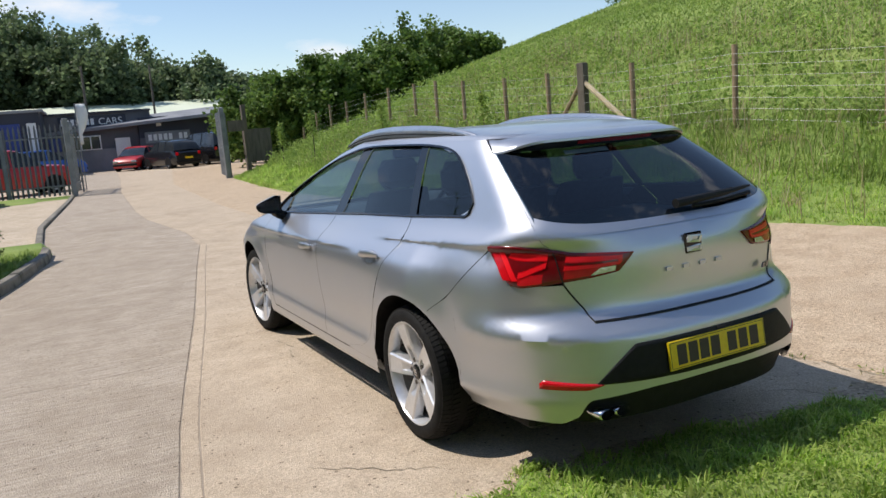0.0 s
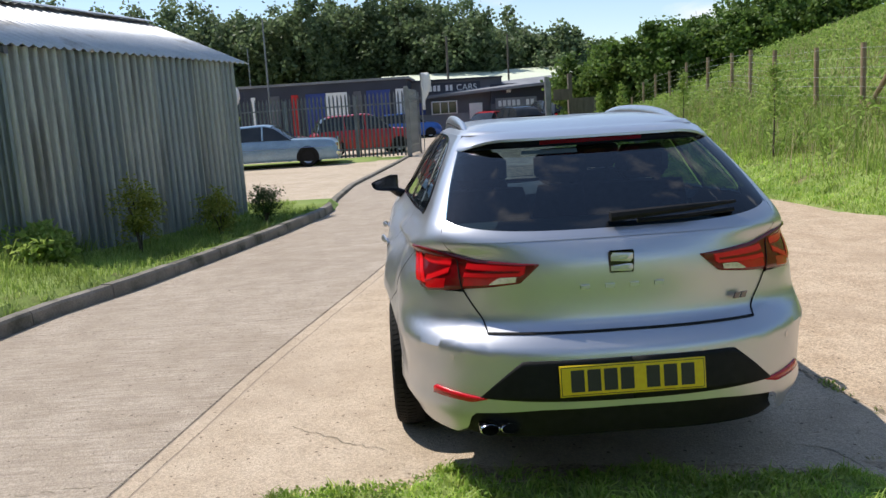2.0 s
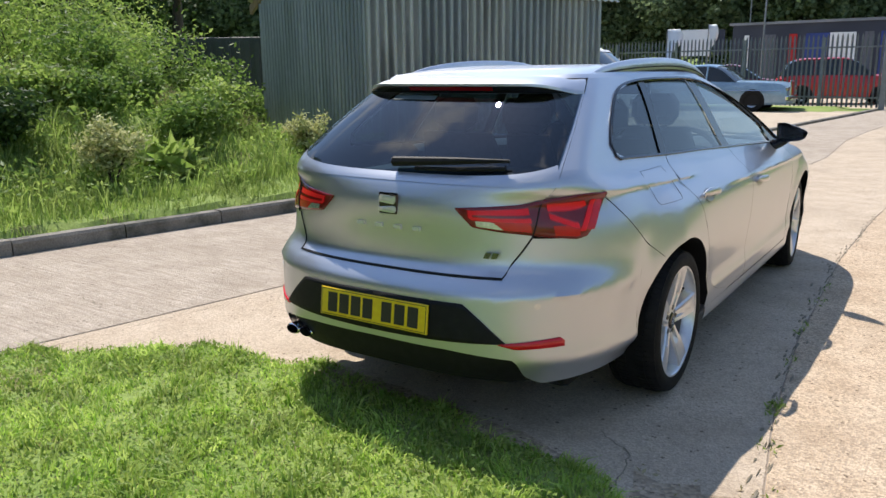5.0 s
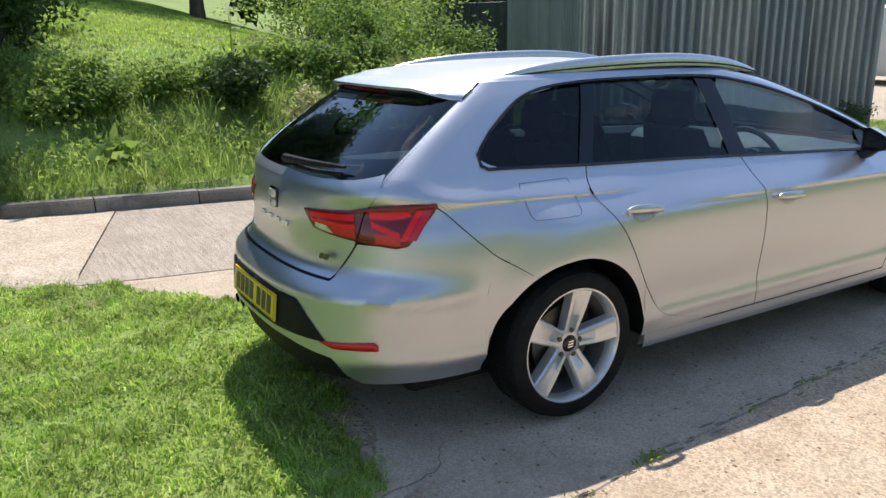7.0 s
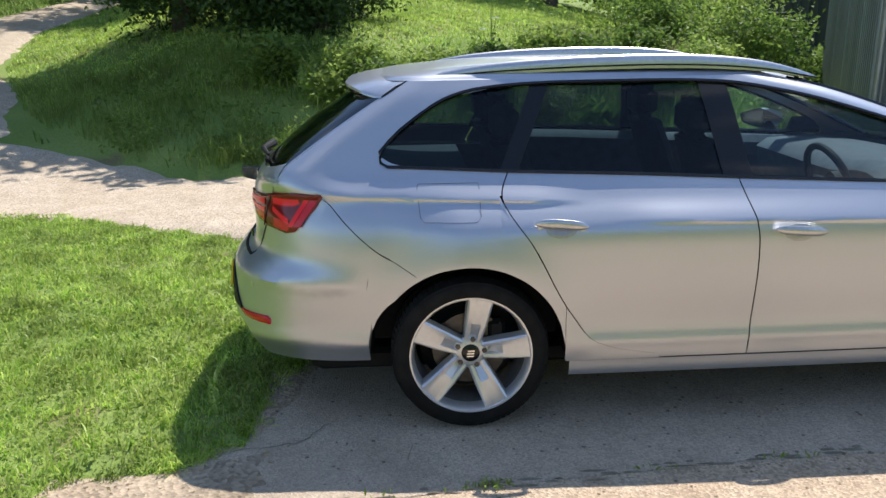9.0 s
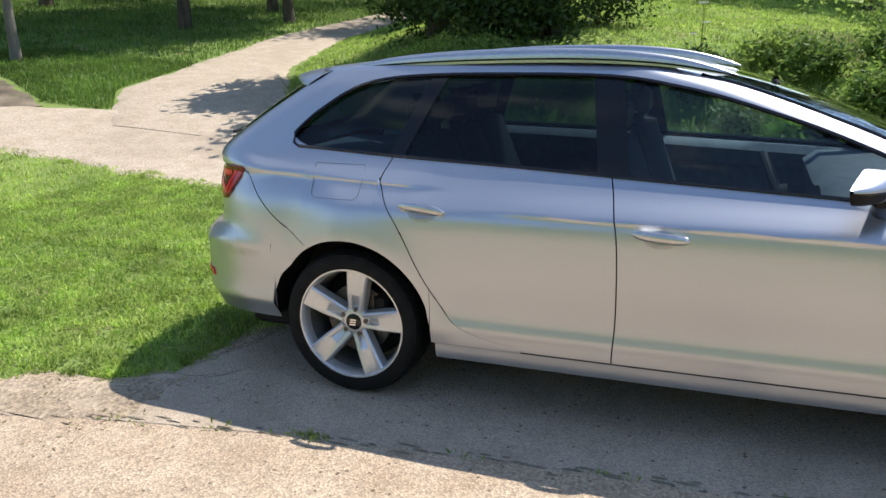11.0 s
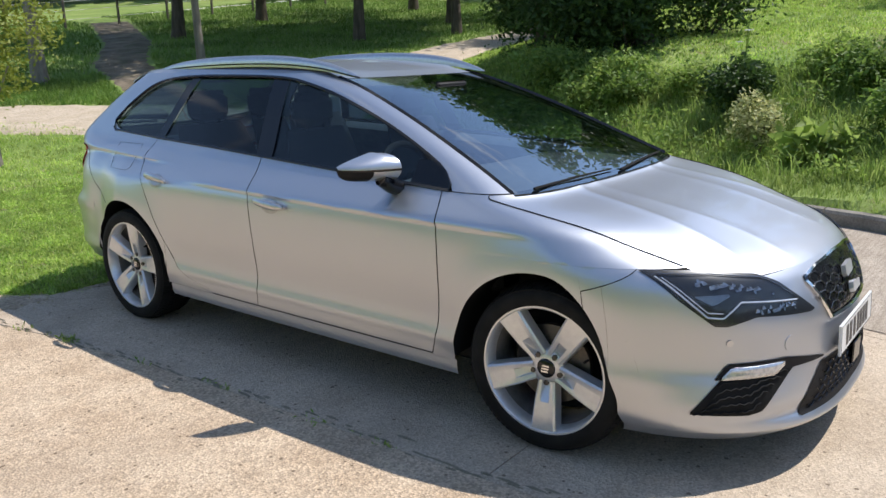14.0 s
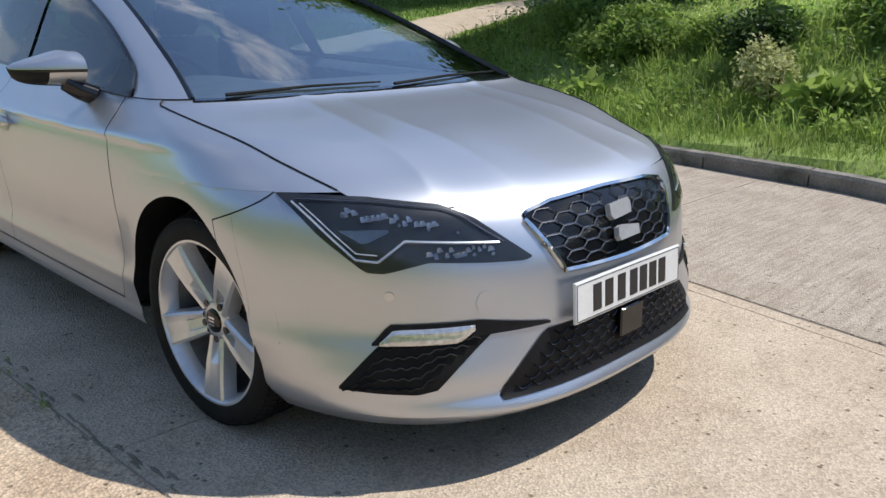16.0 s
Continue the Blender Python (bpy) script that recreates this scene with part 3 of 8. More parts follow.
# ---- grass ----
def blades(name, places, tall, wide, material, label, lean=0.5, seed=1, category="grass", tufts=0.0):
    """Many bent blades in one mesh: two quads and a tip each; tufts gathers their heights and their lean."""
    rng = np.random.default_rng(seed)
    x, y = places
    n = len(x)
    z = heights(x, y) - 0.005
    a, h = rng.uniform(0, 2 * np.pi, n), rng.uniform(tall[0], tall[1], n) * rng.uniform(0.6, 1.0, n)
    b, k = rng.uniform(0, 2 * np.pi, n), rng.uniform(0.1, lean, n)
    w = rng.uniform(wide[0], wide[1], n) / 2
    if tufts:
        swell = np.array([noise.noise((p * 11, q * 11, seed)) + 0.7 * noise.noise((p * 3.1, q * 3.1, seed + 5)) for p, q in zip(x, y)])
        turn = np.array([noise.noise((p * 6.5, q * 6.5, seed + 9)) for p, q in zip(x, y)])
        h = h * np.clip(1.0 + tufts * 1.5 * swell, 0.3, 2.2)
        b = np.where(rng.uniform(0, 1, n) < 0.75, turn * 9 + rng.normal(0, 0.5, n), b)
        k = np.clip(k * (1 + tufts * swell), 0.1, 1.4)
    side = np.stack([np.cos(a), np.sin(a), 0 * a], 1)
    tip = np.stack([np.cos(b) * k, np.sin(b) * k, 0 * a], 1) * h[:, None]
    root = np.stack([x, y, z], 1)
    up = np.array([0, 0, 1.0])
    mid = root + tip * 0.3 + up * (h * 0.55)[:, None]
    top = root + tip + up * (h * (1 - 0.35 * k))[:, None]
    s = side * w[:, None]
    verts = np.stack([root - s, root + s, mid + s * 0.8, mid - s * 0.8, top], 1).reshape(-1, 3)
    base = np.arange(n)[:, None] * 5
    quads, tris = (base + np.array([0, 1, 2, 3])).ravel(), (base + np.array([3, 2, 4])).ravel()
    me = bpy.data.meshes.new(name)
    me.vertices.add(len(verts))
    me.vertices.foreach_set("co", verts.ravel())
    me.loops.add(7 * n)
    me.loops.foreach_set("vertex_index", np.concatenate([quads, tris]))
    me.polygons.add(2 * n)
    me.polygons.foreach_set("loop_start", np.concatenate([np.arange(n) * 4, 4 * n + np.arange(n) * 3]))
    me.polygons.foreach_set("loop_total", np.concatenate([np.full(n, 4), np.full(n, 3)]))
    me.polygons.foreach_set("use_smooth", np.ones(2 * n, bool))
    me.materials.append(material)
    me.update()
    me.validate()
    return tagged(new(name, me), label, category, kind="stuff")


def sown(n, box, keep, seed, clump=0.0):
    """Random places in a box that pass a test."""
    rng = np.random.default_rng(seed)
    x, y = rng.uniform(box[0], box[1], n), rng.uniform(box[2], box[3], n)
    if clump:
        c = np.array([noise.noise((a * clump, b * clump, seed)) for a, b in zip(x, y)])
        ok = rng.uniform(-0.5, 0.5, n) < c + 0.12
        x, y = x[ok], y[ok]
    ok = np.fromiter((keep(a, b) for a, b in zip(x, y)), bool, len(x))
    return x[ok], y[ok]


TRACKS = [[(-3.75, -2.6, 1.02), (-4.35, -4.2, 1.25), (-4.7, -6.2, 1.35), (-4.2, -8.0, 1.25), (-3.0, -10.0, 1.2), (-0.5, -12.4, 1.2)], [(-5.4, -5.6, 1.2), (-7.4, -6.9, 1.45), (-9.6, -7.7, 1.0), (-14.2, -8.7, 0.85), (-20, -8.7, 0.9), (-30, -9.5, 1.0)]]


def on_track(x, y, near=0.05):
    """Whether a place lies on one of the dirt tracks."""
    for keys in TRACKS:
        for (ax, ay, aw), (bx, by, bw) in zip(keys[:-1], keys[1:]):
            dx, dy = bx - ax, by - ay
            t = min(1, max(0, ((x - ax) * dx + (y - ay) * dy) / (dx * dx + dy * dy)))
            if math.hypot(x - ax - t * dx, y - ay - t * dy) < aw + (bw - aw) * t - near:
                return True
    return False


near_lawn = lambda x, y: inside(LAWN, x + 0.04 * math.sin(9 * y), y + 0.05 * math.sin(7 * x + 2))
blades("lawn_grass", sown(125000, (-3.6, 2.0, -5.0, -0.5), near_lawn, 11), (0.03, 0.072), (0.005, 0.010), lawn_blade, "short sunlit lawn grass", 1.1, 1, tufts=0.8)
blades("lawn_grass", sown(60000, (-3.6, 3.0, -12.0, -5.0), near_lawn, 12), (0.03, 0.08), (0.007, 0.012), lawn_blade, "short sunlit lawn grass further off", 1.1, 2, tufts=0.8)
clover = sown(60000, (-3.6, 2.0, -5.0, -0.5), near_lawn, 14, 1.4)
blades("dry_grass", sown(26000, (-3.6, 2.0, -6.0, -0.5), near_lawn, 13, 1.5), (0.02, 0.05), (0.003, 0.006), dry_blade, "dry straw among the lawn", 1.2, 3)
bank_left = lambda x, y: not on_track(x, y) and y > line(TRACK_TOP, x) + 0.05 and x < (line(KERB_LINE, y) if y < 9.3 else -2.6) - 0.13 and not paved(x, y) and not (y > 10.2)
blades("verge_grass", sown(70000, (-6.2, -2.1, -2.4, 9.9), lambda x, y: bank_left(x, y) and line(KERB_LINE, y) - x < 1.6, 21), (0.05, 0.14), (0.005, 0.010), grass_blade, "mown verge grass behind the kerb", 0.9, 4, tufts=0.7)
blades("bank_grass", sown(120000, (-11.5, -4.6, -6.5, 6.5), lambda x, y: bank_left(x, y) and line(KERB_LINE, y) - x < 3.3 + 0.3 * math.sin(2 * y), 22, 0.9), (0.10, 0.32), (0.006, 0.014), grass_blade, "long rough bank grass", 0.9, 5, tufts=0.9)
blades("dry_grass", sown(9000, (-9.4, -7.0, 1.9, 5.2), bank_left, 23, 0.5), (0.3, 0.55), (0.003, 0.006), dry_blade, "tall dry grass stems on the bank", 0.6, 6)
blades("bank_grass", sown(150000, (-24, -6.6, -9, 6), lambda x, y: y > line(TRACK_TOP, x) + 0.1 and line(KERB_LINE, y) - x > 2.6 and not on_track(x, y), 24), (0.03, 0.09), (0.012, 0.024), lawn_blade, "sunlit grass above the bank", 0.8, 7)
wood_floor = lambda x, y: not on_track(x, y) and y < line(TRACK_TOP, x) - 0.2 and (x < -3.4 or not paved(x, y)) and not inside(LAWN, x, y)
blades("wood_grass", sown(110000, (-26, -3.4, -26, -4.0), lambda x, y: wood_floor(x, y) and abs(x - line([(-24, -13), (-17.6, -9.8), (-14, -7.4), (-10.3, -5.9), (-8.6, -4.9)], y)) > 0.8, 25), (0.06, 0.18), (0.012, 0.028), shaded_blade, "grass below the trees", 0.8, 8)
blades("wood_grass", sown(60000, (-9.5, -3.4, -13, -5.6), lambda x, y: wood_floor(x, y) and abs(x - line([(-24, -13), (-17.6, -9.8), (-14, -7.4), (-10.3, -5.9), (-8.6, -4.9)], y)) > 0.7, 26), (0.05, 0.14), (0.010, 0.022), shaded_blade, "grass beside the dirt track", 0.9, 16, tufts=0.7)
rngf = np.random.default_rng(91)
edge_pts = []
for (ax, ay), (bx, by) in zip(LAWN, LAWN[1:] + LAWN[:1]):
    if max(ay, by) > -7:
        m = int(1500 * math.hypot(bx - ax, by - ay))
        f = rngf.uniform(0, 1, m)
        edge_pts.append(np.stack([ax + (bx - ax) * f + rngf.normal(0, 0.035, m), ay + (by - ay) * f + rngf.normal(0, 0.035, m)], 1))
edge_pts = np.concatenate(edge_pts)
blades("lawn_fringe", (edge_pts[:, 0], edge_pts[:, 1]), (0.02, 0.06), (0.004, 0.008), lawn_blade, "ragged grass along the lawn's edge", 1.2, 17, tufts=0.8)
verge_right = lambda x, y: x > line(RIGHT_LINE, y) + 0.03 and not paved(x, y)
blades("verge_grass", sown(80000, (3.5, 7.5, 0.5, 18), lambda x, y: verge_right(x, y) and x - line(RIGHT_LINE, y) < 1.7, 31), (0.04, 0.12), (0.008, 0.016), lawn_blade, "mown verge beside the drive", 1.0, 9, tufts=0.7)
blades("verge_grass", sown(60000, (3.5, 9.0, 18, 34), lambda x, y: verge_right(x, y) and x - line(RIGHT_LINE, y) < 3.0, 38), (0.06, 0.2), (0.014, 0.03), lawn_blade, "verge grass towards the gate", 0.9, 18, tufts=0.7)
long_strip = lambda x, y: verge_right(x, y) and 1.3 + 0.25 * math.sin(1.7 * y) < x - line(RIGHT_LINE, y) < line([(2, 2.9), (9, 3.3), (16, 4.0), (30, 5.0)], y) + 0.3 * math.sin(2.3 * y)
blades("meadow_grass", sown(110000, (4.5, 11, -1, 32), long_strip, 32), (0.14, 0.42), (0.008, 0.016), grass_blade, "long meadow grass along the fence", 0.8, 10, tufts=0.7)
pasture = lambda x, y: verge_right(x, y) and x - line(RIGHT_LINE, y) > 2.6
blades("pasture_grass", sown(110000, (6, 17, -1, 26), pasture, 39), (0.04, 0.13), (0.012, 0.028), grass_blade, "short grazed grass behind the fence", 1.1, 19, tufts=0.8)
blades("pasture_grass", sown(110000, (10, 46, 3, 60), pasture, 33), (0.05, 0.15), (0.03, 0.06), grass_blade, "short grazed grass on the hillside", 1.1, 11, tufts=0.6)
blades("meadow_grass", sown(70000, (4.5, 16, -14, 0.6), verge_right, 36), (0.06, 0.22), (0.014, 0.03), grass_blade, "rough grass beside the drive", 0.7, 14)
blades("lawn_grass", sown(50000, (-8, 12, -30, -12), lambda x, y: not paved(x, y) and not on_track(x, y) and x > -3 + 0.3 * (y + 12) and y < 0.4 * x - 11.5, 37), (0.05, 0.14), (0.02, 0.04), lawn_blade, "rough grass behind the lawn", 0.7, 15)
blades("dry_grass", sown(9000, (5, 12, 1, 20), verge_right, 34, 0.4), (0.4, 0.8), (0.006, 0.012), dry_blade, "pale seed heads along the fence", 0.6, 12)


# bare earth where wheels cut the lawn's corner, moss in the long joint, fine cracks
soil_m = concrete("bare_soil", (0.34, 0.265, 0.185), (0.45, 0.36, 0.265), 0.8, 60, (0.22, 0.17, 0.11))


def patch(outline, z=0.004, rough=0.05, seed=1):
    """A thin sheet with a ragged edge."""
    rng, ring = random.Random(seed), []
    for (ax, ay), (bx, by) in zip(outline, outline[1:] + outline[:1]):
        n = max(2, int(math.hypot(bx - ax, by - ay) / 0.06))
        ring += [(ax + (bx - ax) * k / n + rng.uniform(-rough, rough), ay + (by - ay) * k / n + rng.uniform(-rough, rough)) for k in range(n)]
    cx, cy = sum(p[0] for p in ring) / len(ring), sum(p[1] for p in ring) / len(ring)
    return Shape().grid([[(cx + (x - cx) * f, cy + (y - cy) * f, z + h) for x, y in ring] for f, h in ((1.0, -0.006), (0.9, 0.001), (0.5, 0.003), (0.02, 0.004))], closed=True)


tagged(part("bare_earth", patch([(1.0, -0.8), (1.38, -0.75), (1.5, -1.1), (1.66, -1.6), (1.8, -2.3), (2.0, -3.4), (1.75, -3.5), (1.35, -2.2), (1.2, -1.6)], 0.004, 0.04), soil_m, None), "bare trodden earth at the lawn's edge", "ground", kind="structure")
tagged(part("bare_earth", patch([(-1.3, -0.82), (-0.6, -0.55), (-0.2, -0.62), (0.5, -0.72), (0.9, -0.85), (0.5, -0.86), (-0.3, -0.76), (-0.7, -0.66), (-1.35, -0.95), (-2.1, -1.7), (-2.2, -1.5)], 0.003, 0.025, 4), soil_m, None), "thin earth along the lawn's front edge", "ground", kind="structure")
moss_m = surface("joint_moss", (0.19, 0.165, 0.115), (0.30, 0.255, 0.185), 14, 0.95, 0.8, fine=200, grain=0.5)
moss = Shape()
rngm = random.Random(8)
for k in range(120):
    y = -1.2 + 0.054 * k + rngm.uniform(-0.05, 0.05)
    x, a, b = line(SEAM_MID, y) - rngm.gauss(0.01, 0.022), rngm.uniform(0.012, 0.06), rngm.uniform(0.002, 0.009)
    rim = [(x + b * rngm.uniform(0.6, 1.3) * math.cos(t), y + a * rngm.uniform(0.7, 1.2) * math.sin(t)) for t in steps(0, 2 * math.pi, 12)[:-1]]
    moss.grid([[(x + (px - x) * f, y + (py - y) * f, z) for px, py in rim] for f, z in ((1, -0.001), (0.7, 0.003), (0.05, 0.005))], closed=True)
tagged(part("joint_moss", moss, moss_m, None), "dark moss and grit along the slab joint", "moss", kind="stuff")
crack = Shape()
for x, y, a, n in ((0.75, -0.55, -1.0, 9), (0.95, -0.25, 0.4, 7), (-1.0, 1.5, 1.2, 14), (-2.6, 3.4, 0.5, 14), (-3.0, -0.6, 0.15, 16), (-0.9, -0.35, 2.6, 10)):
    pts = []
    for k in range(2 * n):
        pts.append((x, y))
        b = a + rngm.uniform(-0.75, 0.75)
        x, y = x + 0.035 * math.cos(b), y + 0.035 * math.sin(b)
    n *= 2
    w = [0.0016 * math.sin(math.pi * (k + 0.3) / n) + 0.0006 for k in range(n)]
    crack.grid([[(px - w[i], py - w[i], 0.0016) for i, (px, py) in enumerate(pts)], [(px + w[i], py + w[i], 0.0016) for i, (px, py) in enumerate(pts)]], flip=True)
tagged(part("slab_cracks", crack, moss_m, None), "fine dark cracks across the slabs", "crack", kind="stuff")

# ---- the silver estate car ----
# Its frame is the world's: y ahead, the rear axle at y = 0, wheels on z = 0.
HALF_WIDTH = [(0.14, 0.80), (0.22, 0.866), (0.28, 0.877), (0.33, 0.8805), (0.362, 0.8825), (0.402, 0.8745), (0.45, 0.8735), (0.60, 0.889), (0.72, 0.895), (0.79, 0.893), (0.83, 0.882), (0.87, 0.852), (0.93, 0.797), (1.0, 0.745), (1.1, 0.69), (1.2, 0.637), (1.3, 0.578), (1.36, 0.535)]
TAIL = [(0.14, -0.93), (0.22, -0.985), (0.30, -1.02), (0.42, -1.035), (0.55, -1.024), (0.598, -1.018), (0.612, -1.010), (0.65, -0.972), (0.675, -0.935), (0.69, -0.925), (0.75, -0.918), (0.90, -0.915), (0.97, -0.885), (1.0, -0.86), (1.1, -0.745), (1.2, -0.61), (1.3, -0.46), (1.36, -0.37)]
NOSE = [(0.14, 3.475), (0.175, 3.525), (0.195, 3.532), (0.212, 3.520), (0.23, 3.503), (0.28, 3.506), (0.45, 3.495), (0.56, 3.475), (0.66, 3.42), (0.70, 3.375), (0.735, 3.30), (0.79, 3.13), (0.83, 2.98), (0.865, 2.80), (0.90, 2.60), (0.93, 2.53), (1.0, 2.37), (1.1, 2.14), (1.2, 1.89), (1.3, 1.60), (1.36, 1.36)]
REAR_AXLE, FRONT_AXLE, ARCH, WHEEL = 0.0, 2.655, 0.372, 0.317


def plan(z):
    """The plan of the body at a height: tail, nose, where the flank's ends begin to turn, and how square each corner is."""
    r, f, up = spline(TAIL, z), spline(NOSE, z), ease(0.9, 1.05, z)
    ya = -0.30 * (1 - up) + (r + 0.30) * up
    yb = f - (0.60 - 0.30 * ease(0.74, 0.92, z))
    yb = (yb + 2.70 - math.hypot(yb - 2.70, 0.10)) / 2
    return r, f, ya, yb, 2.55 + 0.2 * ease(0.72, 0.6, z) + 0.7 * up, 2.35 + 0.85 * ease(0.76, 0.95, z) + 0.3 * ease(0.4, 0.25, z)


def narrowing(y, z):
    return 1 - 0.012 * ((y - 1.2) / 1.6) ** 2 - 0.22 * max(0, -0.05 - y) * ease(0.97, 0.8, z) - 0.05 * ease(-0.05, -0.3, y) * ease(0.37, 0.27, z) - 0.03 * ease(0.6, 0.95, z) * max(0, 0.6 - y) - 0.03 * ease(0.6, 0.9, z) * max(0, y - 1.9)


def flare(y, z):
    """The wheel arches stand a little proud."""
    d = min(math.hypot(y - REAR_AXLE, z - WHEEL), math.hypot(y - FRONT_AXLE, z - WHEEL))
    return 0.012 * (1 - ease(0.37, 0.52, d)) * ease(0.28, 0.4, z)


def crease(y, z):
    """The flank's two upper lines and its hollow along the doors' foot."""
    edge = 0.0
    for zc, high in ((0.935 - 0.034 * (y + 0.15), 0.013 * (1 - ease(0.22, 0.48, y))), (0.845 - 0.018 * (y - 0.73), 0.010 * ease(0.5, 0.8, y) * (1 - ease(2.35, 2.75, y)))):
        edge += high * math.exp(-(((z - zc) / (0.05 if z > zc else 0.009)) ** 2))
    edge += 0.010 * math.exp(-(((z - 0.600) / (0.045 if z > 0.600 else 0.010)) ** 2)) * ease(-0.39, -0.52, y)
    return edge - 0.0008 * math.exp(-(((z - 0.36) / 0.05) ** 2)) * ease(0.45, 0.9, y) * (1 - ease(1.9, 2.3, y))


def skin(s, z, out=0.0, side=1):
    """A place on the body: s is y along the flank and runs on round the corners, to -2 at the tail's middle and 5 at the nose's."""
    r, f, ya, yb, n, nf = plan(z)
    w = spline(HALF_WIDTH, z)
    if s < ya:
        a = (ya - s) / (ya + 2) * math.pi / 2
        x, y = w * narrowing(ya, z) * max(0, math.cos(a)) ** (2 / n), ya - (ya - r) * max(0, math.sin(a)) ** (2 / n)
    elif s > yb:
        a = (s - yb) / (5 - yb) * math.pi / 2
        x, y = w * narrowing(yb, z) * max(0, math.cos(a)) ** (2 / nf), yb + (f - yb) * max(0, math.sin(a)) ** (2 / nf)
    else:
        x, y = w * narrowing(s, z), s
    x += (flare(y, z) + crease(y, z)) * ease(0.3, 0.7, x)
    if out:
        e = 0.01
        p = Vector((x, y, z))
        s2, sg = (s - e, -1) if s > 4.98 else (s + e, 1)
        along = (Vector(skin(s2, z)) - p) * sg
        rise = Vector(skin(s, z + e)) - p
        nrm = along.cross(rise).normalized()
        if nrm.x < 0 and s > -1.9 and s < 4.9:
            nrm = -nrm
        if s <= -1.9 and nrm.y > 0 or s >= 4.9 and nrm.y < 0:
            nrm = -nrm
        x, y, z = p + nrm * out
    return Vector((side * x, y, z))


def s_at_x(x, z):
    """Where on the nose the body is x wide."""
    r, f, ya, yb, n, nf = plan(z)
    c = min(1, x / (spline(HALF_WIDTH, z) * narrowing(yb, z))) ** (nf / 2)
    return yb + math.acos(c) / (math.pi / 2) * (5 - yb)


def s_at_y(y, z):
    r, f, ya, yb, n, nf = plan(z)
    if y < yb:
        return y
    return yb + math.asin(min(1, (y - yb) / (f - yb)) ** (nf / 2)) / (math.pi / 2) * (5 - yb)


def by_rows(shape, zs, left, right, n, side=1, out=0.0, top=None):
    rows = []
    for z in zs:
        a, b = left(z), right(z)
        rows.append([skin(s, z if top is None else top(s, z), out, side) for s in steps(a, b, n)])
    return shape.grid(rows, flip=side < 0)


def by_columns(shape, ss, low, high, n, side=1, out=0.0):
    rows = []
    for k in range(n + 1):
        rows.append([skin(s, low(s) + (high(s) - low(s)) * k / n, out, side) for s in ss])
    return shape.grid(rows, flip=side < 0)


def ribbon(shape, path, width, out, side=1):
    """A narrow strip that follows (s, z) places on the body."""
    pts = [skin(s, z, out, side) for s, z in path]
    return shape.tube(pts, width / 2, 4)


BELT = [(-0.35, 1.045), (-0.21, 1.04), (0.16, 1.02), (0.69, 1.0), (1.07, 0.98), (1.79, 0.945), (2.17, 0.925), (2.4, 0.915)]
WINDOW_TOP = [(-0.335, 1.10), (-0.25, 1.18), (-0.06, 1.295), (0.16, 1.335), (0.6, 1.345), (1.05, 1.335), (1.3, 1.295), (1.5, 1.245), (1.82, 1.14), (2.14, 1.0), (2.2, 0.945)]
WINDOW_BACK = [(1.04, -0.21), (1.06, -0.29), (1.10, -0.335), (1.18, -0.25), (1.295, -0.06), (1.335, 0.16), (1.36, 0.16)]
WINDOW_FRONT = [(0.925, 2.22), (1.0, 2.14), (1.14, 1.82), (1.245, 1.5), (1.295, 1.3), (1.335, 1.05)]
DOOR_BACK = [(0.30, 0.75), (0.315, 0.66), (0.33, 0.58), (0.37, 0.48), (0.45, 0.415), (0.55, 0.35), (0.76, 0.24), (0.88, 0.155), (0.94, 0.13), (1.03, 0.165)]
DOOR_MIDDLE = [(0.28, 1.105), (0.5, 1.115), (0.76, 1.11), (0.9, 1.085), (1.0, 1.06)]
DOOR_FRONT = [(0.26, 2.165), (0.40, 2.20), (0.6, 2.215), (0.82, 2.205), (0.93, 2.17)]
TAILGATE_EDGE = [(0.655, -1.44), (0.70, -1.40), (0.80, -1.27), (0.95, -1.14), (1.04, -1.0), (1.28, -0.62), (1.36, -0.45)]
BUMPER_SEAM = [(-0.66, 0.945), (-0.21, 0.65)]


def arch(y, c):
    return WHEEL + math.sqrt(max(0, ARCH**2 - (y - c) ** 2))


def screen_edge(z):
    r, f, ya, yb, n, nf = plan(z)
    return yb + 0.36 * (5 - yb)


def window_front_s(z):
    return s_at_y(spline(WINDOW_FRONT, z), z)


GAP = 0.0026
car = thing("estate_car", (0, 0, 0), "silver metallic estate car parked on the concrete drive", "car")

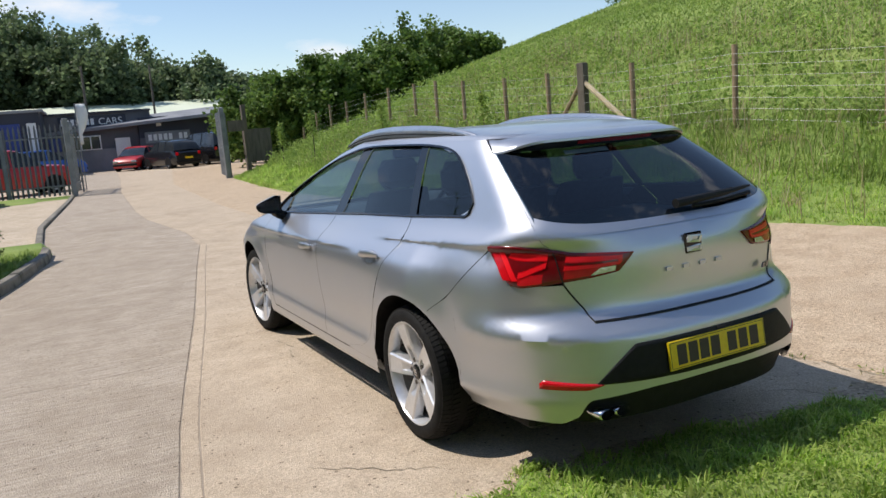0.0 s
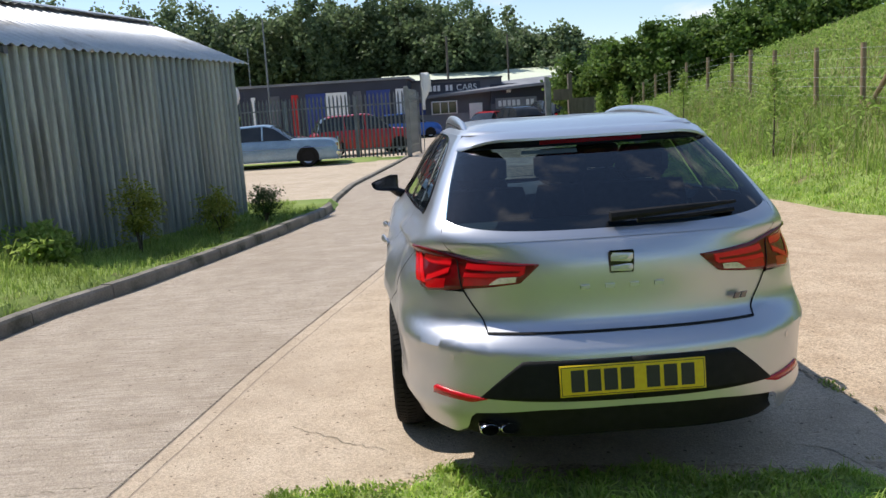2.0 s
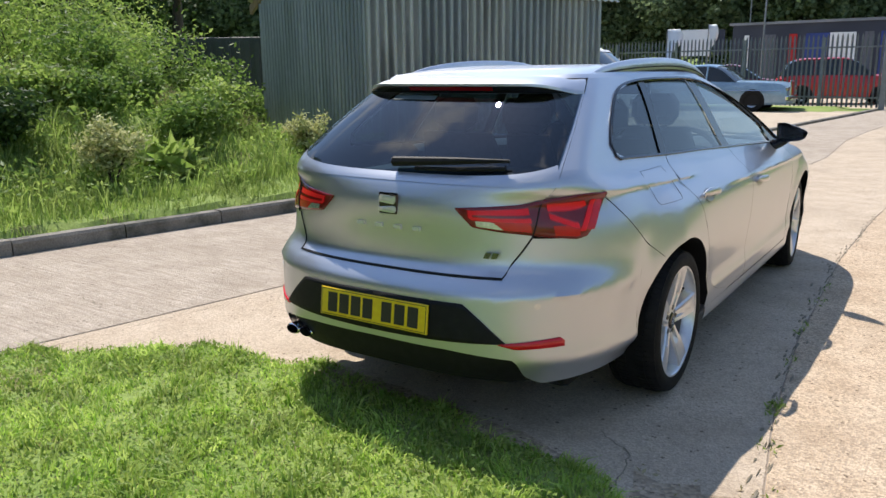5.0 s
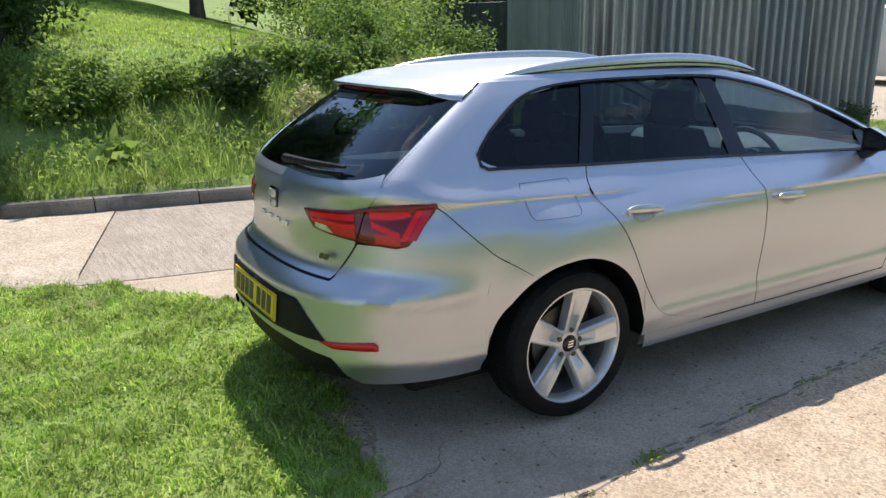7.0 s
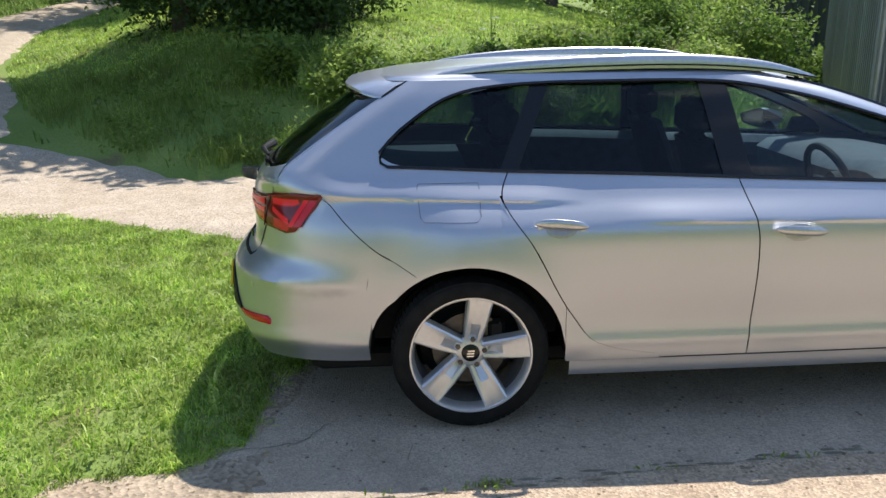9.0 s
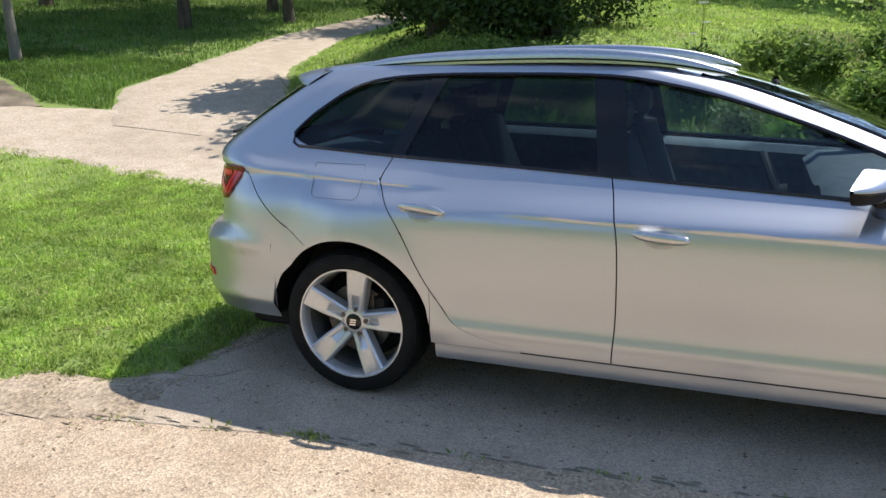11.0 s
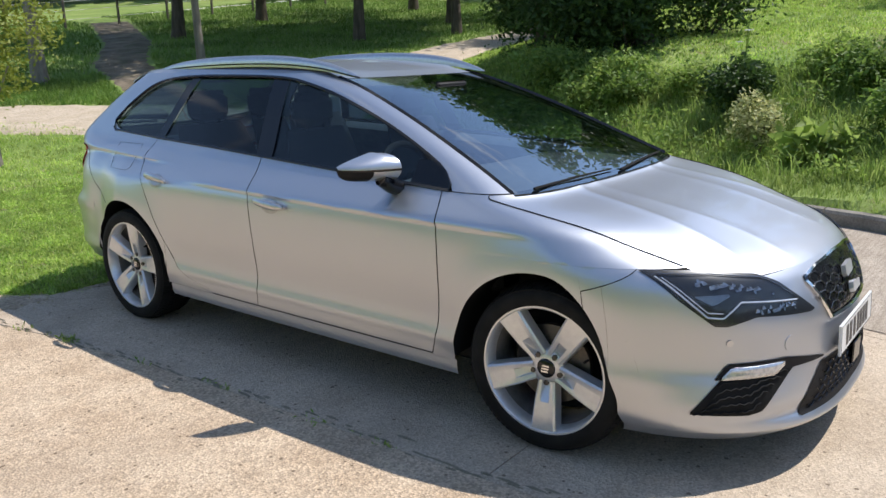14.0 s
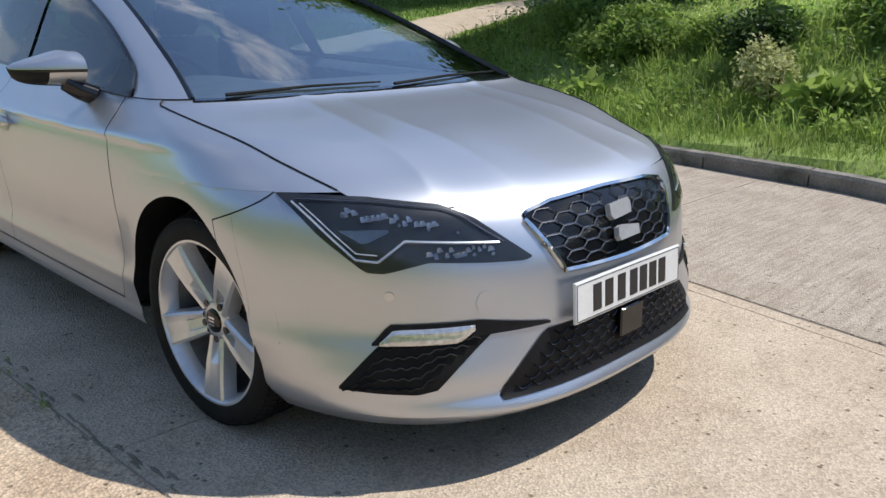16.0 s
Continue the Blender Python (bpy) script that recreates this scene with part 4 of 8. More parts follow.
# shell: flanks, pillars and roof in one pressing
shell = Shape()
for side in (1, -1):
    quarter_lo = lambda s: line(BUMPER_SEAM, s) + 0.002 if s < -0.21 else (arch(s, 0) if s < ARCH - 0.002 else 0.285)
    back_edge = [(spline(DOOR_BACK, z), z) for z in steps(0.94, 0.30, 80)]
    quarter_hi = lambda s: line(BELT, s) if s < 0.125 else line(back_edge, s + GAP)
    by_columns(shell, steps(-0.66, -0.21, 14) + steps(-0.2099, 0.12, 12)[1:], quarter_lo, quarter_hi, 64, side)
    by_columns(shell, steps(0.12, ARCH - 0.0021, 14), quarter_lo, lambda s: line(back_edge, s + GAP), 54, side)
    by_rows(shell, steps(0.94, 1.024, 12), lambda z: 0.12, lambda z: spline(DOOR_BACK, z) - GAP, 2, side)
    by_columns(shell, steps(ARCH, 0.752, 12), lambda s: 0.283, quarter_hi, 4, side)
    by_rows(shell, steps(0.940, 1.04, 14), lambda z: line(TAILGATE_EDGE, z) + GAP, lambda z: -0.66, 10, side)
    by_rows(shell, steps(1.04, 1.10, 6) + steps(1.10, 1.335, 14)[1:] + [1.348, 1.36], lambda z: line(TAILGATE_EDGE, z) + GAP, lambda z: spline(WINDOW_BACK, z), 16, side)
    by_columns(shell, steps(0.16, 1.02, 16), lambda s: spline(WINDOW_TOP, s), lambda s: 1.36, 5, side)
    by_rows(shell, steps(0.925, 1.335, 24) + [1.348, 1.36], lambda z: window_front_s(min(z, 1.335)), screen_edge, 10, side)
    by_columns(shell, steps(1.02, 1.05, 2), lambda s: 1.335, lambda s: 1.36, 2, side)
    by_columns(shell, steps(0.39, 2.29, 30), lambda s: 0.218, lambda s: 0.282, 6, side)
loop = [skin(s, 1.36) for s in steps(-2, 5, 90)]
loop = loop + [Vector((-p.x, p.y, p.z)) for p in loop[-2:0:-1]]
middle = Vector((0, 0.48, 0))


def roof_point(p, k):
    """The roof rises fast from its sides and slowly from its ends."""
    across, along = min(1, abs(k * p.x) / 0.535), min(1, abs(k * (p.y - middle.y)) / 0.87)
    return Vector((k * p.x, middle.y + k * (p.y - middle.y), 1.36 + 0.057 * (1 - across**9) * (1 - along**2.4) * min(1, (1 - k) / 0.03)))


roof_rows = [[roof_point(p, k) for p in loop] for k in (1.0, 0.985, 0.97, 0.95, 0.93, 0.90, 0.86, 0.76, 0.62, 0.45, 0.25, 0.01)]
shell.grid(roof_rows, closed=True)
by_rows(shell, steps(1.335, 1.36, 2), screen_edge, lambda z: 5, 20, 1)
by_rows(shell, steps(1.335, 1.36, 2), screen_edge, lambda z: 5, 20, -1)
part("body_shell", shell, silver, car, "silver metallic shell", sharp=30)


def make_door(side, back, front, foot):
    sh, nz, nu = Shape(), 90, 24
    rows = []
    for k in range(nz + 1):
        guess = foot + (0.985 - foot) * k / nz
        za = zb = guess
        for _ in range(4):
            a, b = spline(back, za) + GAP, spline(front, zb) - GAP
            za, zb = foot + (line(BELT, a) - foot) * k / nz, foot + (line(BELT, b) - foot) * k / nz
        rows.append([skin(s, foot + (line(BELT, s) - foot) * k / nz, 0, side) for s in steps(a, b, nu)])
    sh.grid(rows, flip=side < 0)
    return sh


seam_grey = surface("seam_grey", (0.05, 0.052, 0.056), (0.08, 0.082, 0.086), 6, 0.5, 0.0)


# grey below the body's silver: the shade of the handle hollows, as a colour
cup_shade = surface("handle_cup_shade", (0.38, 0.39, 0.41), (0.43, 0.44, 0.46), 6, 0.35, 0.0, 0.8)


def make_handle(side, y, z):
    sh, rows = Shape(), []
    for k, t in enumerate(steps(-1, 1, 12)):
        e = max(0.05, (1 - abs(t) ** 4)) ** 0.5
        c = skin(y + 0.1 * t, z - 0.006 * t, 0.018 + 0.015 * (1 - t * t), side)
        rows.append([c + Vector((side * 0.011 * math.cos(a) * e, 0, 0.0185 * e * math.sin(a))) for a in steps(0, 2 * math.pi, 10)[:-1]])
    sh.grid(rows, closed=True, flip=side < 0).fan(rows[0]).fan(rows[-1])
    for t in (-0.8, 0.8):
        p = skin(y + 0.1 * t, z - 0.006 * t, 0.0, side)
        sh.tube([p, p + Vector((side * 0.012, 0, 0))], 0.011, 8)
    return sh


def make_cup(side, y, z):
    """A raised patch for the hollow behind a handle, its shade put into the grey."""
    sh = Shape()
    ring = [skin(y + 0.06 * math.cos(a), z - 0.008 + 0.034 * math.sin(a), 0.0025, side) for a in steps(0, 2 * math.pi, 20)[:-1]]
    core = [skin(y + 0.045 * math.cos(a), z - 0.008 + 0.022 * math.sin(a), 0.0035, side) for a in steps(0, 2 * math.pi, 20)[:-1]]
    sh.grid([ring, core], closed=True).fan(core)
    return sh


def window_patch(side, back, front, n=18, out=-0.012):
    sh, rows = Shape(), []
    for k in range(13):
        row = []
        for i in range(n + 1):
            u = i / n
            zb = 0.98
            for _ in range(3):
                s = back(zb) + (front(zb) - back(zb)) * u
                lo, hi = line(BELT, s) + 0.004, spline(WINDOW_TOP, min(s, 2.2))
                zb = lo + max(0.004, hi - lo) * k / 12
            row.append(skin(s_at_y(s, zb), zb, out, side))
        rows.append(row)
    return sh.grid(rows, flip=side < 0)


PILLAR_C = lambda z: 0.165 + 0.45 * (z - 1.02)
PILLAR_B = lambda z: 1.07 - 0.17 * (z - 0.98)
for side in (1, -1):
    rear_door = part("rear_door", make_door(side, DOOR_BACK, DOOR_MIDDLE, 0.288), silver, car, sharp=35)
    front_door = part("front_door", make_door(side, DOOR_MIDDLE, DOOR_FRONT, 0.288), silver, car, sharp=35)
    for door, y, z in ((rear_door, 0.345, 0.832), (front_door, 1.265, 0.795)):
        part("door_handle", make_handle(side, y, z), satin, door, "bright silver bar handle")
        part("handle_cup", make_cup(side, y, z), cup_shade, door)
    part("quarter_window", window_patch(side, lambda z: -0.335 if z < 1.1 else spline(WINDOW_BACK, z), lambda z: PILLAR_C(z) - 0.035, 12), privacy_glass, car, "dark tinted quarter window")
    part("rear_door_window", window_patch(side, lambda z: PILLAR_C(z) + 0.035, lambda z: PILLAR_B(z) - 0.055), privacy_glass, rear_door, "dark tinted window")
    part("front_door_window", window_patch(side, lambda z: PILLAR_B(z) + 0.055, lambda z: 2.02 - 0.4 * max(0, z - 1.02) if z < 1.04 else spline(WINDOW_FRONT, z)), side_glass, front_door, "clear side window")
    for mid, wide in ((PILLAR_C, 0.036), (PILLAR_B, 0.058)):
        rows = []
        for t in steps(0, 1, 10):
            zb = line(BELT, mid(1.0)) + (spline(WINDOW_TOP, mid(1.33)) - line(BELT, mid(1.0))) * t
            rows.append([skin(s, zb, -0.006, side) for s in steps(mid(zb) - wide, mid(zb) + wide, 4)])
        part("window_pillar", Shape().grid(rows, flip=side < 0), gloss_black, car, "gloss black pillar trim")
    rows = []
    for z in steps(0.93, 1.03, 6):
        rows.append([skin(s_at_y(y, z), z, -0.004, side) for y in steps(2.0, spline(WINDOW_FRONT, z), 6)])
    part("mirror_triangle", Shape().grid(rows, flip=side < 0), gloss_black, car, "gloss black triangle at the mirror")
    trim = Shape()
    ring = [(s, line(BELT, s) + 0.002) for s in steps(-0.30, 2.2, 40)]
    top = [(s_at_y(y, spline(WINDOW_TOP, y)), spline(WINDOW_TOP, y)) for y in steps(2.2, -0.334, 60)]
    ribbon(trim, ring + top + [(-0.33, 1.06), (-0.30, 1.043)], 0.016, 0.001, side)
    part("window_seal", trim, gloss_black, car, "black window seal")
    for c, a0, a1 in ((REAR_AXLE, -0.05, math.pi + 0.05), (FRONT_AXLE, -0.05, math.pi + 0.05)):
        inner, outer = [], []
        for a in steps(a0, a1, 40):
            y, z = c + ARCH * math.cos(a), WHEEL + ARCH * math.sin(a)
            p = skin(s_at_y(y, z) if c else y, max(z, 0.2), 0.0, side)
            outer.append(p)
            inner.append(Vector((side * 0.60, c + (ARCH + 0.015) * math.cos(a), WHEEL + (ARCH + 0.015) * math.sin(a))))
        mids = [p + (q - p) * 0.1 for p, q in zip(outer, inner)]
        lip = Shape().grid([outer, mids, inner], flip=side < 0).fan(inner)
        part("arch_liner", lip, black_plastic, car, "black wheel arch liner")
    fender = Shape()

    def bonnet_edge(z):
        return s_at_x(line([(0.70, 0.665), (0.735, 0.685), (0.80, 0.735), (0.87, 0.775), (0.91, 0.785), (0.93, 0.76)], z), z)

    wing_back = lambda z: spline(DOOR_FRONT, z) + GAP
    wing_front = lambda z: line([(0.655, 2.90), (0.735, 3.36)], z)
    by_rows(fender, steps(0.70, 0.7345, 4) + steps(0.7352, 0.925, 20), lambda z: wing_back(z), lambda z: wing_front(z) if z < 0.735 else bonnet_edge(z) - 0.006, 34, side)
    by_rows(fender, steps(0.900, 0.9265, 4), lambda z: bonnet_edge(z) - 0.012, screen_edge, 8, side, -0.001)
    by_rows(fender, steps(0.272, 0.6889, 30) + [0.70], wing_back, lambda z: FRONT_AXLE - max(0.2, math.sqrt(max(0, ARCH**2 - max(0, z - WHEEL) ** 2))), 16, side)
    by_columns(fender, steps(FRONT_AXLE - 0.2, FRONT_AXLE, 14), lambda s: arch(s, FRONT_AXLE), lambda s: 0.70, 4, side)
    by_columns(fender, steps(FRONT_AXLE, FRONT_AXLE + ARCH - 0.13, 18), lambda s: arch(s, FRONT_AXLE), lambda s: 0.70, 4, side)
    by_rows(fender, steps(0.655, 0.70, 6), lambda z: FRONT_AXLE + ARCH - 0.13, wing_front, 10, side)
    part("front_wing", fender, silver, car, "silver front wing", sharp=35)

    flap = Shape()
    ribbon(flap, [(-0.19 + 0.23 * u, 0.985) for u in steps(0, 1, 6)] + [(0.045, 0.97), (0.045, 0.87), (0.03, 0.855)] + [(0.02 - 0.19 * u, 0.853) for u in steps(0, 1, 6)] + [(-0.185, 0.868), (-0.195, 0.97), (-0.19, 0.985)], 0.0018, 0.0004, side)
    if side > 0:
        part("fuel_flap_gap", flap, seam_grey, car, "fine dark gap of the fuel flap")
    seam = Shape()
    ribbon(seam, [(-0.655 + 0.445 * u, 0.944 - 0.294 * u) for u in steps(0, 1, 10)], 0.0028, 0.0002, side)
    part("bumper_seam", seam, seam_grey, car)
    part("bumper_seam", ribbon(Shape(), [(wing_front(z), z) for z in steps(0.655, 0.735, 8)], 0.004, 0.0006, side), black_plastic, car)
    behind = Shape()
    by_rows(behind, steps(0.20, 0.93, 10), lambda z: -0.05 if z > 0.72 else 0.40, lambda z: 2.2, 20, side, -0.03)
    part("door_lining", behind, dash_plastic, car, "dark inner door lining")

for side in (1, -1):
    rows = [[skin(s, line(BELT, s) - 0.004, -0.02, side), skin(s, line(BELT, s) + 0.002, -0.035, side), skin(s, line(BELT, s) - 0.006, -0.085, side), skin(s, line(BELT, s) - 0.07, -0.10, side)] for s in steps(0.2, 2.05, 24)]
    part("door_ledge", Shape().grid(rows, flip=side < 0), dash_plastic, car, "grey ledge along the windows")

# bonnet
bonnet = Shape()
for side in (1, -1):
    rows = []
    for z in steps(0.695, 0.915, 44):
        rise = (z - 0.7) / 0.2
        rows.append([skin(s, z, (0.007 * math.exp(-abs(s - 4.15 - 0.25 * rise) / 0.10) + 0.004 * math.exp(-abs(s - 4.62 - 0.06 * rise) / 0.09)) * ease(0.70, 0.76, z), side) for s in steps(bonnet_edge(z), 5, 70)])
    bonnet.grid(rows, flip=side < 0)
bonnet_ob = part("bonnet", bonnet, silver, car, "silver bonnet with pressed creases", sharp=50)
for side in (1, -1):
    part("shut_line", ribbon(Shape(), [(bonnet_edge(z) - 0.003, z) for z in steps(0.738, 0.922, 40)], 0.0045, 0.0018, side), black_plastic, bonnet_ob, "dark shut line beside the wing")
    part("shut_line", ribbon(Shape(), [(s, 0.924) for s in steps(s_at_y(2.19, 0.924), screen_edge(0.924), 10)], 0.004, 0.0004, side), black_plastic, bonnet_ob)
cowl = Shape()
for side in (1, -1):
    by_rows(cowl, steps(0.905, 0.935, 4), lambda z: screen_edge(z), lambda z: 5, 20, side, -0.012)
part("cowl", cowl, black_plastic, car, "black cowl below the windscreen")
screen = Shape()
for side in (1, -1):
    by_rows(screen, steps(0.922, 1.338, 20), screen_edge, lambda z: 5, 24, side, -0.002)
part("windscreen", screen, screen_glass, car, "clear windscreen")
for side in (1, -1):
    part("windscreen_seal", ribbon(Shape(), [(screen_edge(z), z) for z in steps(0.925, 1.34, 24)], 0.02, -0.002, side), gloss_black, car, "black windscreen seal")

# tailgate
gate = Shape()
for side in (1, -1):
    by_rows(gate, steps(0.662, 1.0, 26), lambda z: -2, lambda z: line(TAILGATE_EDGE, z) - GAP, 26, side)
    by_rows(gate, steps(1.0, 1.3, 16), lambda z: line(TAILGATE_EDGE, z) - 0.16 + 0.1 * ease(1.0, 1.04, z), lambda z: line(TAILGATE_EDGE, z) - GAP, 4, side)
    by_columns(gate, steps(-2, -1.04, 30), lambda s: 0.982, lambda s: 1.012 + 0.045 * ((s + 2) / 0.96) ** 2.2, 5, side, 0.002)
tailgate = part("tailgate", gate, silver, car, "silver tailgate", sharp=35)
glass = Shape()
for side in (1, -1):
    by_rows(glass, steps(0.995, 1.305, 14), lambda z: -2, lambda z: line(TAILGATE_EDGE, z) - 0.14 + 0.1 * ease(1.0, 1.04, z), 22, side, 0.001)
part("rear_window", glass, rear_glass, tailgate, "dark tinted rear window")
spoiler, under_lip, stop = Shape(), Shape(), Shape()
for side in (1, -1):
    rows, below, glow = [], [], []
    for s in steps(-2, -0.60, 36):
        e = ease(-1.45, -0.60, s)
        p, q = skin(s + 0.14 * ease(-1.1, -0.60, s), 1.36, 0, side), skin(s, 1.302, 0, side)
        n = skin(s, 1.30, 0.02, side) - skin(s, 1.30, 0, side)
        n = Vector((n.x, n.y, 0)).normalized()
        lip = q + n * (0.024 * (1 - e) + 0.004)
        lip.z = 1.341 - 0.036 * e
        top = p.lerp(lip, 0.25 * e * (1 - ease(-0.85, -0.60, s)))
        rows.append([top - n * 0.05 + Vector((0, 0, 0.010)), top - n * 0.015 + Vector((0, 0, 0.009 - 0.004 * e)), top.lerp(lip, 0.45) + Vector((0, 0, 0.007)), top.lerp(lip, 0.85) + Vector((0, 0, 0.003)), lip, lip + n * 0.001 - Vector((0, 0, 0.010))])
        below.append([rows[-1][-1] - n * 0.001, lip.lerp(q, 0.35) - Vector((0, 0, 0.014 - 0.008 * e)), q + n * 0.004])
        if s < -1.73:
            a, b = below[-1][0], below[-1][2]
            glow.append([a.lerp(b, f) + n * 0.006 for f in (0.12, 0.4, 0.62)])
    spoiler.grid(rows, flip=side > 0)
    under_lip.grid(below, flip=side > 0)
    stop.grid(glow, flip=side > 0)
roof_spoiler = part("roof_spoiler", spoiler, silver, tailgate, "silver roof spoiler", sharp=50)
part("spoiler_underside", under_lip, gloss_black, roof_spoiler, "black underside", sharp=35)
part("high_brake_light", stop, dark_red, tailgate, "dark red strip under the spoiler")
wiper = Shape()
wiper.tube([skin(-2, 1.03, 0.03) + Vector((-0.02, 0, 0)), skin(-1.8, 1.035, 0.045), skin(-1.47, 1.05, 0.03)], [0.02, 0.014, 0.006], 8)
wiper.tube([skin(-1.97, 1.022, 0.012), skin(-1.8, 1.026, 0.014), skin(-1.5, 1.035, 0.014)], 0.009, 6)
part("rear_wiper", wiper, black_plastic, tailgate, "black rear wiper")
sticker = Shape().grid([[skin(s, z, 0.004, -1) for s in steps(-1.97, -1.62, 6)] for z in (1.272, 1.288)], flip=True)
part("window_sticker", sticker, surface("sticker_teal", (0.05, 0.08, 0.08), (0.07, 0.10, 0.10), 40, 0.5, 0.0), tailgate, "dull teal strip sticker")

for side in (1, -1):
    part("tailgate_seam", ribbon(Shape(), [(line(TAILGATE_EDGE, z), z) for z in steps(0.656, 0.80, 12)], 0.007, 0.0008, side), black_plastic, tailgate, "dark shut line")
    part("tailgate_seam", ribbon(Shape(), [(s, 0.657) for s in steps(-2, -1.44, 16)], 0.010, 0.0015, side), black_plastic, tailgate)

# rear lamps, each split by the tailgate's edge
LAMP_TOP = [(-1.68, 0.902), (-1.3, 0.922), (-1.12, 0.944), (-0.9, 0.952), (-0.64, 0.952)]
LAMP_FOOT = [(-1.68, 0.897), (-1.60, 0.835), (-1.45, 0.822), (-0.98, 0.795), (-0.90, 0.805), (-0.64, 0.943)]
for side in (1, -1):
    lamp = part("rear_lamp", by_columns(Shape(), steps(-1.68, -0.64, 40), lambda s: line(LAMP_FOOT, s), lambda s: line(LAMP_TOP, s), 8, side, 0.008), dark_red, car, "dark red rear lamp", thick=0.02)
    up = lambda s, f: line(LAMP_FOOT, s) + f * (line(LAMP_TOP, s) - line(LAMP_FOOT, s))

    def lens(name, a, b, low, high, material, out, label=""):
        part(name, by_columns(Shape(), steps(a, b, 14), low, high, 2, side, out), material, lamp, label)

    slant = lambda z: -0.965 + (z - 0.815) / 0.115 * 0.165
    lens("lens_panel", -1.50, -1.26, lambda s: up(s, 0.10), lambda s: up(s, 0.40), red_lens, 0.0092, "red lower panel")
    lens("lens_panel", -1.12, -0.95, lambda s: up(s, 0.06), lambda s: up(s, 0.30), red_lens, 0.0092)
    part("lens_panel", by_rows(Shape(), steps(0.825, 0.935, 8), lambda z: slant(z) + 0.05, lambda z: slant(z) + 0.11, 3, side, 0.0095), red_lens, lamp, "red outer panel")
    for w, m, o in ((0.0, red_lens, 0.0098), (0.03, bright_red, 0.0112)):
        lens("light_bar", -1.615 + w * 0.2, -1.25, lambda s: up(s, 0.615 + w), lambda s: up(s, 0.86 - w), m, o, "bright red light bar")
        lens("light_bar", -1.60 + w * 0.2, -1.25, lambda s: up(s, 0.36 + w), lambda s: up(s, 0.545 - w), m, o)
        lens("light_bar", -1.615 + w * 0.2, -1.585 - w * 0.1, lambda s: up(s, 0.40), lambda s: up(s, 0.84 - w), m, o)
        lens("light_bar", -1.13, -0.84 - w * 0.2, lambda s: up(s, 0.63 + w), lambda s: up(s, 0.88 - w), m, o)
        lens("light_bar", -1.13, -0.945, lambda s: up(s, 0.44 + w - 0.26 * (s + 1.13) / 0.185), lambda s: up(s, 0.62 - w - 0.26 * (s + 1.13) / 0.185), m, o)
        part("light_bar", by_rows(Shape(), steps(0.822, 0.938, 10), lambda z: slant(z) + w * 0.12, lambda z: slant(z) + 0.048 - w * 0.12, 3, side, o), m, lamp)
    lens("reversing_lens", -1.575, -1.43, lambda s: up(s, 0.10), lambda s: up(s, 0.36 if s < -1.48 else 0.36 - 4.5 * (s + 1.48)), clear_lens, 0.0125, "clear reversing lens")
    part("lamp_split", ribbon(Shape(), [(line(TAILGATE_EDGE, z), z) for z in steps(0.80, 0.925, 8)], 0.006, 0.009, side), black_plastic, lamp)

# rear bumper
def bumper_top(s):
    return line([(-2, 0.655), (-1.45, 0.655), (-1.40, 0.70), (-1.27, 0.80), (-0.92, 0.80), (-0.66, 0.942), (-0.21, 0.648)], s)


bump = Shape()
for side in (1, -1):
    by_columns(bump, steps(-2, -0.66, 44) + steps(-0.66, -0.3725, 14)[1:], lambda s: line([(-2, 0.40), (-1.7, 0.395), (-1.32, 0.37), (-1.22, 0.30), (-1.1, 0.265), (-0.37, 0.275)], s), bumper_top, 22, side)
    by_columns(bump, steps(-0.3725, -0.212, 10), lambda s: arch(s, 0), bumper_top, 8, side)
rear_bumper = part("rear_bumper", bump, silver, car, "silver rear bumper", sharp=40)
under = Shape()
for side in (1, -1):
    by_columns(under, steps(-2, -1.12, 24), lambda s: line([(-2, 0.27), (-1.3, 0.25), (-1.12, 0.262)], s), lambda s: line([(-2, 0.40), (-1.7, 0.395), (-1.32, 0.37), (-1.22, 0.30), (-1.12, 0.268)], s), 5, side, -0.03)
part("rear_valance", under, black_plastic, rear_bumper, "black lower valance")
diff = Shape()
for side in (1, -1):
    by_columns(diff, steps(-2, -1.36, 20), lambda s: line([(-2, 0.425), (-1.36, 0.432)], s), lambda s: line([(-2, 0.575), (-1.62, 0.572), (-1.36, 0.436)], s), 8, side, 0.006)
part("diffuser_panel", diff, black_plastic, rear_bumper, "matt black plate panel", thick=0.01)
for side in (1, -1):
    part("reflector", by_columns(Shape(), steps(-1.40, -0.98, 14), lambda s: line([(-1.40, 0.428), (-1.3, 0.412), (-0.98, 0.418)], s), lambda s: line([(-1.40, 0.432), (-1.0, 0.452), (-0.98, 0.44)], s), 2, side, 0.006), red_lens, rear_bumper, "slim red reflector", thick=0.01)
part("tailgate_gap", ribbon(Shape(), [(s, 0.658) for s in steps(-2, -1.45, 12)], 0.008, 0.0, 1).tube([skin(s, 0.658, 0, -1) for s in steps(-2, -1.45, 12)], 0.004, 4), black_plastic, car)
for sx in (-0.62, -0.24, 0.24, 0.62):
    p = skin(-2 + 1.55 * abs(sx) ** 1.35, 0.572, 0.0005, 1 if sx > 0 else -1)
    q = skin(-2 + 1.55 * abs(sx) ** 1.35, 0.572, 0.002, 1 if sx > 0 else -1)
    part("parking_sensor", Shape().tube([p, q], 0.012, 12), satin, rear_bumper)


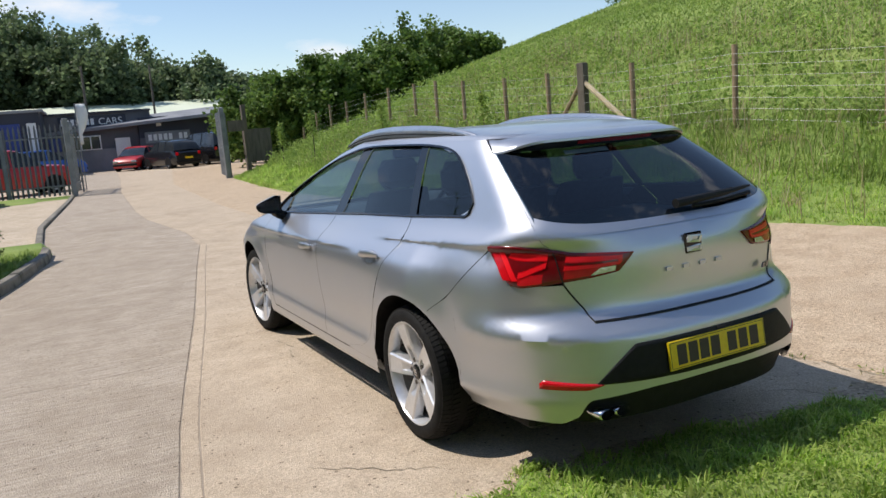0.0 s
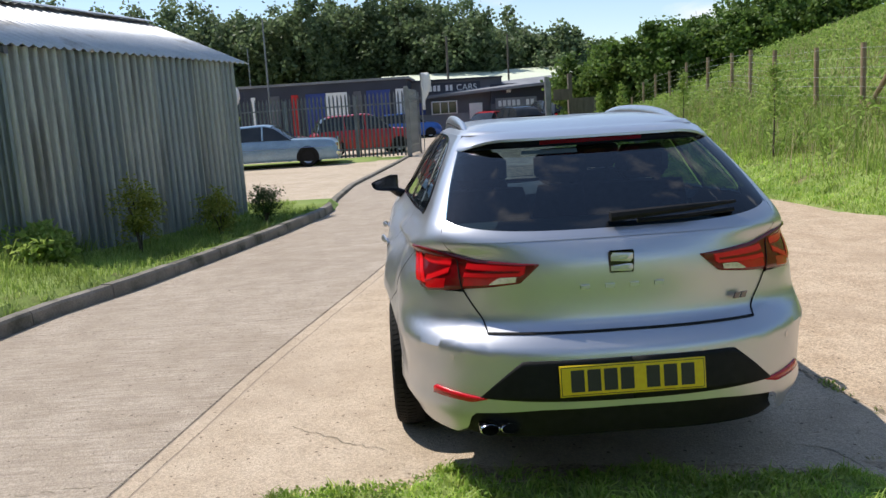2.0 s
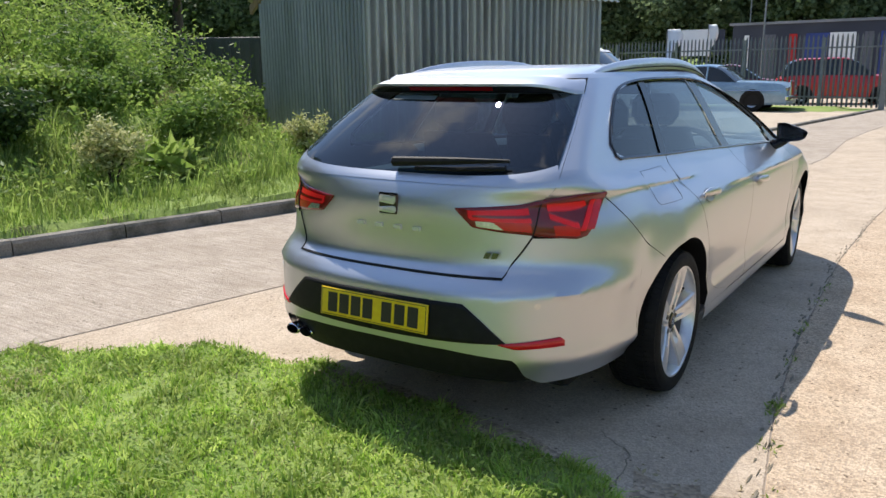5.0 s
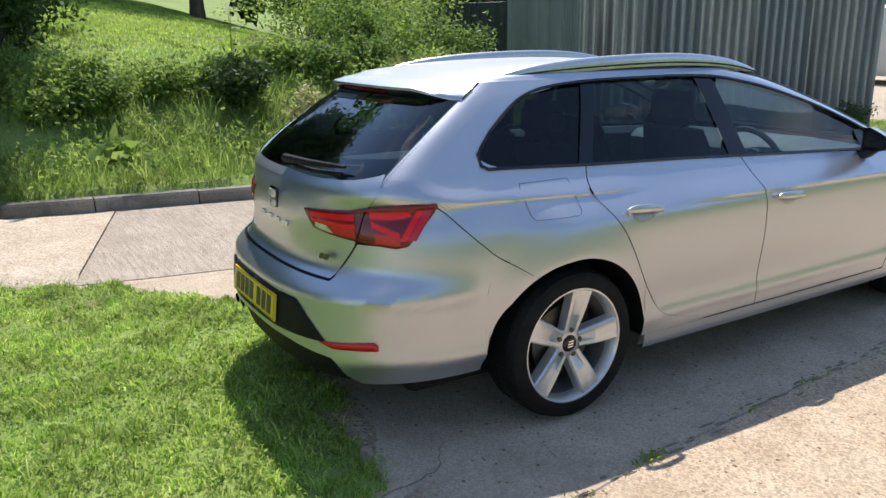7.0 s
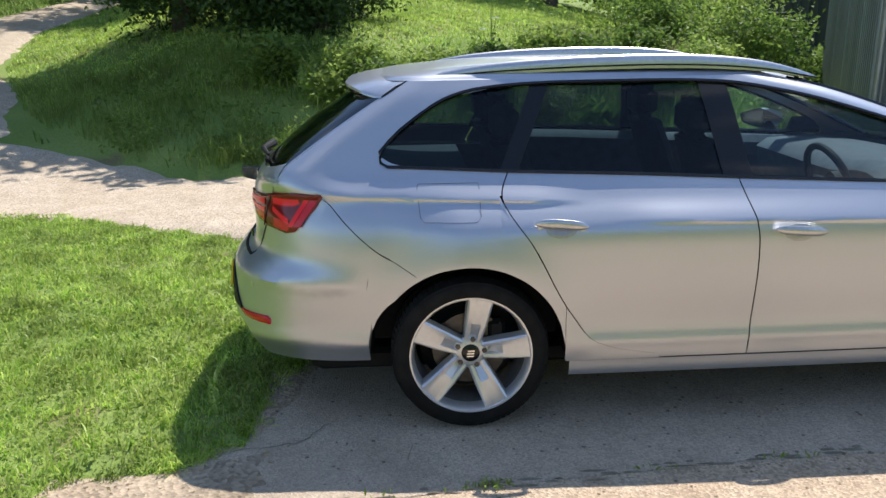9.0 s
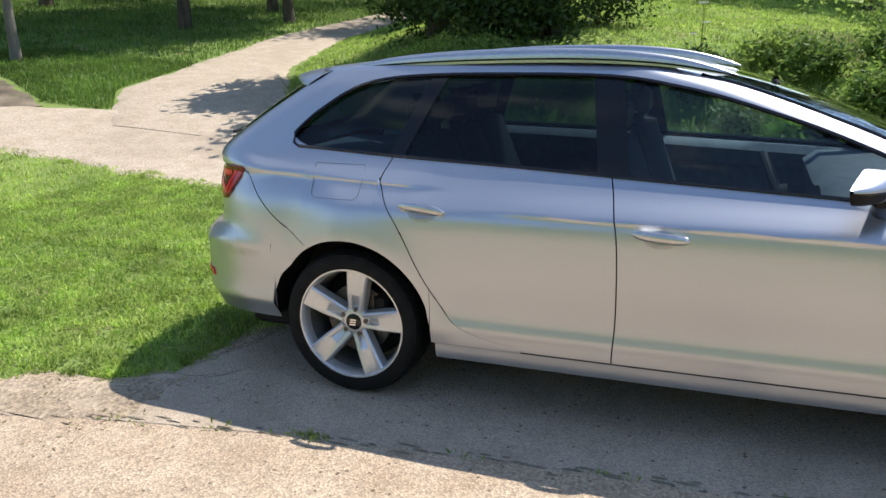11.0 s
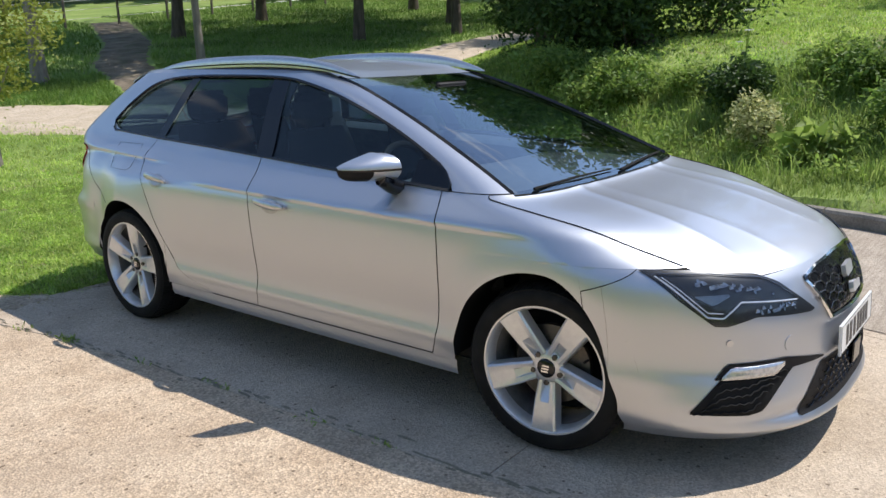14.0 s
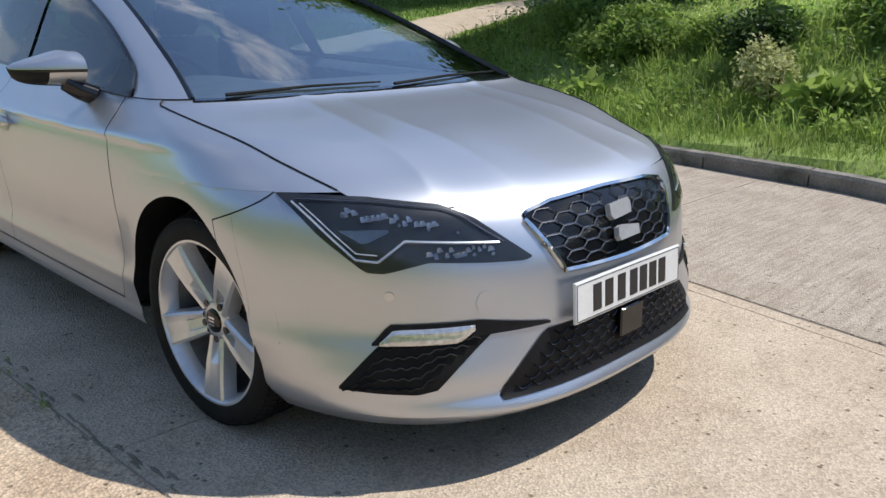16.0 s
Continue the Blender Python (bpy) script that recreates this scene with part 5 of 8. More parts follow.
def plate(parent, at, facing, material, marks):
    """A number plate with its characters as plain bars."""
    base = Shape()
    w, h = 0.52, 0.111
    m = at @ pose(0, 0, 0, 90, 0, 0 if facing < 0 else 180)
    for z0, inset in ((0, 0),):
        ring = lambda d, e: [m @ Vector((x, y, d)) for x, y in ((-w / 2 + e, -h / 2 + e), (w / 2 - e, -h / 2 + e), (w / 2 - e, h / 2 - e), (-w / 2 + e, h / 2 - e))]
        base.grid([ring(-0.004, 0), ring(0.003, 0), ring(0.005, 0.003)], closed=True).fan(ring(0.005, 0.003))
    ob = part("number_plate", base, material, parent, "%s number plate with black characters" % marks, smooth=False)
    rim = Shape()
    for e, a in (((-w / 2 + 0.006, 0), (0.002, h - 0.012)), ((w / 2 - 0.006, 0), (0.002, h - 0.012)), ((0, h / 2 - 0.006), (w - 0.012, 0.002)), ((0, -h / 2 + 0.006), (w - 0.012, 0.002))):
        x, y = e
        rim.prism([m @ Vector((x + i * a[0] / 2, y + j * a[1] / 2, 0.005)) for i, j in ((-1, -1), (1, -1), (1, 1), (-1, 1))], m.to_3x3() @ Vector((0, 0, 0.0008)))
    part("plate_border", rim, ink, ob, smooth=False)
    return ob, m


def plate_bars(ob, m, xs, wide, tall):
    for x in xs:
        bar = Shape().prism([m @ Vector((x + i * wide / 2, j * tall / 2, 0.005)) for i, j in ((-1, -1), (1, -1), (1, 1), (-1, 1))], m.to_3x3() @ Vector((0, 0, 0.001)))
        part("character_bar", bar, ink, ob, smooth=False)


rear_plate, pm = plate(rear_bumper, pose(0, -1.034, 0.502, -7), -1, plate_yellow, "yellow rear")
plate_bars(rear_plate, pm, (-0.197, -0.138, -0.079, -0.020, 0.072, 0.134, 0.196), 0.048, 0.078)

# badges as plain shapes
part("badge_ground", Shape().box((0, -0.915, 0.897), (0.094, 0.012, 0.084), 0, 0.006), gloss_black, tailgate, "black rounded badge ground")
badge = Shape()
for pts in (((-0.039, 0.903), (0.030, 0.897), (0.040, 0.908), (0.040, 0.928), (-0.032, 0.932), (-0.040, 0.922)), ((-0.040, 0.866), (0.034, 0.863), (0.041, 0.873), (0.038, 0.888), (0.024, 0.891), (-0.040, 0.884))):
    badge.prism([(x, -0.9215, z) for x, z in pts], (0, -0.004, 0.0))
    cx, cz = sum(p[0] for p in pts) / 6, sum(p[1] for p in pts) / 6
    badge.grid([[(x, -0.9255, z) for x, z in pts], [(cx + (x - cx) * 0.5, -0.9285 + 0.16 * (cz + (z - cz) * 0.5 - cz), cz + (z - cz) * 0.45 + 0.002) for x, z in pts]], closed=True, flip=True)
part("tailgate_badge", badge, badge_silver, tailgate, "chrome badge of two plain pieces", smooth=False)
for x in (-0.135, -0.045, 0.045, 0.135):
    part("letter_bar", Shape().box((x, -0.921 + 0.05 * x * x, 0.812), (0.034, 0.008, 0.015)), badge_silver, tailgate, smooth=False)
for x in (0.430, 0.458):
    part("trim_badge", Shape().prism([(x + a, -0.888 + 0.28 * (x + a - 0.44), b) for a, b in ((-0.015, 0.727), (0.006, 0.727), (0.015, 0.749), (-0.006, 0.749))], (0.002, -0.006, 0)), dark_chrome, tailgate, smooth=False)
for x in (-0.508, -0.432):
    pipe = Shape().lathe([(0, 0.036), (0.006, 0.042), (0.09, 0.042), (0.09, 0.036), (0.0, 0.036)], "y", 24, (x, -0.962, 0.312))
    pipe.v = [(x + (p - x) * 0.9, q, 0.312 + (r - 0.312) * 0.56) for p, q, r in pipe.v]
    part("exhaust_tip", pipe, chrome, car, "chrome oval exhaust tip")

# front bumper, lamps, grille
HEAD_TOP = [(3.36, 0.733), (3.45, 0.732), (3.6, 0.730), (3.84, 0.724), (4.16, 0.702), (4.28, 0.672), (4.5, 0.566)]
HEAD_FOOT = [(3.36, 0.733), (3.5, 0.645), (3.69, 0.556), (3.78, 0.553), (4.0, 0.576), (4.25, 0.565), (4.46, 0.557), (4.5, 0.562)]
front = Shape()
for side in (1, -1):
    def front_top(s):
        if s < 3.36:
            return line([(2.9, 0.655), (3.36, 0.735)], s)
        return line([(3.36, 0.735), (3.84, 0.72), (4.2, 0.692), (4.5, 0.695), (5, 0.695)], s)
    by_columns(front, steps(3.031, 3.36, 16), lambda s: line([(3.01, 0.19), (5, 0.17)], s), front_top, 26, side)
    by_columns(front, steps(2.902, 3.030, 8), lambda s: arch(min(s, 3.026), FRONT_AXLE), front_top, 10, side)
    by_columns(front, steps(3.36, 5, 60), lambda s: 0.19, front_top, 34, side)
    by_columns(front, steps(3.031, 5, 50), lambda s: 0.145, lambda s: 0.19, 4, side, 0.0)
front_bumper = part("front_bumper", front, silver, car, "silver front bumper", sharp=40)
for side in (1, -1):
    head = part("headlamp", by_columns(Shape(), steps(3.36, 4.5, 44), lambda s: line(HEAD_FOOT, s), lambda s: line(HEAD_TOP, s), 10, side, 0.003), lamp_dark, car, "dark faceted headlamp with LED strips")
    drl = Shape()
    ribbon(drl, [(3.43 + 0.23 * u, 0.715 - 0.128 * u) for u in steps(0, 1, 8)] + [(3.66 + 0.10 * u, 0.587 - 0.006 * u) for u in steps(0.2, 1, 4)] + [(3.77 + 0.15 * u, 0.583 + 0.044 * u) for u in steps(0, 1, 5)] + [(3.92 + 0.44 * u, 0.627 - 0.020 * u) for u in steps(0.1, 1, 8)], 0.007, 0.005, side)
    ribbon(drl, [(3.47 + 0.20 * u, 0.712 - 0.110 * u) for u in steps(0, 1, 8)] + [(3.68 + 0.09 * u, 0.601 - 0.004 * u) for u in steps(0.2, 1, 4)], 0.004, 0.005, side)
    part("light_strip", drl, lamp_strip, head, "pale LED strip")
    part("inner_reflector", by_columns(Shape(), steps(3.62, 3.86, 8), lambda s: line([(3.62, 0.652), (3.72, 0.622), (3.86, 0.648)], s), lambda s: 0.655, 2, side, 0.004), dark_chrome, head, "bright wedge reflector")
    top = Shape()
    ribbon(top, [(s, line(HEAD_TOP, s) - 0.012) for s in steps(3.46, 4.22, 20)] + [(4.22 + 0.16 * u, line(HEAD_TOP, 4.22) - 0.012 - 0.068 * u) for u in steps(0.1, 1, 8)], 0.004, 0.007, side)
    part("light_strip", top, dark_chrome, head)
    for k in range(5):
        s = 3.66 + 0.13 * k
        p, q = skin(s, 0.686 - 0.012 * k, 0.002, side), skin(s, 0.686 - 0.012 * k, 0.008, side)
        part("led_lens", Shape().tube([p, q], 0.0055, 4), dark_chrome, head, "small clear lens")
    for k in range(4):
        s = 4.04 + 0.09 * k
        p, q = skin(s, 0.592 - 0.003 * k, 0.002, side), skin(s, 0.592 - 0.003 * k, 0.008, side)
        part("led_lens", Shape().tube([p, q], 0.006, 4), dark_chrome, head)
    cover = by_columns(Shape(), steps(3.37, 4.49, 40), lambda s: line(HEAD_FOOT, s) + 0.002, lambda s: line(HEAD_TOP, s) - 0.002, 8, side, 0.009)
    for s0, s1, z0, n in ((3.66, 4.10, 0.690, 16), (4.0, 4.32, 0.595, 12)):
        bits, rb = Shape(), random.Random(int(s0 * 10))
        for k in range(n):
            s, z, w = s0 + (s1 - s0) * (k + 0.5) / n, z0 - 0.03 * (k / n) * (z0 > 0.65) + rb.uniform(-0.008, 0.008), rb.uniform(0.008, 0.02)
            bits.grid([[skin(s - w, z - 0.006, 0.005, side), skin(s + w, z - 0.004, 0.008, side)], [skin(s - w * 0.5, z + 0.006, 0.008, side), skin(s + w * 0.7, z + 0.007, 0.005, side)]])
        part("reflector_facets", bits, facet_grey, head, "faceted bright reflectors", smooth=False)
    part("lamp_cover", cover, lamp_glass, head, "clear lamp cover")
    vent = by_columns(Shape(), steps(3.48, 4.26, 30), lambda s: line([(3.48, 0.262), (3.9, 0.252), (4.0, 0.262), (4.26, 0.388)], s), lambda s: line([(3.48, 0.27), (3.72, 0.375), (4.02, 0.39), (4.26, 0.392)], s), 6, side, 0.003)
    pocket = part("bumper_vent", vent, rubber, front_bumper, "black honeycomb vent")
    for k in range(5):
        f = (k + 0.5) / 5
        path = [(s, line([(3.48, 0.262), (3.9, 0.255), (4.02, 0.30)], s) * (1 - f) + f * line([(3.48, 0.27), (3.72, 0.375), (4.02, 0.39)], s) + 0.006 * ((i % 2) - 0.5)) for i, s in enumerate(steps(3.50 + 0.05 * k, 3.98 + 0.055 * k, 16))]
        part("vent_slat", ribbon(Shape(), path, 0.006, 0.006, side), rubber, pocket)
    surround = by_columns(Shape(), steps(3.68, 4.56, 30), lambda s: line([(3.68, 0.372), (4.05, 0.385), (4.56, 0.385)], s), lambda s: line([(3.68, 0.378), (3.76, 0.425), (4.2, 0.425), (4.56, 0.392)], s), 4, side, 0.005)
    part("fog_surround", surround, black_plastic, front_bumper, "black fog lamp surround")
    fog = by_columns(Shape(), steps(3.72, 4.17, 16), lambda s: line([(3.72, 0.372), (4.1, 0.372), (4.17, 0.40)], s), lambda s: line([(3.72, 0.38), (3.78, 0.412), (4.17, 0.414)], s), 3, side, 0.010)
    part("fog_lamp", fog, clear_lens, front_bumper, "clear fog lamp", thick=0.01)
    p, q = skin(3.78, 0.497, 0.001, side), skin(3.78, 0.497, 0.004, side)
    part("parking_sensor", Shape().tube([p, q], 0.012, 12), satin, front_bumper)
    p, q = skin(4.24, 0.468, -0.001, side), skin(4.24, 0.468, 0.002, side)
    if side > 0:
        part("tow_cap", Shape().tube([p, q], 0.028, 20), silver, front_bumper)
grille = Shape()
for side in (1, -1):
    by_columns(grille, steps(4.53, 5, 14), lambda s: line([(4.53, 0.64), (4.66, 0.512), (5, 0.505)], s), lambda s: line([(4.53, 0.662), (4.7, 0.678), (5, 0.684)], s), 8, side, 0.002)
front_grille = part("front_grille", grille, gloss_black, car, "black honeycomb grille with chrome surround")
frame_bar = Shape()
for side in (1, -1):
    ribbon(frame_bar, [(5, 0.505)] + [(s, line([(4.66, 0.512), (5, 0.505)], s)) for s in steps(4.95, 4.66, 8)] + [(4.53 + 0.13 * u, 0.648 - 0.136 * u) for u in steps(0.9, 0, 6)] + [(s, line([(4.53, 0.662), (4.7, 0.678), (5, 0.684)], s)) for s in steps(4.55, 5, 12)], 0.014, 0.006, side)
part("grille_surround", frame_bar, chrome, front_grille, "chrome surround")
for r in range(10):
    for c in range(7):
        x, z = (c - 3) * 0.132 + (0.066 if r % 2 else 0), 0.525 + 0.0155 * r
        if abs(x) > 0.235 + 0.075 * (z - 0.51) / 0.15 or abs(x) < 0.055:
            continue
        s = s_at_x(abs(x), z)
        if z + 0.018 > line([(4.53, 0.662), (4.7, 0.678), (5, 0.684)], s):
            continue
        cell = Shape()
        pts = []
        for a in steps(0, 2 * math.pi, 6):
            xx, zz = abs(x) + 0.043 * math.cos(a), z + 0.0167 * math.sin(a)
            pts.append((s_at_x(xx, zz), zz))
        part("grille_cell", ribbon(cell, pts, 0.0035, 0.006, 1 if x > 0 else -1), dark_chrome, front_grille)
front_badge = Shape()
for pts in (((-0.048, 0.612), (0.036, 0.604), (0.050, 0.618), (0.050, 0.648), (-0.040, 0.655), (-0.050, 0.640)), ((-0.050, 0.556), (0.042, 0.552), (0.051, 0.566), (0.047, 0.588), (0.030, 0.593), (-0.050, 0.582))):
    zc = sum(p[1] for p in pts) / 6
    front_badge.prism([(x, 3.470 - 0.54 * (zc - 0.6) - 0.22 * (z - zc), z) for x, z in pts], (0, 0.016, 0.006))
part("front_badge", front_badge, badge_silver, front_grille, "chrome badge of two plain pieces", smooth=False)
low = Shape()
for side in (1, -1):
    by_columns(low, steps(4.32, 5, 20), lambda s: line([(4.32, 0.212), (5, 0.215)], s), lambda s: line([(4.32, 0.225), (4.54, 0.372), (5, 0.378)], s), 6, side, 0.003)
lower_grille = part("lower_grille", low, black_plastic, front_bumper, "black lower grille")
for r in range(6):
    for c in range(17):
        x, z = (c - 8) * 0.05 + (0.025 if r % 2 else 0), 0.235 + 0.024 * r
        if abs(x) > 0.43 - 0.8 * (z - 0.22):
            continue
        a0 = [(s_at_x(max(0.001, abs(x) + dx), z + dz), z + dz) for dx, dz in ((-0.022, 0.006), (-0.008, -0.006), (0.008, -0.006), (0.022, 0.006))]
        part("grille_cell", ribbon(Shape(), a0, 0.005, 0.006, 1 if x >= 0 else -1), gloss_black, lower_grille)
front_plate, fm = plate(front_bumper, pose(0, 3.512, 0.430, 3), 1, plate_white, "white front")
plate_bars(front_plate, fm, (-0.165, -0.11, -0.05, 0.01, 0.06, 0.11, 0.16), 0.038, 0.074)
part("radar_panel", Shape().box((0, 3.52, 0.325), (0.11, 0.012, 0.085), 0, 0.004), gloss_black, lower_grille)

# mirrors
def mirror_ring(t, side, a0, a1, n, out=0.0):
    """Part of the mirror housing's section at a share of its width: 90 is the top, -90 the foot, the bulge faces ahead."""
    x = 0.835 + 0.185 * t
    back, deep = 1.895 - 0.065 * t, (0.112 - 0.03 * t) * math.sqrt(max(0.02, 1 - t**3.2)) + out
    top = 0.060 * (1 - t) ** 0.8 * (0.72 + 0.28 * ease(0, 0.28, t)) + 0.008 + out
    foot = (0.058 - 0.012 * t) * math.sqrt(max(0.0, 1 - t**6)) + 0.004 + out
    ring = []
    for a in steps(radians(a0), radians(a1), n):
        c, sn = math.cos(a), math.sin(a)
        ring.append(Vector((side * x, back + deep * abs(c) ** 0.85, 1.008 + (top if sn > 0 else foot) * (abs(sn) ** 0.9) * (1 if sn > 0 else -1))))
    return ring


for side in (1, -1):
    cap = Shape().grid([mirror_ring(t, side, 90, -2, 14) for t in steps(0, 1, 18)], flip=side > 0).fan(mirror_ring(0, side, 90, -2, 14))
    mirror = part("door_mirror", cap, silver, car, "silver door mirror with black underside")
    part("indicator_strip", Shape().grid([mirror_ring(t, side, -2, -10, 2, -0.002) for t in steps(0, 1, 18)], flip=side > 0), gloss_black, mirror, "dark indicator strip")
    part("mirror_skirt", Shape().grid([mirror_ring(t, side, -10, -62, 8) for t in steps(0, 0.52, 10)], flip=side > 0), silver, mirror, "silver lower skirt")
    low = Shape().grid([mirror_ring(t, side, -10, -90, 10, -0.001) for t in steps(0.52, 1, 10)], flip=side > 0).grid([mirror_ring(t, side, -62, -90, 4, -0.001) for t in steps(0, 0.52, 10)], flip=side > 0)
    part("mirror_base", low, black_plastic, mirror, "black underside")
    rim_rows = [[mirror_ring(t, side, 90, 90, 1)[0].lerp(mirror_ring(t, side, -90, -90, 1)[0], k / 6) + Vector((0, 0.012 * (1 - abs(k / 3 - 1) ** 4) * (1 - abs(2 * t - 1) ** 6), 0)) for k in range(7)] for t in steps(0, 1, 14)]
    part("mirror_rim", Shape().grid(rim_rows, flip=side < 0), gloss_black, mirror, "black rim")
    face_rows = [[p + Vector((0, -0.003, 0)) for p in row[1:-1]] for row in rim_rows[1:-2]]
    part("mirror_glass", Shape().grid(face_rows, flip=side < 0), dark_chrome, mirror, "mirror glass")
    foot = Shape().tube([(side * 0.80, 1.955, 0.915), (side * 0.845, 1.95, 0.935), (side * 0.885, 1.94, 0.965)], [0.034, 0.032, 0.03], 10)
    part("mirror_foot", foot, gloss_black, mirror, "black mirror foot")

# roof rails: slim blades that taper into the roof at both ends
for side in (1, -1):
    rows, line_pts = [], []
    for t in steps(0, 1, 40):
        y, e = -0.125 + 1.60 * t, 1 - abs(2 * t - 1) ** 3
        h, w = 0.004 + 0.038 * e ** 0.7, 0.007 + 0.012 * e ** 0.5
        x, z = 0.478 + 0.012 * ease(0.0, 0.4, t), spline([(0, 1.370), (0.15, 1.388), (0.4, 1.402), (0.65, 1.402), (0.85, 1.380), (1, 1.338)], t)
        rows.append([(side * (x + a * w), y, z + b * h) for a, b in ((1.0, -0.35), (1.05, 0.35), (0.8, 0.72), (0.3, 0.97), (-0.25, 1.0), (-0.75, 0.75), (-1.0, 0.3), (-1.0, -0.35))])
        line_pts.append((side * (x + w * 1.02), y, z))
    part("roof_rail", Shape().grid(rows, flip=side < 0).fan(rows[0]).fan(rows[-1]), satin, car, "satin silver roof rail", sharp=60)
    part("rail_seal", Shape().tube(line_pts, 0.0035, 5), black_plastic, car, "thin dark line below the rail")

# floor and interior
pan = Shape().box((0, 1.2, 0.225), (1.3, 3.7, 0.09), 0, 0.02)
# hidden black boxes, added to stop sunlight leaking through the body
part("cabin_light_block", Shape().box((0, 1.32, 0.38), (1.66, 1.74, 0.30), 0, 0.02), black_plastic, car, "hidden black box added to block light in the cabin")
part("bonnet_light_block", Shape().box((0, 2.72, 0.50), (1.14, 1.05, 0.40), 0, 0.02).box((0, 2.28, 0.70), (1.45, 0.24, 0.34), 0, 0.02), black_plastic, car, "hidden black boxes added to block light under the bonnet")
part("boot_light_block", Shape().box((0, -0.40, 0.47), (1.12, 0.86, 0.36), 0, 0.03).box((0, -0.76, 0.76), (0.9, 0.05, 0.30), 0, 0.02), black_plastic, car, "hidden black boxes added to block light in the boot")
part("floor_pan", pan, black_plastic, car, "black floor pan")
head_lining = Shape().grid([[Vector((p.x * 0.97, 0.48 + 0.97 * (p.y - 0.48), p.z - 0.03)) for p in row] for row in roof_rows], closed=True, flip=True)
part("roof_lining", head_lining, lining, car, "pale grey roof lining")
dash = Shape()
dash_rows = []
for x in steps(-0.70, 0.70, 14):
    hood = 0.045 * math.exp(-(((x - 0.37) / 0.17) ** 2))
    dash_rows.append([(x, 2.42 - 0.2 * abs(x) ** 2, 0.90), (x, 2.1, 0.925 + hood * 0.6), (x, 1.86, 0.915 + hood), (x, 1.80, 0.87 + hood), (x, 1.83, 0.70), (x, 1.95, 0.50)])
part("dashboard", dash.grid(dash_rows), dash_plastic, car, "dark grey dashboard")
wheel_ring = Shape()
ring_path = [Vector((0.37 + 0.185 * math.cos(a), 1.66 - 0.07 * math.sin(a), 0.86 + 0.17 * math.sin(a))) for a in steps(0, 2 * math.pi, 32)]
wheel_ring.tube(ring_path, 0.016, 8, False)
wheel_ring.tube([(0.20, 1.68, 0.855), (0.54, 1.68, 0.855)], 0.018, 6).tube([(0.37, 1.68, 0.86), (0.37, 1.72, 0.70)], 0.018, 6)
wheel_ring.lathe([(0, 0.002), (0, 0.06), (0.03, 0.065)], "y", 16, (0.37, 1.655, 0.855))
part("steering_wheel", wheel_ring, black_plastic, car, "black steering wheel")


def make_seat(x, y, wide):
    sh = Shape()
    rows = []
    for t in steps(0, 1, 10):
        yy, zz = y - 0.02 - 0.20 * t, 0.52 + 0.56 * t
        w = wide / 2 * (1 - 0.25 * t**3)
        rows.append([(x + w * math.cos(a), yy + 0.07 * math.sin(a), zz) for a in steps(0, 2 * math.pi, 14)[:-1]])
    sh.grid(rows, closed=True).fan(rows[-1])
    sh.box((x, y + 0.22, 0.46), (wide, 0.52, 0.16), 0, 0.05)
    sh.box((x, y - 0.235, 1.175), (0.26, 0.11, 0.17), 0, 0.045)
    sh.tube([(x - 0.06, y - 0.22, 1.05), (x - 0.06, y - 0.23, 1.12)], 0.008, 6).tube([(x + 0.06, y - 0.22, 1.05), (x + 0.06, y - 0.23, 1.12)], 0.008, 6)
    return sh


for x, y, w in ((0.37, 1.25, 0.50), (-0.37, 1.25, 0.50), (0.40, 0.42, 0.56), (-0.40, 0.42, 0.56), (0.0, 0.44, 0.3)):
    part("seat", make_seat(x, y, w), cloth, car, "dark cloth seat with headrest")
part("load_cover", Shape().box((0, -0.32, 0.93), (1.2, 0.75, 0.015), 0, 0.004), dash_plastic, car, "dark load cover")
part("interior_mirror", Shape().box((0.0, 1.62, 1.27), (0.24, 0.03, 0.07), 0, 0.012), black_plastic, car)
for x0 in (0.52, -0.30):
    blade = Shape()
    a, b = (skin(s_at_x(0.62, 0.928), 0.928, 0.006) if x0 > 0 else skin(5, 0.928, 0.006)), (skin(s_at_x(0.05, 0.936), 0.936, 0.006) if x0 > 0 else skin(s_at_x(0.60, 0.94), 0.94, 0.006, -1))
    blade.tube([a, (a + b) / 2 + Vector((0, 0.008, 0.006)), b], [0.006, 0.005, 0.003], 6)
    part("front_wiper", blade, rubber, car, "black wiper")


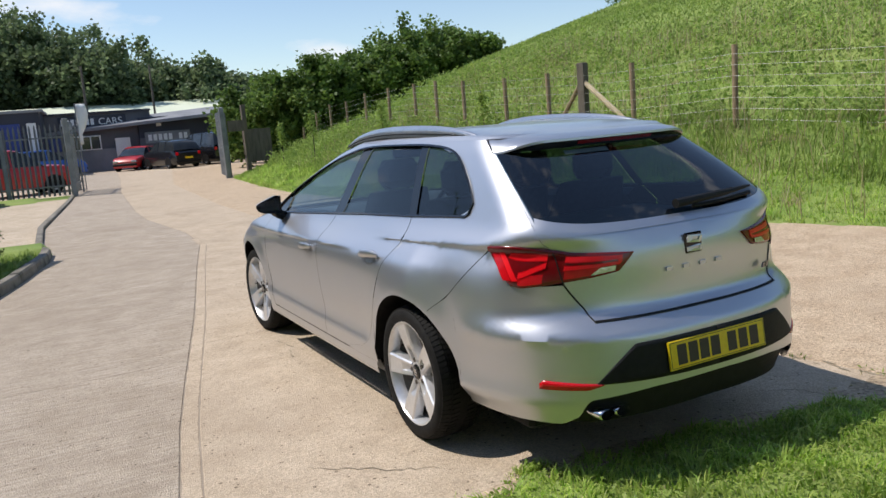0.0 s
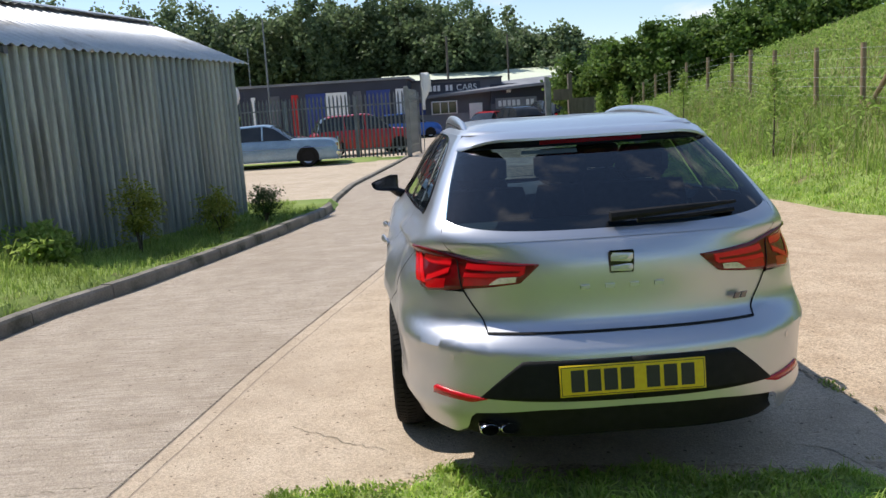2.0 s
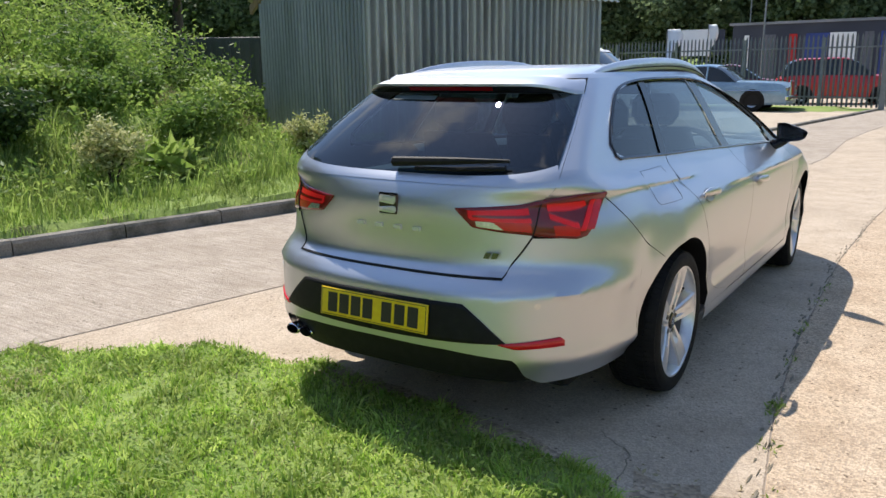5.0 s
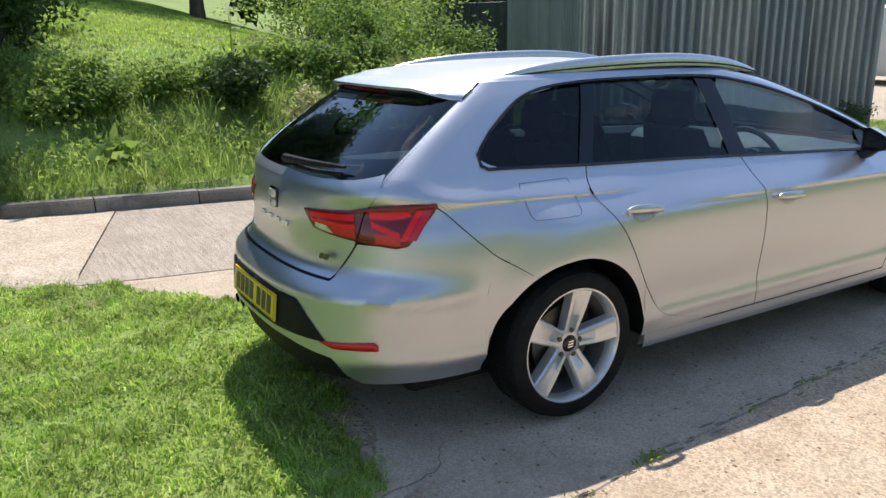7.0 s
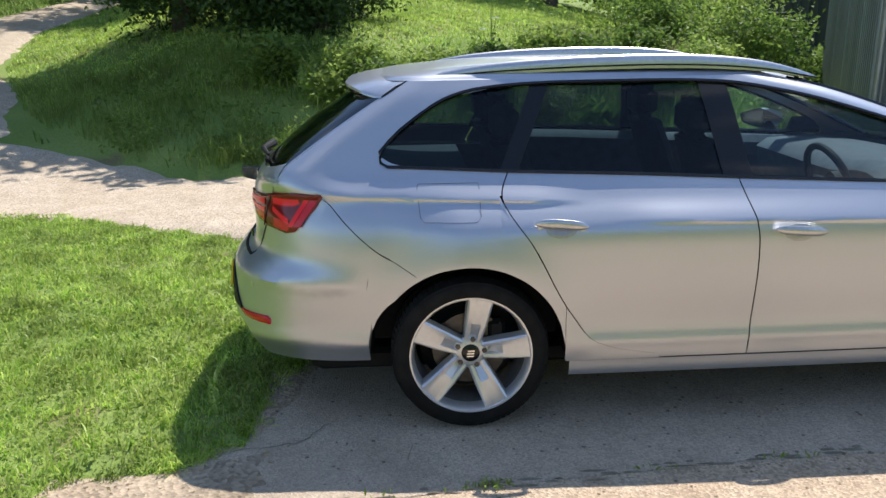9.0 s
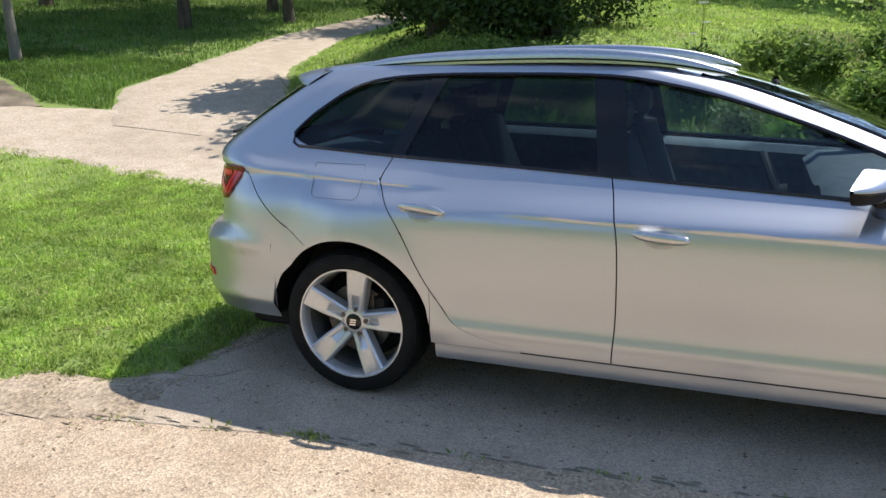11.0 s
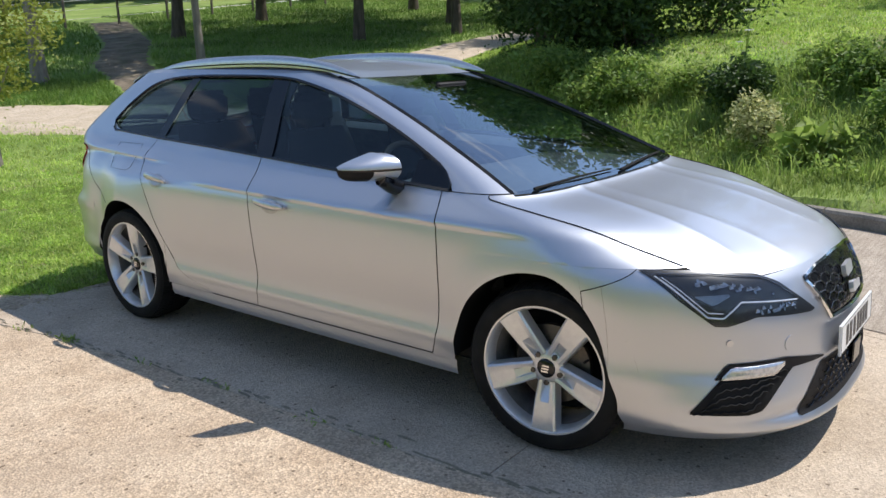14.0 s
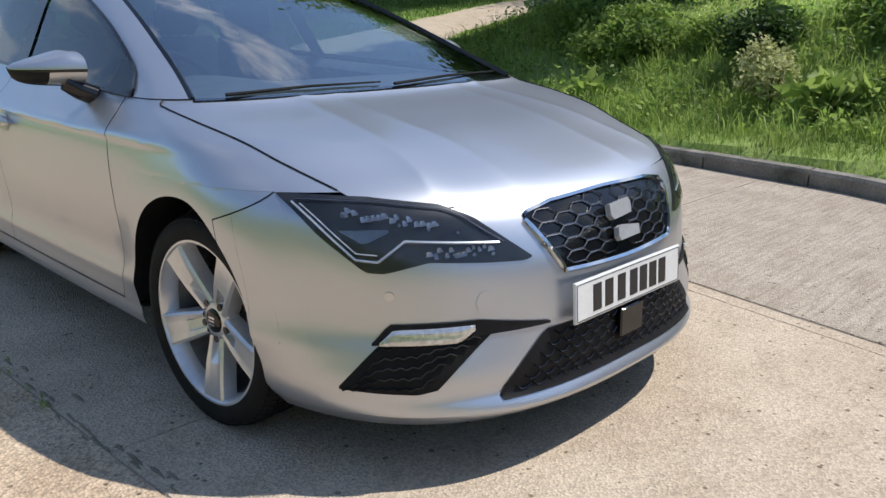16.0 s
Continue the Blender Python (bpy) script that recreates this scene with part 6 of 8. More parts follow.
# wheels
def make_wheel(at, side, turn, steer=0.0):
    hub = thing("wheel", pose(*at, 0, 0, steer), "five-spoke alloy wheel with low tyre", "")
    del hub["label"]
    hub.parent = car
    tyre = Shape().lathe([(0.098, 0.238), (0.110, 0.246), (0.115, 0.268), (0.111, 0.290), (0.100, 0.303), (0.085, 0.310), (0.03, 0.3135), (-0.04, 0.3135), (-0.095, 0.309), (-0.11, 0.295), (-0.112, 0.25), (-0.1, 0.236)], "x", 72, (0, 0, 0), side)
    t = part("tyre", tyre, rubber, hub, "black low-profile tyre")
    tread = Shape()
    for k in range(80):
        a = 2 * math.pi * k / 80
        for sign, x0, x1 in ((1, 0.066, 0.103), (1, 0.018, 0.058), (1, -0.058, -0.018), (1, -0.103, -0.066)):
            ring = []
            for x, lean in ((x0, 0.0), (x1, 0.02)):
                r = 0.317 - 0.012 * max(0, (abs(x) - 0.07) / 0.033) ** 1.6
                for b in (a + lean, a + lean + 0.060):
                    ring.append([Vector((side * x, q * math.cos(b), q * math.sin(b))) for q in (r - 0.008, r)])
            lo, hi = [p[0] for p in ring], [p[1] for p in ring]
            order = (0, 1, 3, 2)
            tread.grid([[lo[i] for i in order], [hi[i] for i in order]], closed=True).fan([hi[i] for i in order])
    tread_ob = part("tread_block", tread, rubber, t, "dark siped tread blocks", smooth=False)
    tread_ob["kind"] = "stuff"
    rim = Shape().lathe([(0.102, 0.224), (0.107, 0.228), (0.107, 0.219), (0.098, 0.213), (0.052, 0.206)], "x", 60, (0, 0, 0), side)
    rim_ob = part("rim", rim, alloy, hub, "bright alloy rim")
    rim_ob.scale = (1, 1.085, 1.085)
    part("barrel", Shape().lathe([(0.053, 0.206), (0.0, 0.198), (-0.08, 0.20), (-0.1, 0.215)], "x", 48, (0, 0, 0), side), barrel_grey, rim_ob, "dark grey inner barrel")
    for k in range(5):
        a = turn + 2 * math.pi * k / 5
        d, e = Vector((0, math.cos(a), math.sin(a))), Vector((0, -math.sin(a), math.cos(a)))
        sp = Shape()
        rows = []
        for r, w, h, groove in ((0.045, 0.031, 0.072, 0.026), (0.075, 0.034, 0.078, 0.022), (0.105, 0.0375, 0.085, 0.006), (0.118, 0.039, 0.088, 0.0), (0.165, 0.0425, 0.096, 0.0), (0.205, 0.0455, 0.101, 0.0), (0.218, 0.051, 0.101, 0.0)):
            X = Vector((side, 0, 0))
            rows.append([d * r - e * (w + 0.004) + X * (h - 0.045), d * r - e * w + X * (h - 0.004), d * r - e * (w - 0.007) + X * (h + 0.003), d * r - e * w * 0.45 + X * h, d * r - e * w * 0.36 + X * (h - groove), d * r + e * w * 0.36 + X * (h - groove), d * r + e * w * 0.45 + X * h, d * r + e * (w - 0.007) + X * (h + 0.003), d * r + e * w + X * (h - 0.004), d * r + e * (w + 0.004) + X * (h - 0.045)])
        sp.grid(rows, flip=side > 0)
        part("spoke", sp, alloy, rim_ob, sharp=25)
        b = a
        c = Vector((0, 0.052 * math.cos(b), 0.052 * math.sin(b)))
        part("wheel_bolt", Shape().tube([c + Vector((side * 0.05, 0, 0)), c + Vector((side * 0.074, 0, 0))], 0.010, 6), steel_dark, rim_ob, "dark wheel bolt")
    part("hub_face", Shape().lathe([(0.04, 0.066), (0.062, 0.062), (0.070, 0.05), (0.072, 0.034)], "x", 30, (0, 0, 0), side), alloy, rim_ob)
    part("centre_cap", Shape().lathe([(0.066, 0.034), (0.076, 0.032), (0.079, 0.027), (0.080, 0.001)], "x", 24, (0, 0, 0), side), gloss_black, rim_ob, "black centre cap")
    mark = Shape()
    for z, y in ((0.010, 0.002), (-0.0, 0.0), (-0.010, -0.002)):
        mark.box((side * 0.080, y, z), (0.004, 0.026, 0.0055))
    part("cap_badge", mark, chrome, rim_ob, smooth=False)
    part("brake_disc", Shape().lathe([(0.005, 0.06), (0.018, 0.065), (0.018, 0.150), (0.0, 0.152), (-0.01, 0.06)], "x", 40, (0, 0, 0), side), steel_dark, hub, "dull brake disc")
    part("brake_caliper", Shape().box((0.0, 0.11 if at[1] < 1 else -0.11, 0.05), (0.07, 0.07, 0.14), 0, 0.015), black_plastic, hub)
    back = Shape().lathe([(-0.06, 0.002), (-0.06, 0.2)], "x", 30, (0, 0, 0), side)
    part("inner_barrel", back, black_plastic, hub)
    part("valve", Shape().tube([(side * 0.06, 0.17 * math.cos(turn - 0.6), 0.17 * math.sin(turn - 0.6)), (side * 0.085, 0.165 * math.cos(turn - 0.6), 0.165 * math.sin(turn - 0.6))], 0.005, 6), rubber, hub)


for side in (1, -1):
    make_wheel((side * 0.765, REAR_AXLE, WHEEL), side, radians(80) if side > 0 else radians(72))
    make_wheel((side * 0.748, FRONT_AXLE, WHEEL), side, radians(55) if side > 0 else radians(40), 3.6)

# ---- shed, fences and buildings ----
old_tin = surface("weathered_tin", (0.19, 0.215, 0.235), (0.31, 0.34, 0.355), 1.2, 0.42, 0.12, 0.6, 40, wear=((0.20, 0.215, 0.22), 1.5, 0.3), stretch=(2.2, 2.2, 0.25), grain=0.3)
roof_tin = surface("galvanised_roof", (0.50, 0.52, 0.53), (0.62, 0.63, 0.64), 1.5, 0.45, 0.1, 0.5, 40, wear=((0.38, 0.37, 0.35), 1.5, 0.3))
timber = surface("fence_timber", (0.23, 0.165, 0.10), (0.34, 0.25, 0.155), 3, 0.85, 0.5, 0, 60, stretch=(3, 3, 0.5), grain=0.4)
pale_tin = surface("paler_tin", (0.27, 0.29, 0.295), (0.42, 0.435, 0.43), 1.2, 0.42, 0.12, 0.6, 40, wear=((0.22, 0.225, 0.22), 1.5, 0.3), stretch=(2.2, 2.2, 0.25), grain=0.3)
old_timber = surface("grey_timber", (0.10, 0.085, 0.065), (0.17, 0.145, 0.115), 3, 0.9, 0.5, 0, 60, stretch=(3, 3, 0.5), grain=0.4)
pale_timber = surface("pale_timber", (0.50, 0.40, 0.25), (0.60, 0.49, 0.33), 3, 0.8, 0.4, 0, 60, stretch=(3, 3, 0.5))
galv = surface("galvanised_steel", (0.15, 0.165, 0.175), (0.24, 0.255, 0.265), 3, 0.5, 0.1, 0.4, 60)
wire_m = surface("fence_wire", (0.42, 0.42, 0.40), (0.52, 0.52, 0.50), 6, 0.4, 0.0, 0.6)
navy = surface("navy_cladding", (0.022, 0.026, 0.045), (0.035, 0.04, 0.062), 0.6, 0.55, 0.1, 0, 20)
grey_wall = surface("grey_render", (0.17, 0.18, 0.20), (0.25, 0.26, 0.28), 0.8, 0.8, 0.3, 0, 20)
slate_grey = surface("grey_cladding", (0.085, 0.09, 0.11), (0.12, 0.125, 0.145), 0.6, 0.6, 0.1, 0, 20)
pale_roof = surface("pale_green_roof", (0.60, 0.66, 0.50), (0.70, 0.74, 0.60), 0.3, 0.7, 0.1, 0, 10)
white_paint = surface("white_paint", (0.70, 0.71, 0.72), (0.80, 0.80, 0.80), 1, 0.5, 0.05, 0, 20)
blue_paint = surface("blue_paint", (0.02, 0.04, 0.18), (0.03, 0.06, 0.25), 1, 0.4, 0.05, 0, 20)
red_paint = surface("red_paint", (0.40, 0.012, 0.015), (0.52, 0.02, 0.02), 2, 0.3, 0.0, 0, 20, 0.5)
dark_red_paint = surface("maroon_paint", (0.13, 0.008, 0.012), (0.18, 0.012, 0.016), 2, 0.3, 0.0, 0, 20, 0.5)
black_paint = surface("black_paint", (0.010, 0.010, 0.012), (0.016, 0.016, 0.018), 2, 0.25, 0.0, 0, 20, 0.5)
limo_blue = surface("powder_blue_paint", (0.20, 0.31, 0.42), (0.26, 0.38, 0.49), 2, 0.3, 0.0, 0.3, 20, 0.5)
bright_blue = surface("bright_blue_paint", (0.02, 0.10, 0.40), (0.03, 0.13, 0.48), 2, 0.3, 0.0, 0.2, 20, 0.5)
dark_glass = surface("dark_glass", (0.02, 0.025, 0.03), (0.035, 0.04, 0.045), 2, 0.05, 0.0)
container_green = surface("container_green", (0.035, 0.045, 0.04), (0.055, 0.065, 0.06), 0.8, 0.6, 0.1, 0, 20)

teal_tin = surface("blue_grey_tin", (0.165, 0.195, 0.215), (0.26, 0.295, 0.315), 1.2, 0.42, 0.12, 0.6, 40, wear=((0.17, 0.20, 0.20), 1.5, 0.3), stretch=(2.2, 2.2, 0.25), grain=0.3)

SHED = Vector((-4.97, 5.05, 0.0))
SU, SV = Vector((0.334, 0.9425, 0)), Vector((-0.9425, 0.334, 0))
SHED_LONG, SHED_WIDE, EAVE, RIDGE, RIDGE_AT = 4.45, 3.2, 2.46, 3.22, 1.73
shed = thing("corrugated_shed", SHED, "grey corrugated tin shed with a pale sheet roof", "shed")
shed_back = Matrix.Translation(-SHED)


def tin_sheet(origin, along, length, low, top, normal, pitch=0.165, deep=0.055, tilt=None):
    """One corrugated sheet; top gives its height along it."""
    sh, rows, n = Shape(), [[], []], max(2, int(length / pitch * 8))
    for i in range(n + 1):
        d = length * i / n
        w = math.sin(2 * math.pi * d / pitch)
        o = normal * (deep * (abs(w) ** 0.6) * (1 if w > 0 else -1))
        rows[0].append(origin + along * d + o + Vector((0, 0, low)))
        rows[1].append(origin + along * d + o + Vector((0, 0, top(d))))
    return sh.grid(rows)


def gable_top(d):
    return EAVE + (RIDGE - EAVE) * d / RIDGE_AT if d < RIDGE_AT else RIDGE - (RIDGE - 2.55) * (d - RIDGE_AT) / (SHED_WIDE - RIDGE_AT)


out_e, out_g = Vector((0.9425, -0.334, 0)), Vector((-0.334, -0.9425, 0))
d = 0.0
while d < SHED_LONG - 0.05:
    w = min(0.825, SHED_LONG - d)
    part("wall_sheet", tin_sheet(SU * d + out_e * 0.004 * (int(d / 0.8) % 2), SU, w + 0.02, 0.0, lambda q: EAVE, out_e, 0.1375, 0.052), pale_tin if int(d / 0.8) in (0, 2, 4) else old_tin, shed, sharp=60)
    far = SV * SHED_WIDE + SU * d
    part("wall_sheet", tin_sheet(far, SU, w + 0.02, 0.0, lambda q: 2.55, -out_e), old_tin, shed, sharp=60)
    d += 0.825
d = 0.0
while d < SHED_WIDE - 0.05:
    w = min(0.825, SHED_WIDE - d)
    for o, nrm in ((Vector((0, 0, 0)), out_g), (SU * SHED_LONG, -out_g)):
        part("wall_sheet", tin_sheet(o + SV * d + nrm * 0.004 * (int(d / 0.8) % 2), SV, w + 0.02, 0.0, lambda q, d=d: gable_top(min(d + q, SHED_WIDE)), nrm, 0.103, 0.034), teal_tin, shed, sharp=60)
    d += 0.825
for near, far_d, zn, zf in ((-0.12, RIDGE_AT, EAVE + 0.0, RIDGE + 0.05), (SHED_WIDE + 0.25, RIDGE_AT, 2.50, RIDGE + 0.05)):
    d = -0.12
    while d < SHED_LONG + 0.3:
        w = min(0.825, SHED_LONG + 0.35 - d)
        sh, rows = Shape(), [[], []]
        n = int(w / 0.15 * 8)
        for i in range(n + 1):
            q = d + w * i / n
            o = 0.016 * math.sin(2 * math.pi * q / 0.15)
            rows[0].append(SU * q + SV * near + Vector((0, 0, zn + o)))
            rows[1].append(SU * q + SV * far_d + Vector((0, 0, zf + o)))
        part("roof_sheet", sh.grid(rows), roof_tin, shed, sharp=60, thick=0.004)
        d += 0.8
ridge_cap = Shape().grid([[SU * q + SV * (RIDGE_AT + o) + Vector((0, 0, RIDGE + z)) for o, z in ((-0.2, 0.03), (0, 0.095), (0.2, 0.02))] for q in (-0.14, SHED_LONG + 0.36)])
part("ridge_cap", ridge_cap, roof_tin, shed, thick=0.004)
barge = Shape().prism([SV * (RIDGE_AT) + Vector((0, 0, RIDGE - 0.12)), SV * (RIDGE_AT) + Vector((0, 0, RIDGE + 0.04)), SV * (SHED_WIDE + 0.35) + Vector((0, 0, 2.46)), SV * (SHED_WIDE + 0.35) + Vector((0, 0, 2.32))], out_g * 0.05)
part("barge_board", barge, timber, shed, "brown timber barge board", smooth=False)
barge2 = Shape().prism([SV * -0.1 + Vector((0, 0, EAVE - 0.10)), SV * -0.1 + Vector((0, 0, EAVE - 0.02)), SV * RIDGE_AT + Vector((0, 0, RIDGE + 0.02)), SV * RIDGE_AT + Vector((0, 0, RIDGE - 0.08))], out_g * 0.06)
part("barge_board", barge2, slate_grey, shed, smooth=False)


def gz(x, y):
    return float(heights(np.array([x]), np.array([y]))[0])


# wire fence on the bank
fence = thing("wire_fence", (6.8, 8, 0), "timber post and wire stock fence on the bank", "fence")
fence.matrix_world = Matrix.Identity(4)
POSTS = [(8.3, -1.2), (7.9, 0.9), (7.55, 3.1), (7.2, 5.25), (6.82, 7.03), (6.78, 8.29), (6.9, 9.5), (6.85, 10.95), (6.95, 12.9), (7.35, 15.0), (7.7, 16.9), (7.85, 19.0), (8.0, 21.2), (8.2, 23.4), (8.4, 25.6), (8.6, 27.8), (8.8, 30.2)]
rng = random.Random(4)
tops = []
for i, (x, y) in enumerate(POSTS):
    z = gz(x, y)
    big = i == 5
    h = 1.30 if big else rng.uniform(1.14, 1.22)
    lean = rng.uniform(-0.02, 0.02)
    sh = Shape().box((x, y, z + h / 2 - 0.2), (0.15, 0.15, h + 0.4), 0.3, 0.01) if big else Shape().tube([(x, y, z - 0.3), (x + lean, y, z + h)], 0.045, 10)
    part("post", sh, old_timber if big else timber, fence, "grey squared strainer post" if big else "")
    tops.append((x, y, z, h))
x, y, z, h = tops[5]
part("strut", Shape().tube([(x, y - 0.05, z + 0.95), (x + 0.12, y - 1.15, gz(x + 0.1, y - 1.15) + 0.1)], 0.045, 8), pale_timber, fence, "pale new timber strut")
part("strut", Shape().tube([(x, y + 0.05, z + 0.95), (x + 0.05, y + 0.95, gz(x, y + 0.95) + 0.1)], 0.04, 8), timber, fence)
for k in range(7):
    f = 0.12 + 0.88 * (k / 6) ** 1.0
    part("wire", Shape().tube([(x - 0.05, y, z + f * 1.08 + 0.01 * math.sin(i)) for i, (x, y, z, h) in enumerate(tops)], 0.0022, 4), wire_m, fence)


# palisade fence and gates
def palisade(name, a, b, label, group="", tall=2.4):
    a, b = Vector((*a, 0)), Vector((*b, 0))
    d = (b - a)
    n, u = int(d.length / 0.155), d.normalized()
    side = Vector((-u.y, u.x, 0))
    holder = thing(name, (0, 0, 0), label, "fence", group)
    pale = Shape()
    m = [(-0.034, 0), (-0.012, 0.022), (0.012, 0.022), (0.034, 0)]
    pale.grid([[u * x + side * y + Vector((0, 0, z)) for x, y in m] for z in (0.06, tall - 0.12)])
    pale.grid([[u * x + side * y + Vector((0, 0, tall - 0.12)) for x, y in m], [u * x * 0.35 + side * y + Vector((0, 0, tall)) for x, y in m]])
    me = pale.mesh("pale", galv, False)
    for k in range(n):
        ob = new("pale", me)
        ob.parent, ob.location = holder, a + u * (k + 0.5) * d.length / n
    for z in (0.35, tall - 0.45):
        part("rail", Shape().prism([a - side * 0.02 + Vector((0, 0, z)), a - side * 0.06 + Vector((0, 0, z)), a - side * 0.06 + Vector((0, 0, z + 0.05)), a - side * 0.02 + Vector((0, 0, z + 0.05))], d), galv, holder, smooth=False)
    for k in range(int(d.length / 2.75) + 1):
        p = a + u * min(k * 2.75, d.length) - side * 0.1
        part("post", Shape().box((p.x, p.y, tall / 2 - 0.05), (0.10, 0.06, tall - 0.1), math.atan2(u.y, u.x)), galv, holder, smooth=False)
    return holder


palisade("palisade_fence", (-16, 29.5), (-0.85, 25.7), "grey steel palisade fence in front of parked cars")
palisade("palisade_gate", (-0.85, 25.75), (-0.35, 28.9), "grey steel palisade gate leaf standing open", "yard gates", 2.5)
palisade("palisade_gate", (4.72, 27.4), (5.15, 30.4), "grey steel palisade gate leaf standing open", "yard gates", 2.55)
for x, y, h, m in ((-0.78, 25.5, 2.55, galv), (4.66, 27.2, 2.65, galv), (5.75, 28.2, 2.75, old_timber)):
    tagged(part("gate_post", Shape().box((x, y, h / 2), (0.16, 0.16, h), 0.1, 0.01), m, None), "stout post beside the yard entrance", "post")
board = tagged(part("notice_board", Shape().box((5.35, 28.0, 1.95), (0.62, 0.03, 0.42), 0.1, 0.004), old_timber, None), "small dull notice board fixed beside the gate", "sign")
rail_gate = thing("timber_rail", (0, 0, 0), "low weathered timber panel beside the gate post", "fence")
part("board", Shape().box((6.3, 28.6, 1.15), (1.2, 0.05, 1.3), 0.15), old_timber, rail_gate, smooth=False)
for x, y, h, tall in ((-9.9, 50.0, 8.3, 0.07), (2.4, 57.2, 7.2, 0.11), (-12.2, 56, 7.0, 0.05), (7.6, 62, 7.6, 0.1)):
    pole = tagged(part("utility_pole", Shape().tube([(x, y, -0.2), (x + 0.05, y, h)], [tall, tall * 0.7], 10), galv if x < 0 else old_timber, None), "tall slim pole standing in the yard", "pole")
for x, y, h, lean in ((-0.15, 29.5, 3.2, 0.25), (-11.3, 36, 3.2, 0.5), (-9.6, 37, 3.4, 0.3)):
    flag = thing("feather_flag", (x, y, 0), "white feather flag on a thin pole", "flag", "yard flags")
    part("pole", Shape().tube([(0, 0, 0), (0, 0, h)], 0.02, 6), galv, flag)
    rows = [[(0.02 + lean * t * (0.3 + 0.7 * math.sin(math.pi * min(1, s + 0.25))), 0.03 * math.sin(5 * s + 3 * t), h - 1.5 * s) for t in steps(0, 1.6, 4)] for s in steps(0, 1, 8)]
    part("sail", Shape().grid(rows), white_paint, flag, "white cloth sail", thick=0.003)
banner = thing("banner_board", (-10.6, 38.5, 0), "white and navy promotional board on a stand", "sign")
part("panel", Shape().box((0, 0, 2.6), (1.5, 0.08, 1.3), 0.1), white_paint, banner, smooth=False)
part("panel", Shape().box((1.1, 0.1, 2.6), (0.55, 0.08, 1.25), 0.1), navy, banner, smooth=False)
for sx in (-0.6, 0.6):
    part("leg", Shape().tube([(sx, 0, 0), (sx, 0, 2.0)], 0.03, 6), galv, banner)
bin_row = thing("storage_tank", (-11.6, 35.0, 0), "blue plastic storage tank behind the fence", "tank")
part("body", Shape().box((0, 0, 0.85), (2.6, 1.2, 1.7), 0.05, 0.08), bright_blue, bin_row)


# sales buildings across the yard
def sign_bars(parent, x0, x1, y, z, h, n, face, bar):
    part("sign_board", Shape().box(((x0 + x1) / 2, y, z), (x1 - x0, 0.05, h), 0, 0.004), face, parent, "lettered sign board", smooth=False)
    w = (x1 - x0) * 0.9 / n
    for k in range(n):
        if k == n // 2 + 1:
            continue
        part("sign_bar", Shape().box((x0 + (x1 - x0) * 0.05 + w * (k + 0.5), y - 0.04, z), (w * 0.68, 0.02, h * 0.55)), bar, parent, smooth=False)


office = thing("sales_office", (0, 0, 0), "low dark clad sales office with a lettered fascia", "building")
part("wall", Shape().box((2.6, 57.5, 1.95), (7.2, 5.0, 3.9), 0.0), slate_grey, office, smooth=False)
part("parapet_cap", Shape().box((2.6, 54.95, 3.93), (7.3, 0.25, 0.12)), navy, office, smooth=False)
sign_bars(office, 0.4, 2.75, 54.93, 3.35, 0.75, 7, navy, white_paint)
part("sign_board", Shape().box((3.68, 54.93, 3.35), (1.86, 0.05, 0.75), 0, 0.004), navy, office, smooth=False)
letters = bpy.data.curves.new("lettering", "FONT")
letters.body, letters.size, letters.extrude = "CARS", 0.62, 0.012
spelled = new("lettering", letters)
word = bpy.data.meshes.new_from_object(spelled)
bpy.data.objects.remove(spelled)
word.materials.append(white_paint)
lettering = tagged(new("sign_lettering", word), "white capital letters")
lettering.matrix_world = pose(2.85, 54.88, 3.13, 90, 0, 0)
lettering.parent = office
part("lower_wall", Shape().box((3.0, 54.9, 0.75), (6.2, 0.2, 1.5)), grey_wall, office, smooth=False)
part("canopy", Shape().prism([(-1.0, 55.0, 2.55), (13.5, 52.5, 3.35), (13.5, 52.5, 3.55), (-1.0, 55.0, 2.75)], (0, 2.6, 0.5)), grey_wall, office, "sloping grey canopy roof", smooth=False)
window_4 = part("window", Shape().box((1.9, 54.76, 1.95), (1.9, 0.08, 0.95)), white_paint, office, "white framed office window", smooth=False)
for k in range(3):
    part("pane", Shape().box((1.3 + 0.6 * k, 54.70, 1.95), (0.52, 0.02, 0.8)), dark_glass, window_4, smooth=False)
part("poster", Shape().box((0.1, 54.75, 1.95), (0.85, 0.04, 0.85)), blue_paint, office, "blue notice", smooth=False)
for x, h in ((-0.9, 1.5), (-2.2, 1.6)):
    part("door", Shape().box((x, 54.9, 1.05), (0.9, 0.08, 2.1)), blue_paint, office, "blue door", smooth=False)
part("white_door", Shape().box((4.2, 54.75, 1.1), (0.95, 0.06, 2.1)), white_paint, office, "white notice-covered door", smooth=False)
workshop = thing("workshop", (0, 0, 0), "dark clad workshop with a lettered wall sign", "building")
part("wall", Shape().box((10.3, 57.0, 1.7), (10.0, 5.0, 3.4)), navy, workshop, smooth=False)
part("lower_wall", Shape().box((8.0, 54.4, 1.0), (5.5, 0.15, 2.0)), slate_grey, workshop, smooth=False)
sign_bars(workshop, 5.6, 8.6, 54.3, 2.0, 0.75, 8, grey_wall, white_paint)
part("security_lamp", Shape().box((6.6, 54.4, 2.85), (0.3, 0.2, 0.2)), white_paint, workshop, smooth=False)
hall = thing("hall", (0, 0, 0), "long hall with a pale green sheet roof", "building")
part("wall", Shape().box((9.0, 72, 1.9), (24, 10, 3.8)), slate_grey, hall, smooth=False)
